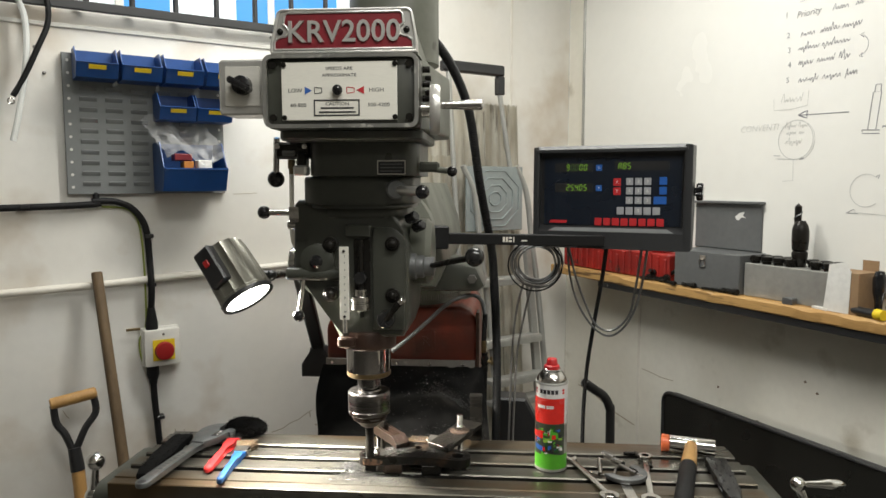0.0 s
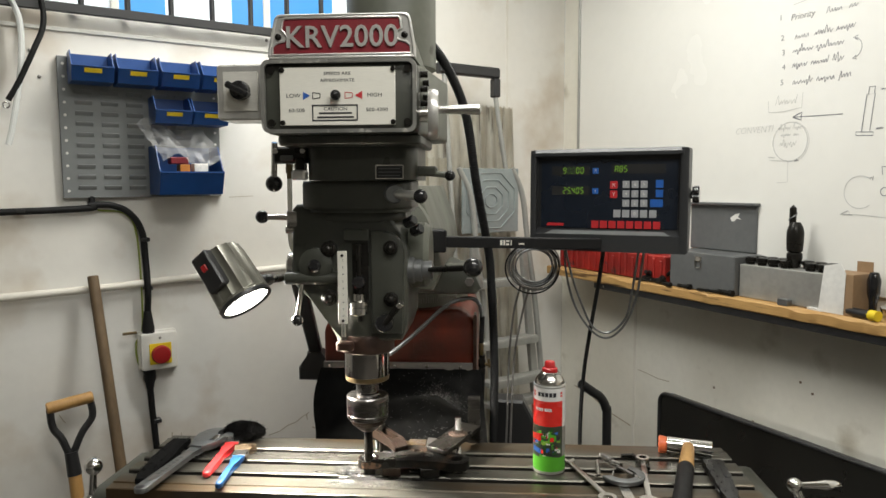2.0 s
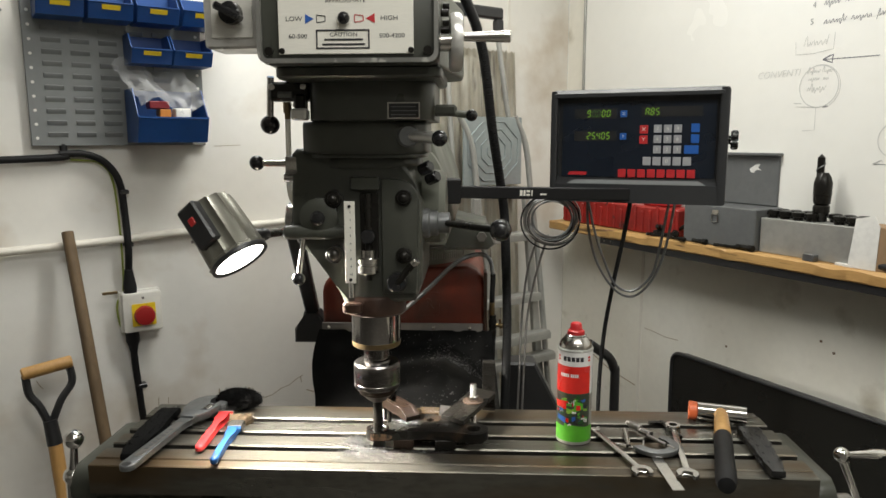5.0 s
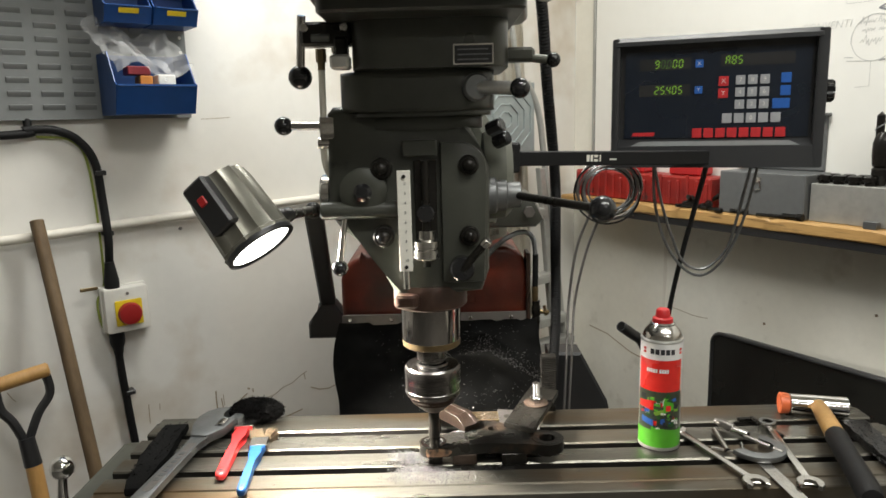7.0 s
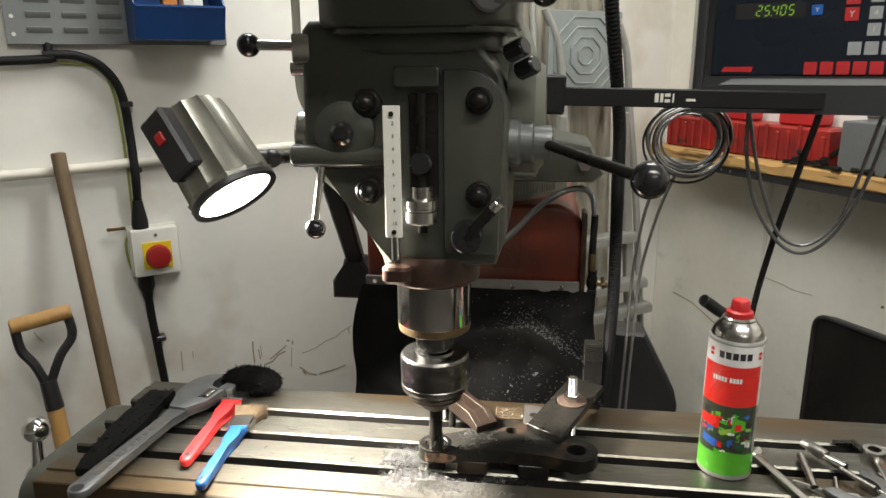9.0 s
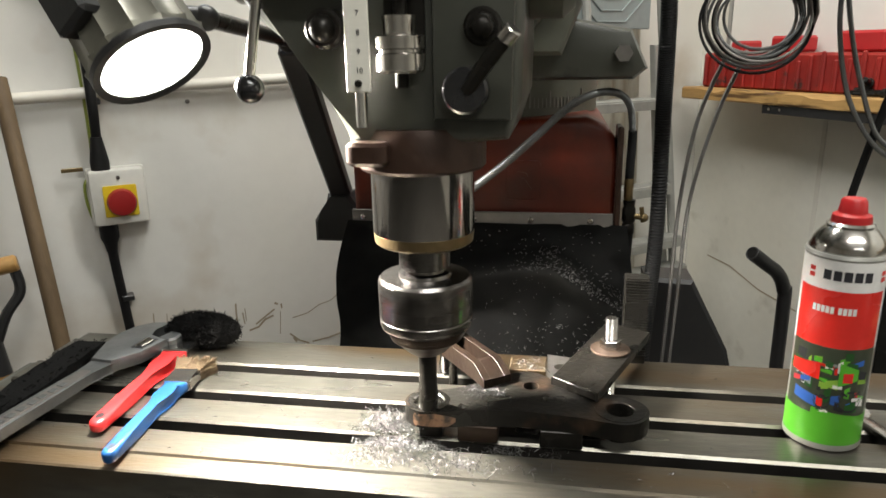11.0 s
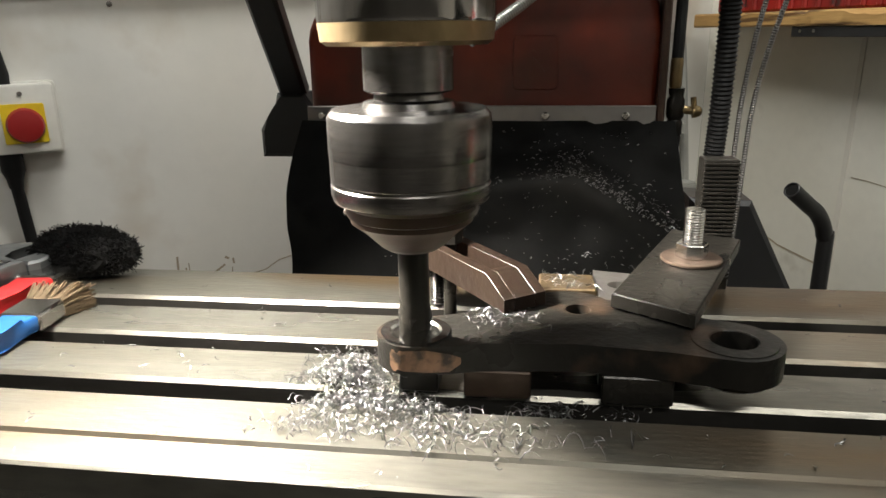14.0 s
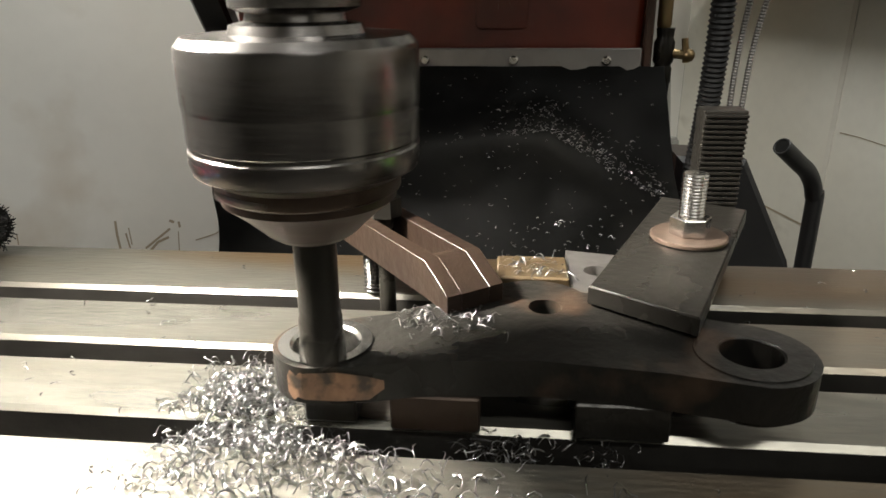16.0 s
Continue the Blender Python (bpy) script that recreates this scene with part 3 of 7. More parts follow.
for x in (-0.432, -0.345, -0.262, -0.178, -0.092):
    part("screw", lathe(BM(), [(0.0045, 0), (0.0045, 0.002), (0.003, 0.0035)], Matrix.Translation((x, 1.748, 1.055)) @ FACE, 12), STEEL, clamp_strip)
# the hanging rubber cover between column and table
NX, NS = 64, 44


def cover_at(s, a, proud=0.0):
    """A place on the cover: s from the strip down, a from side to side; a slack fold runs across its upper half."""
    x = -0.455 - 0.008 * s - 0.010 * math.sin(7 * s) * (1 - a) + (0.415 + 0.04 * s) * a
    y = 1.746 - 0.02 * math.sin(s * 3.1) - 0.14 * s ** 1.6
    s0 = fold_at(a)
    w = min(1, max(0, (a - 0.30) * 3.5)) * (1 - 0.55 * max(0, a - 0.85) / 0.15)
    bulge = math.exp(-((s - s0) / (0.05 if s < s0 else 0.15)) ** 2) * w
    y -= 0.032 * bulge + 0.010 * math.sin(a * 9 + s * 4) * s + 0.008 * noise.noise((a * 5, s * 4, 0.3)) + 0.004 * noise.noise((a * 13, s * 9, 1.3)) + proud
    return Vector((x, y, 1.05 - 0.26 * s))


def fold_at(a):
    return 0.18 + 1.0 * max(0, a - 0.74) + 0.25 * max(0, 0.74 - a)


bm = BM()
grid = [[bm.verts.new(cover_at(j / NS, k / NX)) for k in range(NX + 1)] for j in range(NS + 1)]
for a, b in zip(grid, grid[1:]):
    for k in range(NX):
        bm.faces.new((a[k], b[k], b[k + 1], a[k + 1]))
bmesh.ops.solidify(bm, geom=bm.faces[:], thickness=0.003)
part("way_cover", bm, COVER, col, "hanging black rubber way cover strewn with swarf", 80)
part("knee", box(BM(), CX - 0.20, CX + 0.20, 1.27, 1.70, 0.30, 0.70, 0.02, None, 2), MGREY, col)
part("knee_screw", cyl(BM(), (CX, 1.40, 0.0), (CX, 1.40, 0.31), 0.035), WORN, col)
part("saddle", box(BM(), CX - 0.24, CX + 0.24, 1.24, 1.60, 0.70, 0.842, 0.01, None, 2), MGREY, col)
part("base", box(BM(), CX - 0.26, CX + 0.26, 1.15, 2.30, 0.0, 0.11, 0.02, None, 2), MGREY, col)
part("oil_tray", box(BM(), 0.0, 0.16, 1.78, 2.14, 0.66, 0.69, 0.006, None, 2), BLACK, col)
bm = BM()
prism(bm, [(0.0, 0.69), (0.14, 0.69), (0.14, 0.80), (0.133, 0.83), (0.073, 0.945), (0.0, 0.948)], -0.07, 0, face_at(1.82), 0.006)
part("side_cover", bm, BLACK, col, "black sloping side cover")

# ---------- the table ----------
TX0, TX1 = -0.745, 0.490
table = thing("milling_table", "ground steel milling machine table with three T-slots", "milling table", Matrix.Translation(((TX0 + TX1) / 2, 1.37, 0.842)))
prof = [(1.236, 0.842), (1.236, 0.878), (1.246, 0.878), (1.246, 0.896), (1.227, 0.896), (1.227, 0.9465), (1.229, 0.9478), (1.2525, 0.9478), (1.254, 0.95)]
SLOTS, SLOTW = (1.2925, 1.3548, 1.4208), 0.0195
for y in SLOTS:
    prof += [(y - 0.0008, 0.95), (y, 0.9492), (y, 0.929), (y - 0.006, 0.929), (y - 0.006, 0.916), (y + SLOTW + 0.006, 0.916), (y + SLOTW + 0.006, 0.929), (y + SLOTW, 0.929), (y + SLOTW, 0.9476), (y + SLOTW + 0.0026, 0.95)]
prof += [(1.4855, 0.95), (1.4885, 0.9472), (1.511, 0.9472), (1.513, 0.9455), (1.513, 0.842)]
bm = prism(BM(), prof, TX0, TX1, Matrix(((0, 0, 1, 0), (1, 0, 0, 0), (0, 1, 0, 0), (0, 0, 0, 1))))
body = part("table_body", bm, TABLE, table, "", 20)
# Faces inside the slots take a darker steel than the table top.
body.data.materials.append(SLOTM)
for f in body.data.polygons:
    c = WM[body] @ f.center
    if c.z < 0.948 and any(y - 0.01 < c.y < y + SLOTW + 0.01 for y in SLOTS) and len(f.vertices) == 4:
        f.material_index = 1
for x0, x1, nm in ((TX0 - 0.05, TX0, "end_bracket"), (TX1, TX1 + 0.045, "end_bracket")):
    part(nm, prism(BM(), rounded(1.25, 1.49, 0.845, 0.925, 0.03, 5), x0, x1, Matrix(((0, 0, 1, 0), (1, 0, 0, 0), (0, 1, 0, 0), (0, 0, 0, 1))), 0.006, 2), MGREY, table, "grey cast end bracket")
for x in (-0.535, -0.235, 0.14):
    part("table_stop", prism(BM(), rounded(x - 0.022, x + 0.022, 0.846, 0.888, 0.006, 3), -0.02, 0.008, face_at(1.229), 0.002), STEEL, table, "bright steel trip dog")


def crank(x, y, z, side, pts, label):
    h = part("crank_hub", cyl(BM(), (x - side * 0.05, y, z), (x + side * 0.02, y, z), 0.02, bev=0.002), WORN, table)
    a, b, c = [Vector(p) for p in pts]
    arm = part("crank_arm", cyl(ball(ball(BM(), a, 0.0130), b, 0.0135), a, b, 0.0065, 0.0080), CHROME, table, label)
    d = (c - b)
    M, n = along(b, c)
    part("crank_grip", lathe(BM(), [(0.005, 0.010), (0.0065, 0.025), (0.0070, 0.040), (0.0100, 0.060), (0.0095, 0.080), (0.0050, n), (0, n + 0.001)], M, 20), CHROME, table)


part("crank_hub", cyl(BM(), (-0.79, 1.378, 0.85), (-0.845, 1.378, 0.85), 0.014, bev=0.002), WORN, table)
part("crank_arm", lathe(ball(ball(BM(), (-0.868, 1.378, 0.850), 0.0185), (-0.860, 1.378, 0.926), 0.0195), [(0.0125, 0.0), (0.0085, 0.03), (0.0075, 0.062), (0.010, 0.08)], along((-0.868, 1.378, 0.848), (-0.860, 1.378, 0.926))[0]), CHROME, table, "chromed ball crank arm")
part("crank_tail", lathe(BM(), [(0.015, 0), (0.012, 0.03), (0.009, 0.09), (0.015, 0.10), (0.0, 0.115)], along((-0.868, 1.378, 0.848), (-0.878, 1.378, 0.74))[0]), CHROME, table)
crank(0.56, 1.30, 0.865, 1, ((0.590, 1.285, 0.872), (0.551, 1.285, 0.965), (0.640, 1.300, 0.960)), "chromed ball crank arm")
part("dial", cyl(BM(), (0.535, 1.37, 0.86), (0.56, 1.37, 0.86), 0.035, bev=0.002, seg=32), WORN, table)

# ---------- the head ----------
SX, SY = -0.2515, 1.31
head = col
BY = 1.125   # front plane of the belt housing
bm = BM()
prism(bm, rounded(-0.3835, -0.1295, 1.606, 1.7245, 0.014, 4), -0.05, 0.0, face_at(BY), 0.005, 2)
part("belt_housing", bm, MGREY, head)
bm = BM()
prism(bm, [(-0.381, 1.1755), (-0.1335, 1.1755), (-0.128, 1.20), (-0.100, 1.39), (-0.102, 1.43), (-0.13, 1.46), (-0.36, 1.46), (-0.395, 1.41)], 1.6065, 1.7240, None, 0.006, 2)
part("housing_shell", bm, MGREY_L, head, "paler grey cast side of the belt housing")
bm = BM()
o, i = rounded(-0.383, -0.130, 1.6075, 1.7243, 0.013, 4), rounded(-0.3770, -0.136, 1.6135, 1.7183, 0.009, 4)
M = face_at(BY)
ro, ri, fo, fi = ([bm.verts.new(M @ Vector((x, y, h))) for x, y in q] for q, h in ((o, 0.0), (i, 0.003), (o, 0.010), (i, 0.010)))
n = len(ro)
for k in range(n):
    j = (k + 1) % n
    bm.faces.new((ro[k], ro[j], fo[j], fo[k]))
    bm.faces.new((fo[k], fo[j], fi[j], fi[k]))
    bm.faces.new((fi[k], fi[j], ri[j], ri[k]))
part("front_rim", bm, RIMM, head, "bare metal rim worn bright")
plate = part("speed_plate", box(BM(), -0.3535, -0.1645, BY - 0.0045, BY - 0.001, 1.6195, 1.7125, 0.0008), SATIN, head, "satin speed plate with printed text")
for x in (-0.349, -0.168):
    for z in (1.624, 1.708):
        part("screw", lathe(BM(), [(0.0042, 0), (0.0042, 0.002), (0.003, 0.0032)], Matrix.Translation((x, BY - 0.0045, z)) @ FACE, 14), DARKST, plate)
for x, z in ((-0.368, 1.624), (-0.368, 1.708), (-0.145, 1.624), (-0.145, 1.708)):
    part("housing_screw", cyl(BM(), (x, BY - 0.002, z), (x, BY - 0.006, z), 0.006, seg=12), DARKST, head)
PF = Matrix.Translation((0, BY - 0.0047, 0)) @ FACE


def plate_text(s, x, z, size, mat=None, stretch=1.15):
    part("lettering", lettering(s, size, PF @ Matrix.Translation((x, z, 0)), 0.0002, stretch=stretch), mat or INK, plate, smooth=0)


plate_text("SPEEDS ARE", -0.2585, 1.7015, 0.0074)
plate_text("APPROXIMATE", -0.2585, 1.6908, 0.0074)
plate_text("LOW", -0.331, 1.667, 0.0088)
plate_text("HIGH", -0.198, 1.667, 0.0088)
plate_text("60-500", -0.326, 1.6435, 0.0082)
plate_text("500-4200", -0.1945, 1.6435, 0.0082)
plate_text("CAUTION", -0.262, 1.6455, 0.0075)
for z, w in ((1.6390, 0.027), (1.6325, 0.030)):
    part("lettering", box(BM(), -0.262 - w, -0.262 + w, BY - 0.0052, BY - 0.0046, z - 0.0012, z + 0.0012), INK, plate, "tiny unreadable printed line", 0)
bm = BM()
for x0, x1, z0, z1 in ((-0.3005, -0.2255, 1.6505, 1.6525), (-0.3005, -0.2255, 1.6265, 1.6285), (-0.3005, -0.2985, 1.6285, 1.6505), (-0.2275, -0.2255, 1.6285, 1.6505)):
    box(bm, x0, x1, BY - 0.0053, BY - 0.0045, z0, z1)
part("caution_frame", bm, INK, plate, smooth=0)
part("blue_arrow", prism(BM(), [(-0.315, 1.6605), (-0.315, 1.6735), (-0.3035, 1.667)], 0, 0.0004, PF), INKBLUE, plate, smooth=0)
part("red_arrow", prism(BM(), [(-0.218, 1.6605), (-0.218, 1.6735), (-0.230, 1.667)], 0, 0.0004, PF), INKRED, plate, smooth=0)
for x, mm in ((-0.293, INK), (-0.240, INKRED)):
    bm = BM()
    for a, b in (((-0.006, -0.005), (0.006, -0.0035)), ((0.006, -0.0035), (0.006, 0.0035)), ((0.006, 0.0035), (-0.006, 0.005)), ((-0.006, 0.005), (-0.006, -0.005))):
        v = Vector((b[1] - a[1], a[0] - b[0], 0)).normalized() * 0.0006
        A, B2 = Vector((x + a[0], 1.667 + a[1], 0.0004)), Vector((x + b[0], 1.667 + b[1], 0.0004))
        bm.faces.new([bm.verts.new(PF @ q) for q in (A - v, B2 - v, B2 + v, A + v)])
    part("pictogram", bm, mm, plate, smooth=0)
part("centre_knob", ball(BM(), (-0.2605, BY - 0.010, 1.667), 0.0085), BAKE, head, "small black knob")

# nameplate
NY = BY + 0.004
def plate_outline(e):
    """The nameplate's waisted outline, drawn in by e."""
    return [(-0.3725 + e, 1.7265 + e), (-0.1325 - e, 1.7265 + e), (-0.1330 - e, 1.7425)] + arc(-0.1515, 1.7845, 0.0115 - e * 0.6, 10, 95, 5) + arc(-0.3500, 1.7850, 0.0115 - e * 0.6, 85, 170, 5) + [(-0.3720 + e, 1.7425)]


npl = part("nameplate", prism(BM(), plate_outline(0), -0.016, 0.002, face_at(NY), 0.002), CAST, head, "cast alloy nameplate with worn border")
field = [(-0.3655, 1.7330), (-0.1395, 1.7330), (-0.1400, 1.7455), (-0.1475, 1.7515), (-0.1600, 1.7545), (-0.1640, 1.7615), (-0.1600, 1.7685), (-0.1545, 1.7720), (-0.1560, 1.7865), (-0.1600, 1.7905), (-0.3430, 1.7910), (-0.3475, 1.7870), (-0.3500, 1.7725), (-0.3450, 1.7690), (-0.3415, 1.7620), (-0.3450, 1.7550), (-0.3575, 1.7520), (-0.3650, 1.7460)]
part("nameplate_field", prism(BM(), field, 0.0021, 0.0026, face_at(NY)), NRED, npl, "dark red painted field")
bm = BM()
border = [Vector((x, NY - 0.0030, z)) for x, z in field]
tube(bm, border + border[:1], 0.0021, 8, 0)
edge = [Vector((x, NY - 0.0022, z)) for x, z in plate_outline(0.0022)]
tube(bm, edge + edge[:1], 0.0024, 8, 0)
part("nameplate_border", bm, CAST, npl, "raised bare metal border")
part("nameplate_letters", lettering("KRV2000", 0.0480, face_at(NY) @ Matrix.Translation((-0.2515, 1.7590, 0.0040)), 0.0022, stretch=1.0, bold=0.0005), CAST, npl, "raised bare metal characters", 20)
for x in (-0.3555, -0.1495):
    part("rivet", lathe(BM(), [(0.0055, 0), (0.005, 0.002), (0.002, 0.0035)], Matrix.Translation((x, NY - 0.002, 1.762)) @ FACE, 14), DARKST, npl)
# motor and back of the belt housing
bm = BM()
prism(bm, [(-0.366, 1.7245), (-0.132, 1.7245), (-0.155, 1.793), (-0.350, 1.793)], -0.23, 0.0, face_at(NY + 0.016), 0.008, 2)
part("top_cover", bm, MGREY_L, head)
part("motor", lathe(BM(), [(0.088, 1.75), (0.088, 2.12), (0.08, 2.14), (0.03, 2.15)], Matrix.Translation((-0.21, 1.40, 0)), 40), MGREY_L, head, "light grey cylindrical drive motor")
for k in range(5):
    part("cap_screw", cyl(BM(), (-0.134, 1.185 + 0.02 * (k % 2), 1.66 + 0.012 * k), (-0.118, 1.185 + 0.02 * (k % 2), 1.66 + 0.012 * k), 0.0055, seg=12), DARKST, head)

# switch box
sw = part("switch_box", prism(BM(), rounded(-0.470, -0.384, 1.632, 1.7235, 0.006, 3), -0.07, 0, face_at(1.150), 0.003), CAST, head, "metal reversing switch box")
part("switch_face", prism(BM(), rounded(-0.4585, -0.3985, 1.6465, 1.7115, 0.002, 2), 0, 0.002, face_at(1.150), 0.0006), SWFACE, sw, "satin square switch plate")
bm = lathe(BM(), [(0.016, 0), (0.0155, 0.012), (0.012, 0.014)], Matrix.Translation((-0.4275, 1.148, 1.680)) @ FACE, 24)
box(bm, -0.021, 0.021, -0.0055, 0.0055, 0.006, 0.026, 0.003, Matrix.Translation((-0.4275, 1.148, 1.680)) @ FACE @ Matrix.Rotation(radians(-28), 4, "Z"))
part("switch_knob", bm, BAKE, sw, "black rotary switch knob")

# speed handwheel on the side
hw = part("handwheel", lathe(BM(), [(0.010, -0.006), (0.030, -0.007), (0.039, -0.0085), (0.0415, -0.004), (0.0415, 0.004), (0.039, 0.0085), (0.030, 0.007), (0.010, 0.006)], Matrix.Translation((-0.107, 1.155, 1.638)) @ Matrix.Rotation(radians(5), 4, "Z") @ Matrix.Rotation(radians(90), 4, "Y"), 36), CAST, head, "cast alloy speed handwheel")
part("wheel_hub", cyl(BM(), (-0.1305, 1.155, 1.638), (-0.112, 1.155, 1.638), 0.0125, bev=0.001), STEEL, hw)
part("wheel_handle", lathe(BM(), [(0.006, 0), (0.0065, 0.02), (0.0085, 0.07), (0.0085, 0.08), (0.004, 0.083)], Matrix.Translation((-0.102, 1.150, 1.645)) @ Matrix.Diagonal((0.9, 1, 1, 1)) @ Matrix.Rotation(radians(90), 4, "Y"), 20), STEEL, hw)

# neck and lower housing
bm = BM()
prism(bm, rounded(-0.372, -0.128, 1.15, 1.39, 0.02, 4), 1.590, 1.607, None, 0.003)
part("neck_flange", bm, MGREY, head)
bm = BM()
prism(bm, [(x + (0.008 * (x + 0.34) / 0.2), y) for x, y in rounded(-0.341, -0.150, 1.210, 1.42, 0.036, 8)], 1.531, 1.596, None, 0.003, 2)
part("neck", bm, MGREY, head)
tag = part("type_plate", prism(BM(), rounded(-0.2135, -0.1635, -0.0125, 0.0125, 0.001, 2), 0, 0.0015, Matrix.Translation((0, 1.2095, 1.5455)) @ FACE), STEEL, head, "black machine plate with unreadable lines")
part("plate_field", box(BM(), -0.2115, -0.1655, 1.2074, 1.2079, 1.5350, 1.5560), BLACK, tag, smooth=0)
for k in range(3):
    part("plate_line", box(BM(), -0.208, -0.170 + 0.003 * (k % 2), 1.2069, 1.2073, 1.5385 + 0.006 * k, 1.5400 + 0.006 * k), TOOLSTEEL, tag, smooth=0)
bm = BM()
prism(bm, rounded(-0.363, -0.158, 1.234, 1.44, 0.050, 8), 1.479, 1.5305, None, 0.006, 3)
prism(bm, rounded(-0.352, -0.162, 1.240, 1.43, 0.050, 8), 1.4725, 1.4795, None, 0.002, 2)
prism(bm, rounded(-0.345, -0.172, 1.262, 1.43, 0.050, 8), 1.455, 1.473, None, 0.004, 2)
part("gear_housing", bm, MGREY, head)

# main body
bm = BM()
prism(bm, [(-0.300, 1.222), (-0.178, 1.232), (-0.168, 1.262), (-0.165, 1.40), (-0.178, 1.43), (-0.200, 1.475), (-0.335, 1.478), (-0.345, 1.487), (-0.374, 1.487), (-0.382, 1.478), (-0.386, 1.345), (-0.372, 1.325), (-0.318, 1.283), (-0.302, 1.262)], -0.20, 0, face_at(1.268), 0.010, 3)
part("head_body", bm, MGREY, head)
bm = BM()
prism(bm, arc(-0.207, 1.402, 0.036, 10, 85, 6) + [(-0.232, 1.438), (-0.232, 1.248), (-0.175, 1.248), (-0.1715, 1.39)], 0, 0.012, face_at(1.268), 0.003, 2)
part("front_cover", bm, MGREY, head)
for x, z in ((-0.195, 1.408), (-0.195, 1.313)):
    part("cover_bolt", ball(cyl(BM(), (x, 1.258, z), (x, 1.249, z), 0.0135, seg=24, bev=0.002), (x, 1.249, z), 0.0095, 14), DARKST, head)
for x, z in ((-0.311, 1.405), (-0.311, 1.314)):
    part("boss", ball(cyl(BM(), (x, 1.270, z), (x, 1.252, z), 0.0145, seg=24, bev=0.002), (x, 1.252, z), 0.010, 14), DARKST, head)
part("lubricator", prism(BM(), rounded(-0.283, -0.236, 1.420, 1.442, 0.004, 3), 0, 0.012, face_at(1.268), 0.002), MGREY, head)
# Raised dark strip stands in for the slot's shaded recess.
part("feed_slot_strip", box(BM(), -0.268, -0.238, 1.262, 1.2665, 1.295, 1.415, 0.001), DARKST, head, "dark strip painting the shade of a vertical slot")
part("stop_screw", cyl(BM(), (-0.2535, 1.252, 1.272), (-0.2535, 1.252, 1.415), 0.0052, seg=14), DARKST, head)
part("stop_block", cyl(BM(), (-0.2535, 1.262, 1.345), (-0.2535, 1.240, 1.345), 0.012, seg=16, bev=0.002), BAKE, head)
bm = lathe(BM(), [(0.0165, 1.283), (0.018, 1.285), (0.018, 1.296), (0.016, 1.297), (0.016, 1.299), (0.018, 1.30), (0.018, 1.308), (0.012, 1.31), (0.0125, 1.322)], Matrix.Translation((-0.2535, 1.249, 0)), 28)
NUT = part("micrometer_nut", bm, STEEL, head, "bright knurled depth stop nut", origin=(-0.2535, 1.249, 1.29))
rul = part("depth_rule", box(BM(), -0.2895, -0.272, 1.233, 1.236, 1.270, 1.404, 0.0006), SATIN, head, "white graduated depth rule")
for k in range(2, 11):
    part("rule_figure", lettering(str(k), 0.0052, face_at(1.2327) @ Matrix.Translation((-0.2795, 1.3868 - 0.01275 * (k - 2), 0)), 0.0002), INK, rul, smooth=0)
for z in (1.276, 1.396):
    part("rule_screw", cyl(BM(), (-0.2805, 1.2335, z), (-0.2805, 1.2310, z), 0.0026, seg=10), DARKST, rul)
part("rule_rod", cyl(BM(), (-0.281, 1.240, 1.245), (-0.281, 1.240, 1.275), 0.0045, seg=14), CHROME, head)

# fine feed wheel boss at the front left
bm = lathe(BM(), [(0.030, 0), (0.032, 0.004), (0.032, 0.012), (0.024, 0.016), (0.014, 0.017)], Matrix.Translation((-0.336, 1.268, 1.375)) @ FACE, 32)
part("fine_feed_boss", bm, MGREY, head)
part("fine_feed_knob", lathe(BM(), [(0.011, 0.015), (0.012, 0.018), (0.012, 0.022), (0.008, 0.026), (0.0, 0.027)], Matrix.Translation((-0.336, 1.268, 1.375)) @ FACE, 20), BAKE, head)
bm = cyl(BM(), (-0.395, 1.262, 1.350), (-0.290, 1.262, 1.350), 0.012, seg=18, bev=0.002)
part("feed_shaft", bm, MGREY, head)
bm = cyl(BM(), (-0.400, 1.31, 1.366), (-0.384, 1.31, 1.366), 0.030, seg=32, bev=0.003)
part("feed_dial", bm, STEEL, head, "bright steel side dial")
bm = cyl(BM(), (-0.362, 1.262, 1.345), (-0.372, 1.255, 1.278), 0.004, seg=12)
part("trip_lever", bm, STEEL, head)
part("trip_ball", ball(BM(), (-0.372, 1.255, 1.272), 0.011), BAKE, head, "small black lever ball")


def ball_lever(p0, p1, r, rb, nm, metal=None):
    lv = part(nm, cyl(BM(), p0, p1, r, seg=12), metal or STEEL, head)
    part("lever_ball", ball(BM(), p1, rb), BAKE, lv, "black bakelite ball")
    return lv


ball_lever((-0.392, 1.275, 1.463), (-0.441, 1.276, 1.464), 0.0055, 0.0125, "feed_lever")
part("lever_block", prism(BM(), rounded(1.445, 1.475, -0.012, 0.012, 0.003, 2), -0.392, -0.372, Matrix(((0, 0, 1, 0), (0, 1, 0, 1.28), (1, 0, 0, 0), (0, 0, 0, 1))), 0.001), STEEL, head)
part("lever_block", cyl(BM(), (-0.396, 1.28, 1.440), (-0.37, 1.28, 1.440), 0.008, seg=14), STEEL, head)
ball_lever((-0.402, 1.24, 1.600), (-0.412, 1.262, 1.526), 0.0055, 0.0155, "brake_lever")
bm = BM()
box(bm, -0.405, -0.340, 1.235, 1.265, 1.562, 1.592, 0.004)
box(bm, -0.362, -0.345, 1.225, 1.25, 1.545, 1.572, 0.003)
part("brake_bracket", bm, DARKST, head)
part("bracket_stop", cyl(BM(), (-0.392, 1.243, 1.572), (-0.366, 1.243, 1.572), 0.0095, seg=16, bev=0.002), TOOLSTEEL, head)
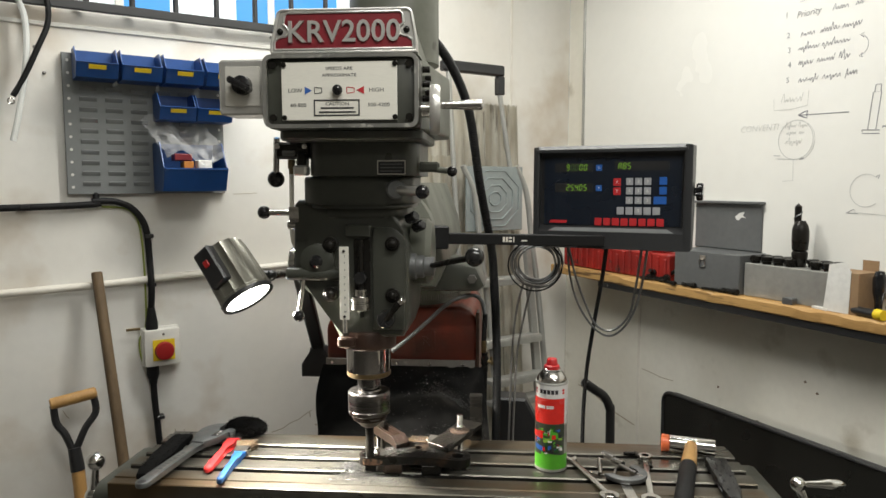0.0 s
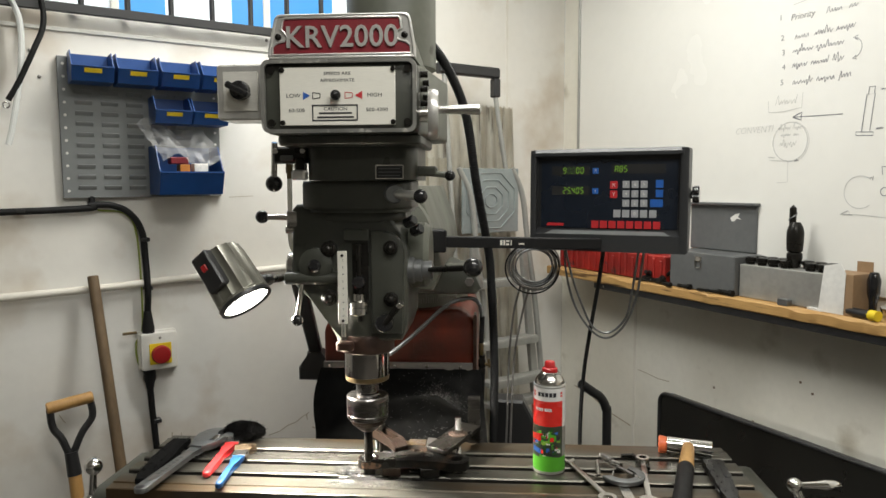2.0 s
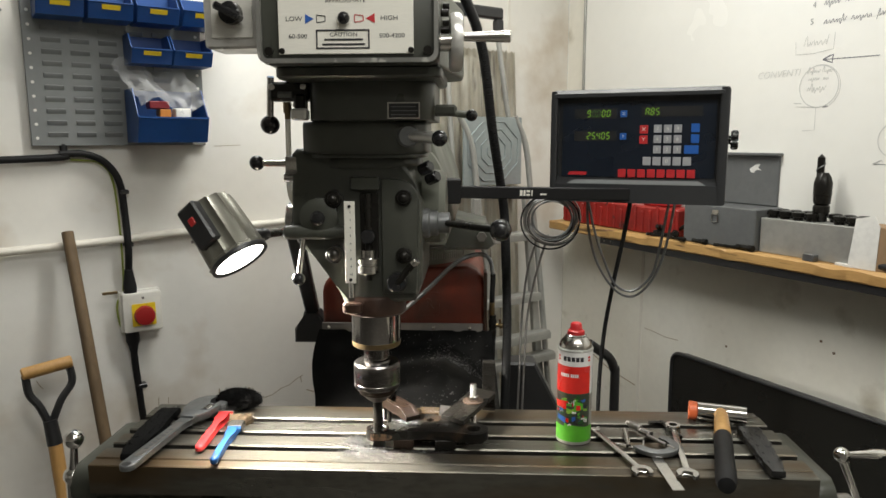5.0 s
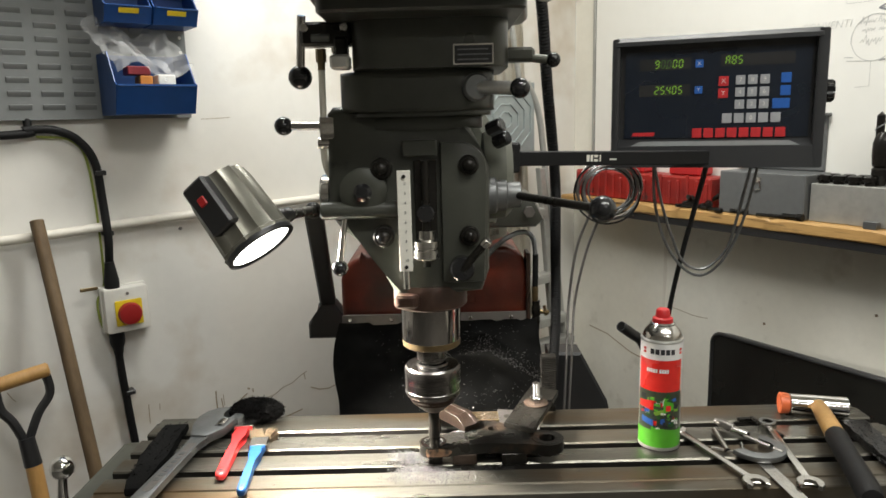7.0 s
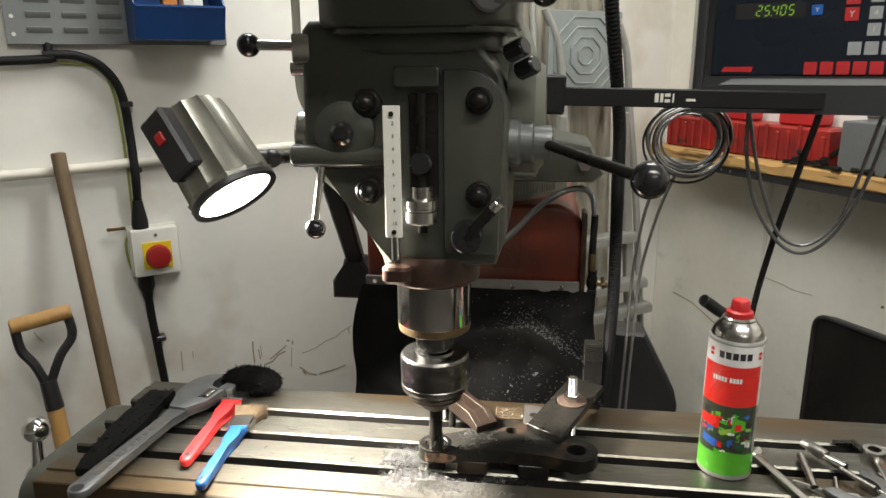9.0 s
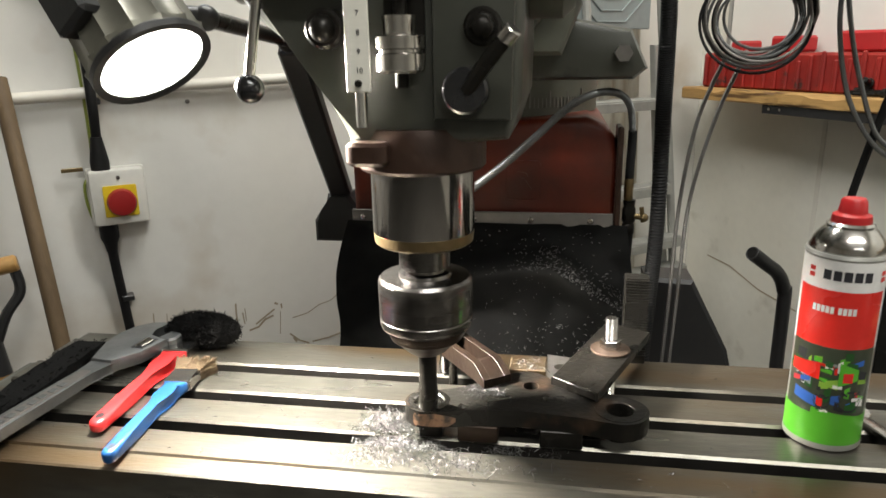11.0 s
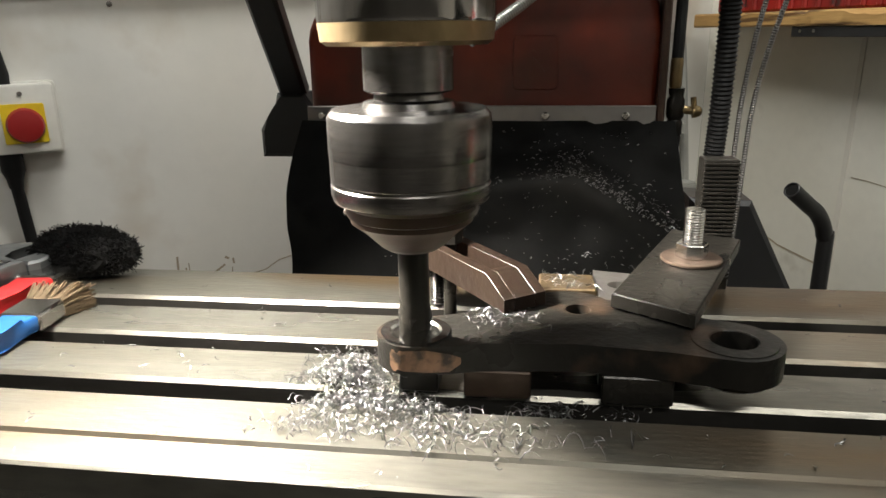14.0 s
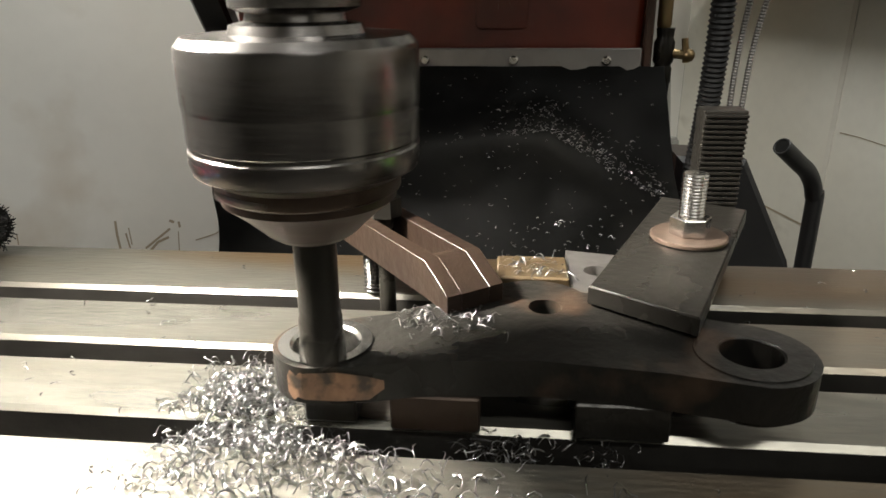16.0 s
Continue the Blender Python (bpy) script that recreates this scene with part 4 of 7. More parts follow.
for x, z in ((-0.398, 1.584), (-0.360, 1.556), (-0.348, 1.584)):
    part("bracket_screw", cyl(BM(), (x, 1.238, z), (x, 1.228, z), 0.0055, seg=10, bev=0.001), STEEL, head)
part("side_bracket", box(BM(), -0.366, -0.342, 1.215, 1.245, 1.532, 1.550, 0.003), CAST, head)
part("oil_fitting", cyl(cyl(BM(), (-0.385, 1.27, 1.562), (-0.385, 1.27, 1.545), 0.007, seg=6), (-0.385, 1.27, 1.545), (-0.385, 1.27, 1.535), 0.005, seg=10), BRASS, head, "brass hose fitting")
part("oil_hose", tube(BM(), [(-0.385, 1.27, 1.54), (-0.387, 1.275, 1.47), (-0.389, 1.285, 1.41), (-0.372, 1.30, 1.375)], 0.0045), glass("hose_plastic", (0.75, 0.72, 0.6), 0.4, 0.75), head, "yellowed clear oil hose")
lv = ball_lever((-0.186, 1.240, 1.507), (-0.133, 1.196, 1.503), 0.0085, 0.0125, "backgear_lever", CAST)
part("backgear_boss", cyl(BM(), (-0.188, 1.255, 1.507), (-0.183, 1.228, 1.507), 0.018, seg=28, bev=0.003), TOOLSTEEL, head)
lv = ball_lever((-0.140, 1.255, 1.546), (-0.085, 1.245, 1.539), 0.0055, 0.0095, "clutch_lever", MGREY_L)
part("clutch_block", box(BM(), -0.150, -0.108, 1.243, 1.270, 1.538, 1.556, 0.004), MGREY, head)
for x, y, z in ((-0.168, 1.262, 1.452), (-0.158, 1.285, 1.435)):
    part("black_knob", cyl(BM(), (x, y, z), (x + 0.018, y - 0.012, z + 0.008), 0.010, seg=8, bev=0.002), BAKE, head)
# right side: feed box and quill lever hub
part("feed_box", lathe(BM(), [(0.062, 0), (0.064, 0.004), (0.064, 0.03), (0.055, 0.04), (0.02, 0.042)], Matrix.Translation((-0.170, 1.36, 1.385)) @ Matrix.Rotation(radians(90), 4, "Y"), 40), MGREY_L, head)
part("hub", lathe(BM(), [(0.026, 0), (0.026, 0.015), (0.022, 0.018), (0.022, 0.03), (0.018, 0.032), (0.018, 0.05), (0.010, 0.052)], Matrix.Translation((-0.172, 1.30, 1.362)) @ Matrix.Rotation(radians(90), 4, "Y"), 28), TOOLSTEEL, head, "worn steel quill feed hub")
QL = part("quill_lever", cyl(BM(), (-0.128, 1.290, 1.362), (-0.048, 1.158, 1.362), 0.0055, seg=14), DARKST, head, origin=(-0.128, 1.30, 1.362))
part("lever_ball", ball(BM(), (-0.041, 1.148, 1.362), 0.0165, 24), BAKE, QL, "large black bakelite ball")
part("lock_lever", tube(BM(), [(-0.205, 1.240, 1.270), (-0.192, 1.234, 1.287), (-0.176, 1.228, 1.306)], 0.0058, 10, 3), DARKST, head)
part("lock_tip", cyl(BM(), (-0.1785, 1.229, 1.303), (-0.1715, 1.226, 1.311), 0.0066, seg=12, bev=0.001), STEEL, head)
part("lock_knob", cyl(BM(), (-0.207, 1.268, 1.270), (-0.206, 1.236, 1.270), 0.0165, seg=18, bev=0.002), BAKE, head)

# quill collar, quill and spindle nose
bm = lathe(BM(), [(0.050, 1.205), (0.053, 1.208), (0.053, 1.232), (0.050, 1.24)], Matrix.Translation((SX, SY, 0)), 40)
part("quill_collar", bm, COLLAR, head, "brown oily collar")
bm = BM()
prism(bm, rounded(-0.300, -0.266, 1.247, 1.280, 0.010, 3), 1.214, 1.232, None, 0.003)
part("stop_arm", bm, COLLAR, head)
QU = part("quill", lathe(BM(), [(0.0425, 1.1515), (0.0430, 1.153), (0.0430, 1.235)], Matrix.Translation((SX, SY, 0.001)), 48), QUILLST, head, "polished steel quill", origin=(SX, SY, 1.2))
part("quill_ring", lathe(BM(), [(0.039, 1.141), (0.0418, 1.143), (0.0428, 1.1513)], Matrix.Translation((SX, SY, 0.001)), 48), BRASS, QU, "oily brass-coloured end ring")
CH = part("chuck", lathe(BM(), [(0.0, 1.0655), (0.0395, 1.0655), (0.0408, 1.069), (0.0408, 1.0735), (0.0402, 1.0742), (0.0402, 1.0752), (0.0408, 1.076), (0.0408, 1.1075), (0.0385, 1.1105), (0.0235, 1.1110), (0.0225, 1.114), (0.0175, 1.1150), (0.0170, 1.1175), (0.0205, 1.1185), (0.0222, 1.1195), (0.0222, 1.144)], Matrix.Translation((SX, SY, 0.0015)), 64), CHUCKST, head, "smooth worn steel collet chuck, spinning", origin=(SX, SY, 1.1))
part("collet_nut", lathe(BM(), [(0.0, 1.0381), (0.0135, 1.0381), (0.017, 1.0405), (0.0255, 1.0487), (0.0305, 1.0527), (0.0318, 1.0537), (0.0318, 1.0563), (0.0332, 1.0570), (0.0336, 1.0579), (0.0336, 1.0622), (0.0375, 1.0645), (0.0398, 1.0656), (0.0, 1.0656)], Matrix.Translation((SX, SY, 0.0015)), 64), CHUCKBR, CH, "browned collet nut")
part("polished_band", lathe(BM(), [(0.04085, 1.0875), (0.0411, 1.089), (0.0411, 1.1065), (0.0407, 1.1079)], Matrix.Translation((SX, SY, 0.0015)), 64, False), CHUCKST, CH, "brighter polished band")
for k in range(2):
    M = Matrix.Translation((SX, SY, 0)) @ Matrix.Rotation(math.pi * k + 0.5, 4, "Z")
    part("spanner_flat", box(BM(), -0.009, 0.009, -0.0342, -0.030, 1.0590, 1.0618, 0.0006, M), WORN, CH)
bm = lathe(BM(), [(0.0, 0.970), (0.0082, 0.970), (0.0088, 0.972), (0.0088, 1.005), (0.0082, 1.008), (0.0082, 1.042)], Matrix.Translation((SX, SY, 0)), 24)
part("end_mill", bm, DARKST, CH, "dark end mill cutter")
for k in range(4):
    pts = [(SX + 0.0085 * math.cos(a + k * 1.571), SY + 0.0085 * math.sin(a + k * 1.571), 0.972 + 0.030 * a / 2.2) for a in [2.2 * j / 8 for j in range(9)]]
    part("flute", tube(BM(), pts, 0.0011, 5, 0), DARKST, CH)

# conduits on the head
part("conduit", tube(BM(), [(-0.155, 1.36, 1.790), (-0.136, 1.40, 1.802), (-0.0985, 1.45, 1.754), (-0.066, 1.50, 1.668), (-0.045, 1.56, 1.52), (-0.018, 1.64, 1.36), (-0.012, 1.668, 1.275)], 0.0090, 12, 60, 0.0013), RUBBER, head, "black corrugated cable conduit")
part("ribbed_conduit", tube(BM(), [(-0.0135, 1.66, 1.30), (-0.008, 1.69, 1.20), (-0.004, 1.71, 1.05), (-0.006, 1.74, 0.90), (-0.008, 1.78, 0.70)], 0.0090, 12, 70, 0.0018), RUBBER, head, "coarsely ribbed black conduit")
part("coolant_pipe", tube(BM(), [(-0.2430, 1.5450, 1.1370), (-0.2050, 1.5750, 1.1640), (-0.1690, 1.6050, 1.1930), (-0.1380, 1.6400, 1.2190), (-0.1120, 1.6650, 1.2350), (-0.0840, 1.7000, 1.2410), (-0.0590, 1.7400, 1.2350), (-0.0430, 1.7620, 1.2160), (-0.0360, 1.7800, 1.1780)], 0.0041, 10, 44, 0.0010), TOOLSTEEL, head, "segmented flexible metal coolant pipe")
part("hose_sleeve", lathe(BM(), [(0.0060, 1.083), (0.0068, 1.086), (0.0068, 1.112), (0.0060, 1.115)], Matrix.Translation((-0.0385, 1.768, 0)), 18), BRASS, head, "oily brass hose sleeve")
part("upper_hose", tube(BM(), [(-0.0385, 1.768, 1.112), (-0.0375, 1.772, 1.14), (-0.0362, 1.778, 1.165), (-0.0360, 1.780, 1.182)], 0.0064, 10, 6), RUBBER, head)
vl = part("coolant_valve", lathe(BM(), [(0.0070, 1.030), (0.0090, 1.034), (0.0090, 1.046), (0.0075, 1.049), (0.0098, 1.053), (0.0098, 1.070), (0.0078, 1.074), (0.0088, 1.083)], Matrix.Translation((-0.0365, 1.768, 0)), 14), DARKST, head, "oily dark valve body")
part("valve_cock", cyl(cyl(ball(BM(), (-0.0150, 1.762, 1.0585), 0.0065, 10), (-0.030, 1.766, 1.060), (-0.0130, 1.762, 1.0585), 0.0045, seg=10), (-0.0165, 1.762, 1.052), (-0.0195, 1.762, 1.074), 0.0032, seg=8), BRASS, vl, "small brass stop cock")
part("lower_hose", tube(BM(), [(-0.0365, 1.768, 1.032), (-0.0375, 1.768, 1.0), (-0.0385, 1.77, 0.96), (-0.040, 1.78, 0.85)], 0.0080, 10, 6), RUBBER, head)
part("valve_post", box(BM(), -0.0585, -0.0500, 1.752, 1.80, 0.75, 1.19, 0.002), COLLAR, head, "rusty upright beside the column")

# ---------- digital readout on its arm ----------
D = Matrix.Translation((0.398, 1.484, 1.3745)) @ Matrix.Rotation(radians(-20), 4, "Z")
DW, DH = 0.342, 0.223
DROG = material("dark_grey_casing", (0.030, 0.031, 0.033), 0.42, 0, (0.024, 0.025, 0.026), 12, 0.5, 90, 0.2, 0.12, 350)
dro = thing("digital_readout", "black digital readout with green digits and coloured keys", "digital readout", D @ Matrix.Translation((-DW / 2, 0.02, 0)))
bm = BM()
SIDE = Matrix(((0, 0, 1, 0), (1, 0, 0, 0), (0, 1, 0, 0), (0, 0, 0, 1)))
prism(bm, [(0.006, 0.0), (0.055, 0.02), (0.075, 0.10), (0.070, DH - 0.01), (0.055, DH), (0.012, DH), (0.016, DH - 0.02), (0.016, 0.03)], -DW + 0.006, -0.006, D @ SIDE, 0.002)
part("housing", bm, BLACK, dro)
for x0, x1 in ((-DW, -DW + 0.013), (-0.017, 0.0)):
    part("side_cheek", prism(BM(), [(-0.004, 0.0), (0.045, 0.0), (0.062, 0.05), (0.074, 0.17), (0.078, DH + 0.003), (-0.002, DH + 0.001), (0.0, DH - 0.03)], x0, x1, D @ SIDE, 0.004, 2), DROG, dro)
part("top_visor", prism(BM(), [(-0.003, DH - 0.012), (0.066, DH - 0.006), (0.066, DH + 0.003), (0.008, DH + 0.003), (-0.003, DH - 0.005)], -DW + 0.006, -0.010, D @ SIDE, 0.001), DROG, dro)
part("bottom_ledge", prism(BM(), [(-0.004, 0.0), (0.016, 0.0), (0.016, 0.050), (-0.002, 0.036)], -DW + 0.010, -0.010, D @ SIDE, 0.001), DROG, dro)
# Paler grey paints in the light falling on this upward-sloping ledge.
part("ledge_face", prism(BM(), [(-DW + 0.035, 0.0275), (-0.035, 0.0275), (-0.05, 0.040), (-DW + 0.05, 0.040)], 0, 0.0006, D @ Matrix.Translation((0, -0.0018, 0.0370)) @ Matrix.Rotation(radians(38), 4, "X") @ Matrix.Translation((0, -0.0270, 0))), PANELG, dro, "ledge face in paler grey for the light it catches", 0)
scr = part("front_panel", box(BM(), -DW + 0.022, -0.022, 0.0135, 0.016, 0.051, DH - 0.022, 0, D), SCREEN, dro, "dark blue-black keypad panel", 0)
PD = D @ Matrix.Translation((-DW, 0.0132, 0)) @ FACE


def dz(f):
    return DH * (1 - f)


for f in (0.20, 0.40):
    part("display_window", prism(BM(), [(0.20 * DW - 0.022, dz(f) - 0.010), (0.385 * DW, dz(f) - 0.010), (0.385 * DW, dz(f) + 0.010), (0.20 * DW - 0.022, dz(f) + 0.010)], 0, 0.0003, PD), BLACK, scr, smooth=0)
part("display_window", prism(BM(), [(0.525 * DW, dz(0.19) - 0.010), (0.86 * DW, dz(0.19) - 0.010), (0.86 * DW, dz(0.19) + 0.010), (0.525 * DW, dz(0.19) + 0.010)], 0, 0.0003, PD), BLACK, scr, smooth=0)
SEGS = {"0": "abcdef", "2": "abged", "4": "fgbc", "5": "afgcd", "9": "abcdfg", "A": "abcefg", "B": "abcdefg", "S": "afgcd"}
BARS = {"a": (0, 1, 1, 1), "g": (0, 0.5, 1, 0.5), "d": (0, 0, 1, 0), "f": (0, 0.5, 0, 1), "b": (1, 0.5, 1, 1), "e": (0, 0, 0, 0.5), "c": (1, 0, 1, 0.5)}


def segment_digit(ch, x, z, w, h, mat):
    """One slanted seven-segment figure."""
    q = 0.0008
    for c in SEGS[ch]:
        bm = BM()
        x0, z0, x1, z1 = BARS[c]
        ax, az, bx, bz = x + w * x0 + 0.10 * h * z0, z + h * z0, x + w * x1 + 0.10 * h * z1, z + h * z1
        if az == bz:
            prism(bm, [(ax + q, az - q), (bx - q, az - q), (bx - q, az + q), (ax + q, az + q)], 0.0004, 0.0007, PD)
        else:
            prism(bm, [(ax - q, az + q), (ax + q, az + q), (bx + q, bz - q), (bx - q, bz - q)], 0.0004, 0.0007, PD)
        part("digit_segment", bm, mat, scr, "", 0)


for s, x, f in (("90000", 0.212, 0.20), ("25405", 0.212, 0.40), ("ABS", 0.548, 0.19)):
    for k, ch in enumerate(s):
        segment_digit(ch, x * DW + 0.0098 * k, dz(f) - 0.006, 0.0056, 0.0125, LED_DIM if s == "90000" and k in (1, 2) else LED)
    if len(s) == 5:
        part("decimal_point", prism(BM(), [(x * DW + 0.0178, dz(f) - 0.0066), (x * DW + 0.0190, dz(f) - 0.0066), (x * DW + 0.0190, dz(f) - 0.0054), (x * DW + 0.0178, dz(f) - 0.0054)], 0.0004, 0.0007, PD), LED, scr, smooth=0)


def key(u, f, w, h, mat, text="", ink=None):
    k = part("key", prism(BM(), rounded(u * DW - w / 2, u * DW + w / 2, dz(f) - h / 2, dz(f) + h / 2, 0.001, 2), 0, 0.0016, PD, 0.0004), mat, scr)
    if text:
        part("key_letter", lettering(text, h * 0.62, PD @ Matrix.Translation((u * DW, dz(f), 0.0018)), 0.0001), ink or PAPER, k, smooth=0)


KG = material("grey_key", (0.42, 0.43, 0.45), 0.5, bump=0.02)
KR = material("red_key", (0.60, 0.03, 0.035), 0.45, bump=0.02)
KB = material("blue_key", (0.02, 0.13, 0.50), 0.45, bump=0.02)
key(0.425, 0.205, 0.013, 0.013, KB, "X")
key(0.425, 0.405, 0.013, 0.013, KB, "Y")
key(0.542, 0.345, 0.016, 0.0165, KR, "X")
key(0.542, 0.435, 0.016, 0.0165, KR, "Y")
for r, row in enumerate(("789", "456", "123")):
    for c, ch in enumerate(row):
        key(0.620 + 0.0555 * c, 0.34 + 0.091 * r, 0.0148, 0.0155, KG, ch)
for c, ch in enumerate(("", "", "0", "", "")):
    key(0.565 + 0.0555 * c, 0.625, 0.0155, 0.0165, KG, ch)
key(0.825, 0.335, 0.0155, 0.0165, KB)
key(0.825, 0.428, 0.0155, 0.0165, KB)
key(0.808, 0.522, 0.0265, 0.0165, KB)
for c in range(8):
    key(0.425 + 0.0553 * c, 0.735, 0.0155, 0.0165, KR)
part("red_badge", prism(BM(), [(0.10 * DW, dz(0.755)), (0.215 * DW, dz(0.755)), (0.22 * DW, dz(0.725)), (0.11 * DW, dz(0.725))], 0, 0.0004, PD), KR, scr, "small red badge", 0)
part("grey_label", prism(BM(), [(0.575 * DW, dz(0.83)), (0.84 * DW, dz(0.83)), (0.84 * DW, dz(0.79)), (0.575 * DW, dz(0.79))], 0, 0.0004, PD), KG, scr, smooth=0)
bm = BM()
prism(bm, [(0.017 * math.cos(a) * (1 + 0.12 * math.cos(6 * a)), 0.017 * math.sin(a) * (1 + 0.12 * math.cos(6 * a))) for a in [2 * math.pi * k / 48 for k in range(48)]], 0.0, 0.014, D @ Matrix.Translation((0.004, 0.052, 0.125)) @ Matrix.Rotation(radians(90), 4, "Y"), 0.003)
cyl(bm, D @ Vector((-0.002, 0.052, 0.125)), D @ Vector((0.008, 0.052, 0.125)), 0.009)
part("clamp_knob", bm, BAKE, dro, "black lobed clamp knob")
arm = thing("readout_arm", "black square steel arm carrying the readout", "support arm", Matrix.Translation((-0.12, 1.46, 1.404)))
A0, A1 = Vector((-0.150, 1.452, 1.404)), Vector((0.225, 1.535, 1.390))
M, n = along(A0, A1)
AM = Matrix.Translation(A0) @ Matrix.Rotation(math.atan2(A1.y - A0.y, A1.x - A0.x), 4, "Z") @ Matrix.Rotation(0.03, 4, "Y")
ARMB = material("matt_black_steel", (0.009, 0.009, 0.0095), 0.5, 0, (0.014, 0.014, 0.014), 10, 0.5, 90, 0.2, 0.1, 200, spec=0.25)
part("bar", box(BM(), 0.03, n, -0.012, 0.012, -0.0115, 0.0115, 0.0015, AM), ARMB, arm)
part("clamp", box(BM(), -0.005, 0.042, -0.02, 0.03, -0.022, 0.026, 0.003, AM), ARMB, arm)
for x0, x1, z0, z1 in ((0.158, 0.163, -0.005, 0.006), (0.165, 0.169, -0.005, 0.006), (0.171, 0.178, -0.005, -0.001), (0.171, 0.178, 0.002, 0.006), (0.181, 0.183, -0.005, 0.006), (0.199, 0.211, -0.003, 0.0)):
    part("logo_mark", box(BM(), x0, x1, -0.0128, -0.0122, z0, z1, 0, AM), SATIN, arm, "small cream maker's mark", 0)
cab = thing("cable_bundle", "grey and black readout cables hanging in loops", "cable", Matrix.Translation((0.09, 1.66, 1.32)))
for k in range(11):
    r = 0.043 + 0.0021 * ((k * 5) % 11)
    c = Vector((0.088 + 0.003 * math.sin(k * 2.3), 1.66 + 0.004 * (k - 5), 1.328 + 0.004 * math.cos(k * 1.7)))
    part("coil_turn", tube(BM(), [c + Vector((r * math.cos(a), 0.10 * r * math.sin(a * 2 + k), r * 0.93 * math.sin(a))) for a in [2 * math.pi * j / 14 for j in range(15)]], 0.0019, 6, 3), (TOOLSTEEL, WORN, RUBBER)[k % 3], cab)
part("hanging_cable", tube(BM(), [(0.237, 1.56, 1.38), (0.234, 1.60, 1.30), (0.222, 1.64, 1.18), (0.210, 1.66, 1.06), (0.205, 1.67, 0.92), (0.208, 1.68, 0.70)], 0.0048, 8), RUBBER, cab, "black mains cable")
for o in (0, 0.012):
    part("cable_loop", tube(BM(), [(0.155, 1.60, 1.385), (0.162 + o, 1.61, 1.31), (0.185 + o, 1.62, 1.235 + o), (0.225, 1.625, 1.178 + o), (0.262, 1.62, 1.165 + o), (0.297, 1.61, 1.20 + o), (0.318 - o, 1.59, 1.27), (0.325 - o, 1.55, 1.385)], 0.0027, 6), TOOLSTEEL, cab, "thin grey encoder cable")
for k, o in enumerate((0, 0.022)):
    part("armoured_cable", tube(BM(), [(0.062 + o, 1.68, 1.29), (0.044 + o, 1.74, 1.20), (0.034 + o * 0.6, 1.77, 1.08), (0.030 + o * 0.5, 1.77, 0.95), (0.026 + o * 0.5, 1.78, 0.80)], 0.0022, 6, 90, 0.0010), STRIPM, cab, "thin braided metal cable")

# ---------- work lamp ----------
RIM = Vector((-0.500, 1.340, 1.290))
AIM = Vector((0.58, -0.26, -0.77)).normalized()
LM = Matrix.Translation(RIM) @ (-AIM).to_track_quat("Z", "Y").to_matrix().to_4x4()
lamp = thing("work_lamp", "ribbed grey machine work lamp, switched on", "work lamp", Matrix.Translation((-0.50, 1.835, 0.99)))
bm = BM()
SEG, RR = 56, []
for r, h in ((0.0475, 0.0), (0.0535, 0.002), (0.0535, 0.010), (0.0505, 0.012), (0.0470, 0.10), (0.0440, 0.118), (0.030, 0.124), (0.0, 0.125)):
    RR.append([bm.verts.new(LM @ Vector(((r + (0.0032 if k % 4 == 0 and 0.005 < h < 0.12 else 0)) * math.cos(2 * math.pi * k / SEG), (r + (0.0032 if k % 4 == 0 and 0.005 < h < 0.12 else 0)) * math.sin(2 * math.pi * k / SEG), h))) for k in range(SEG)])
for a, b in zip(RR, RR[1:]):
    for k in range(SEG):
        bm.faces.new((a[k], a[(k + 1) % SEG], b[(k + 1) % SEG], b[k]))
bmesh.ops.remove_doubles(bm, verts=bm.verts, dist=1e-5)
LAMPBODY = material("lamp_enamel", (0.20, 0.195, 0.16), 0.40, 0.55, (0.12, 0.115, 0.095), 14, 0.5, 80, 0.25, 0.1, 120, coat=0.2)
part("lamp_shell", bm, LAMPBODY, lamp, "ribbed olive-grey die-cast shell", 25)
part("lamp_rim", lathe(BM(), [(0.0475, -0.002), (0.0545, -0.002), (0.0548, 0.004), (0.0535, 0.006)], LM, 48, False), BLACK, lamp)
part("diffuser", lathe(BM(), [(0.0, 0.0015), (0.0476, 0.0015)], LM, 40, False), LAMPGLOW, lamp, "glowing white lamp glass", 0)
sb = LM.inverted() @ Vector((-0.566, 1.28, 1.355))
ang = math.atan2(sb.y, sb.x)
SM = LM @ Matrix.Rotation(ang, 4, "Z")
swb = part("switch_housing", box(BM(), 0.040, 0.063, -0.021, 0.021, 0.035, 0.118, 0.004, SM), BLACK, lamp)
part("rocker_switch", box(BM(), 0.062, 0.066, -0.006, 0.006, 0.078, 0.092, 0.001, SM), REDP, swb, "red rocker switch")
E1 = Vector((-0.466, 1.585, 1.312))
JO = Vector((-0.468, 1.385, 1.330))
part("knuckle", cyl(ball(BM(), JO, 0.012), LM @ Vector((0, 0, 0.06)), JO, 0.010, 0.010, seg=12), BLACK, lamp)
part("upper_arm", cyl(ball(BM(), E1, 0.015), JO, E1, 0.0085, seg=14), DARKST, lamp)
B0 = Vector((-0.492, 1.837, 1.072))
ARM = Matrix.Translation(E1) @ (B0 - E1).to_track_quat("Z", "Y").to_matrix().to_4x4()
part("lower_arm", box(BM(), -0.017, 0.017, -0.012, 0.012, 0.01, (B0 - E1).length, 0.004, ARM), BLACK, lamp, "flat black lower arm")
bm = BM()
prism(bm, [(-0.535, 0.995), (-0.455, 0.995), (-0.455, 1.045), (-0.475, 1.075), (-0.51, 1.075), (-0.518, 1.045), (-0.535, 1.03)], -0.05, 0, face_at(1.815), 0.005)
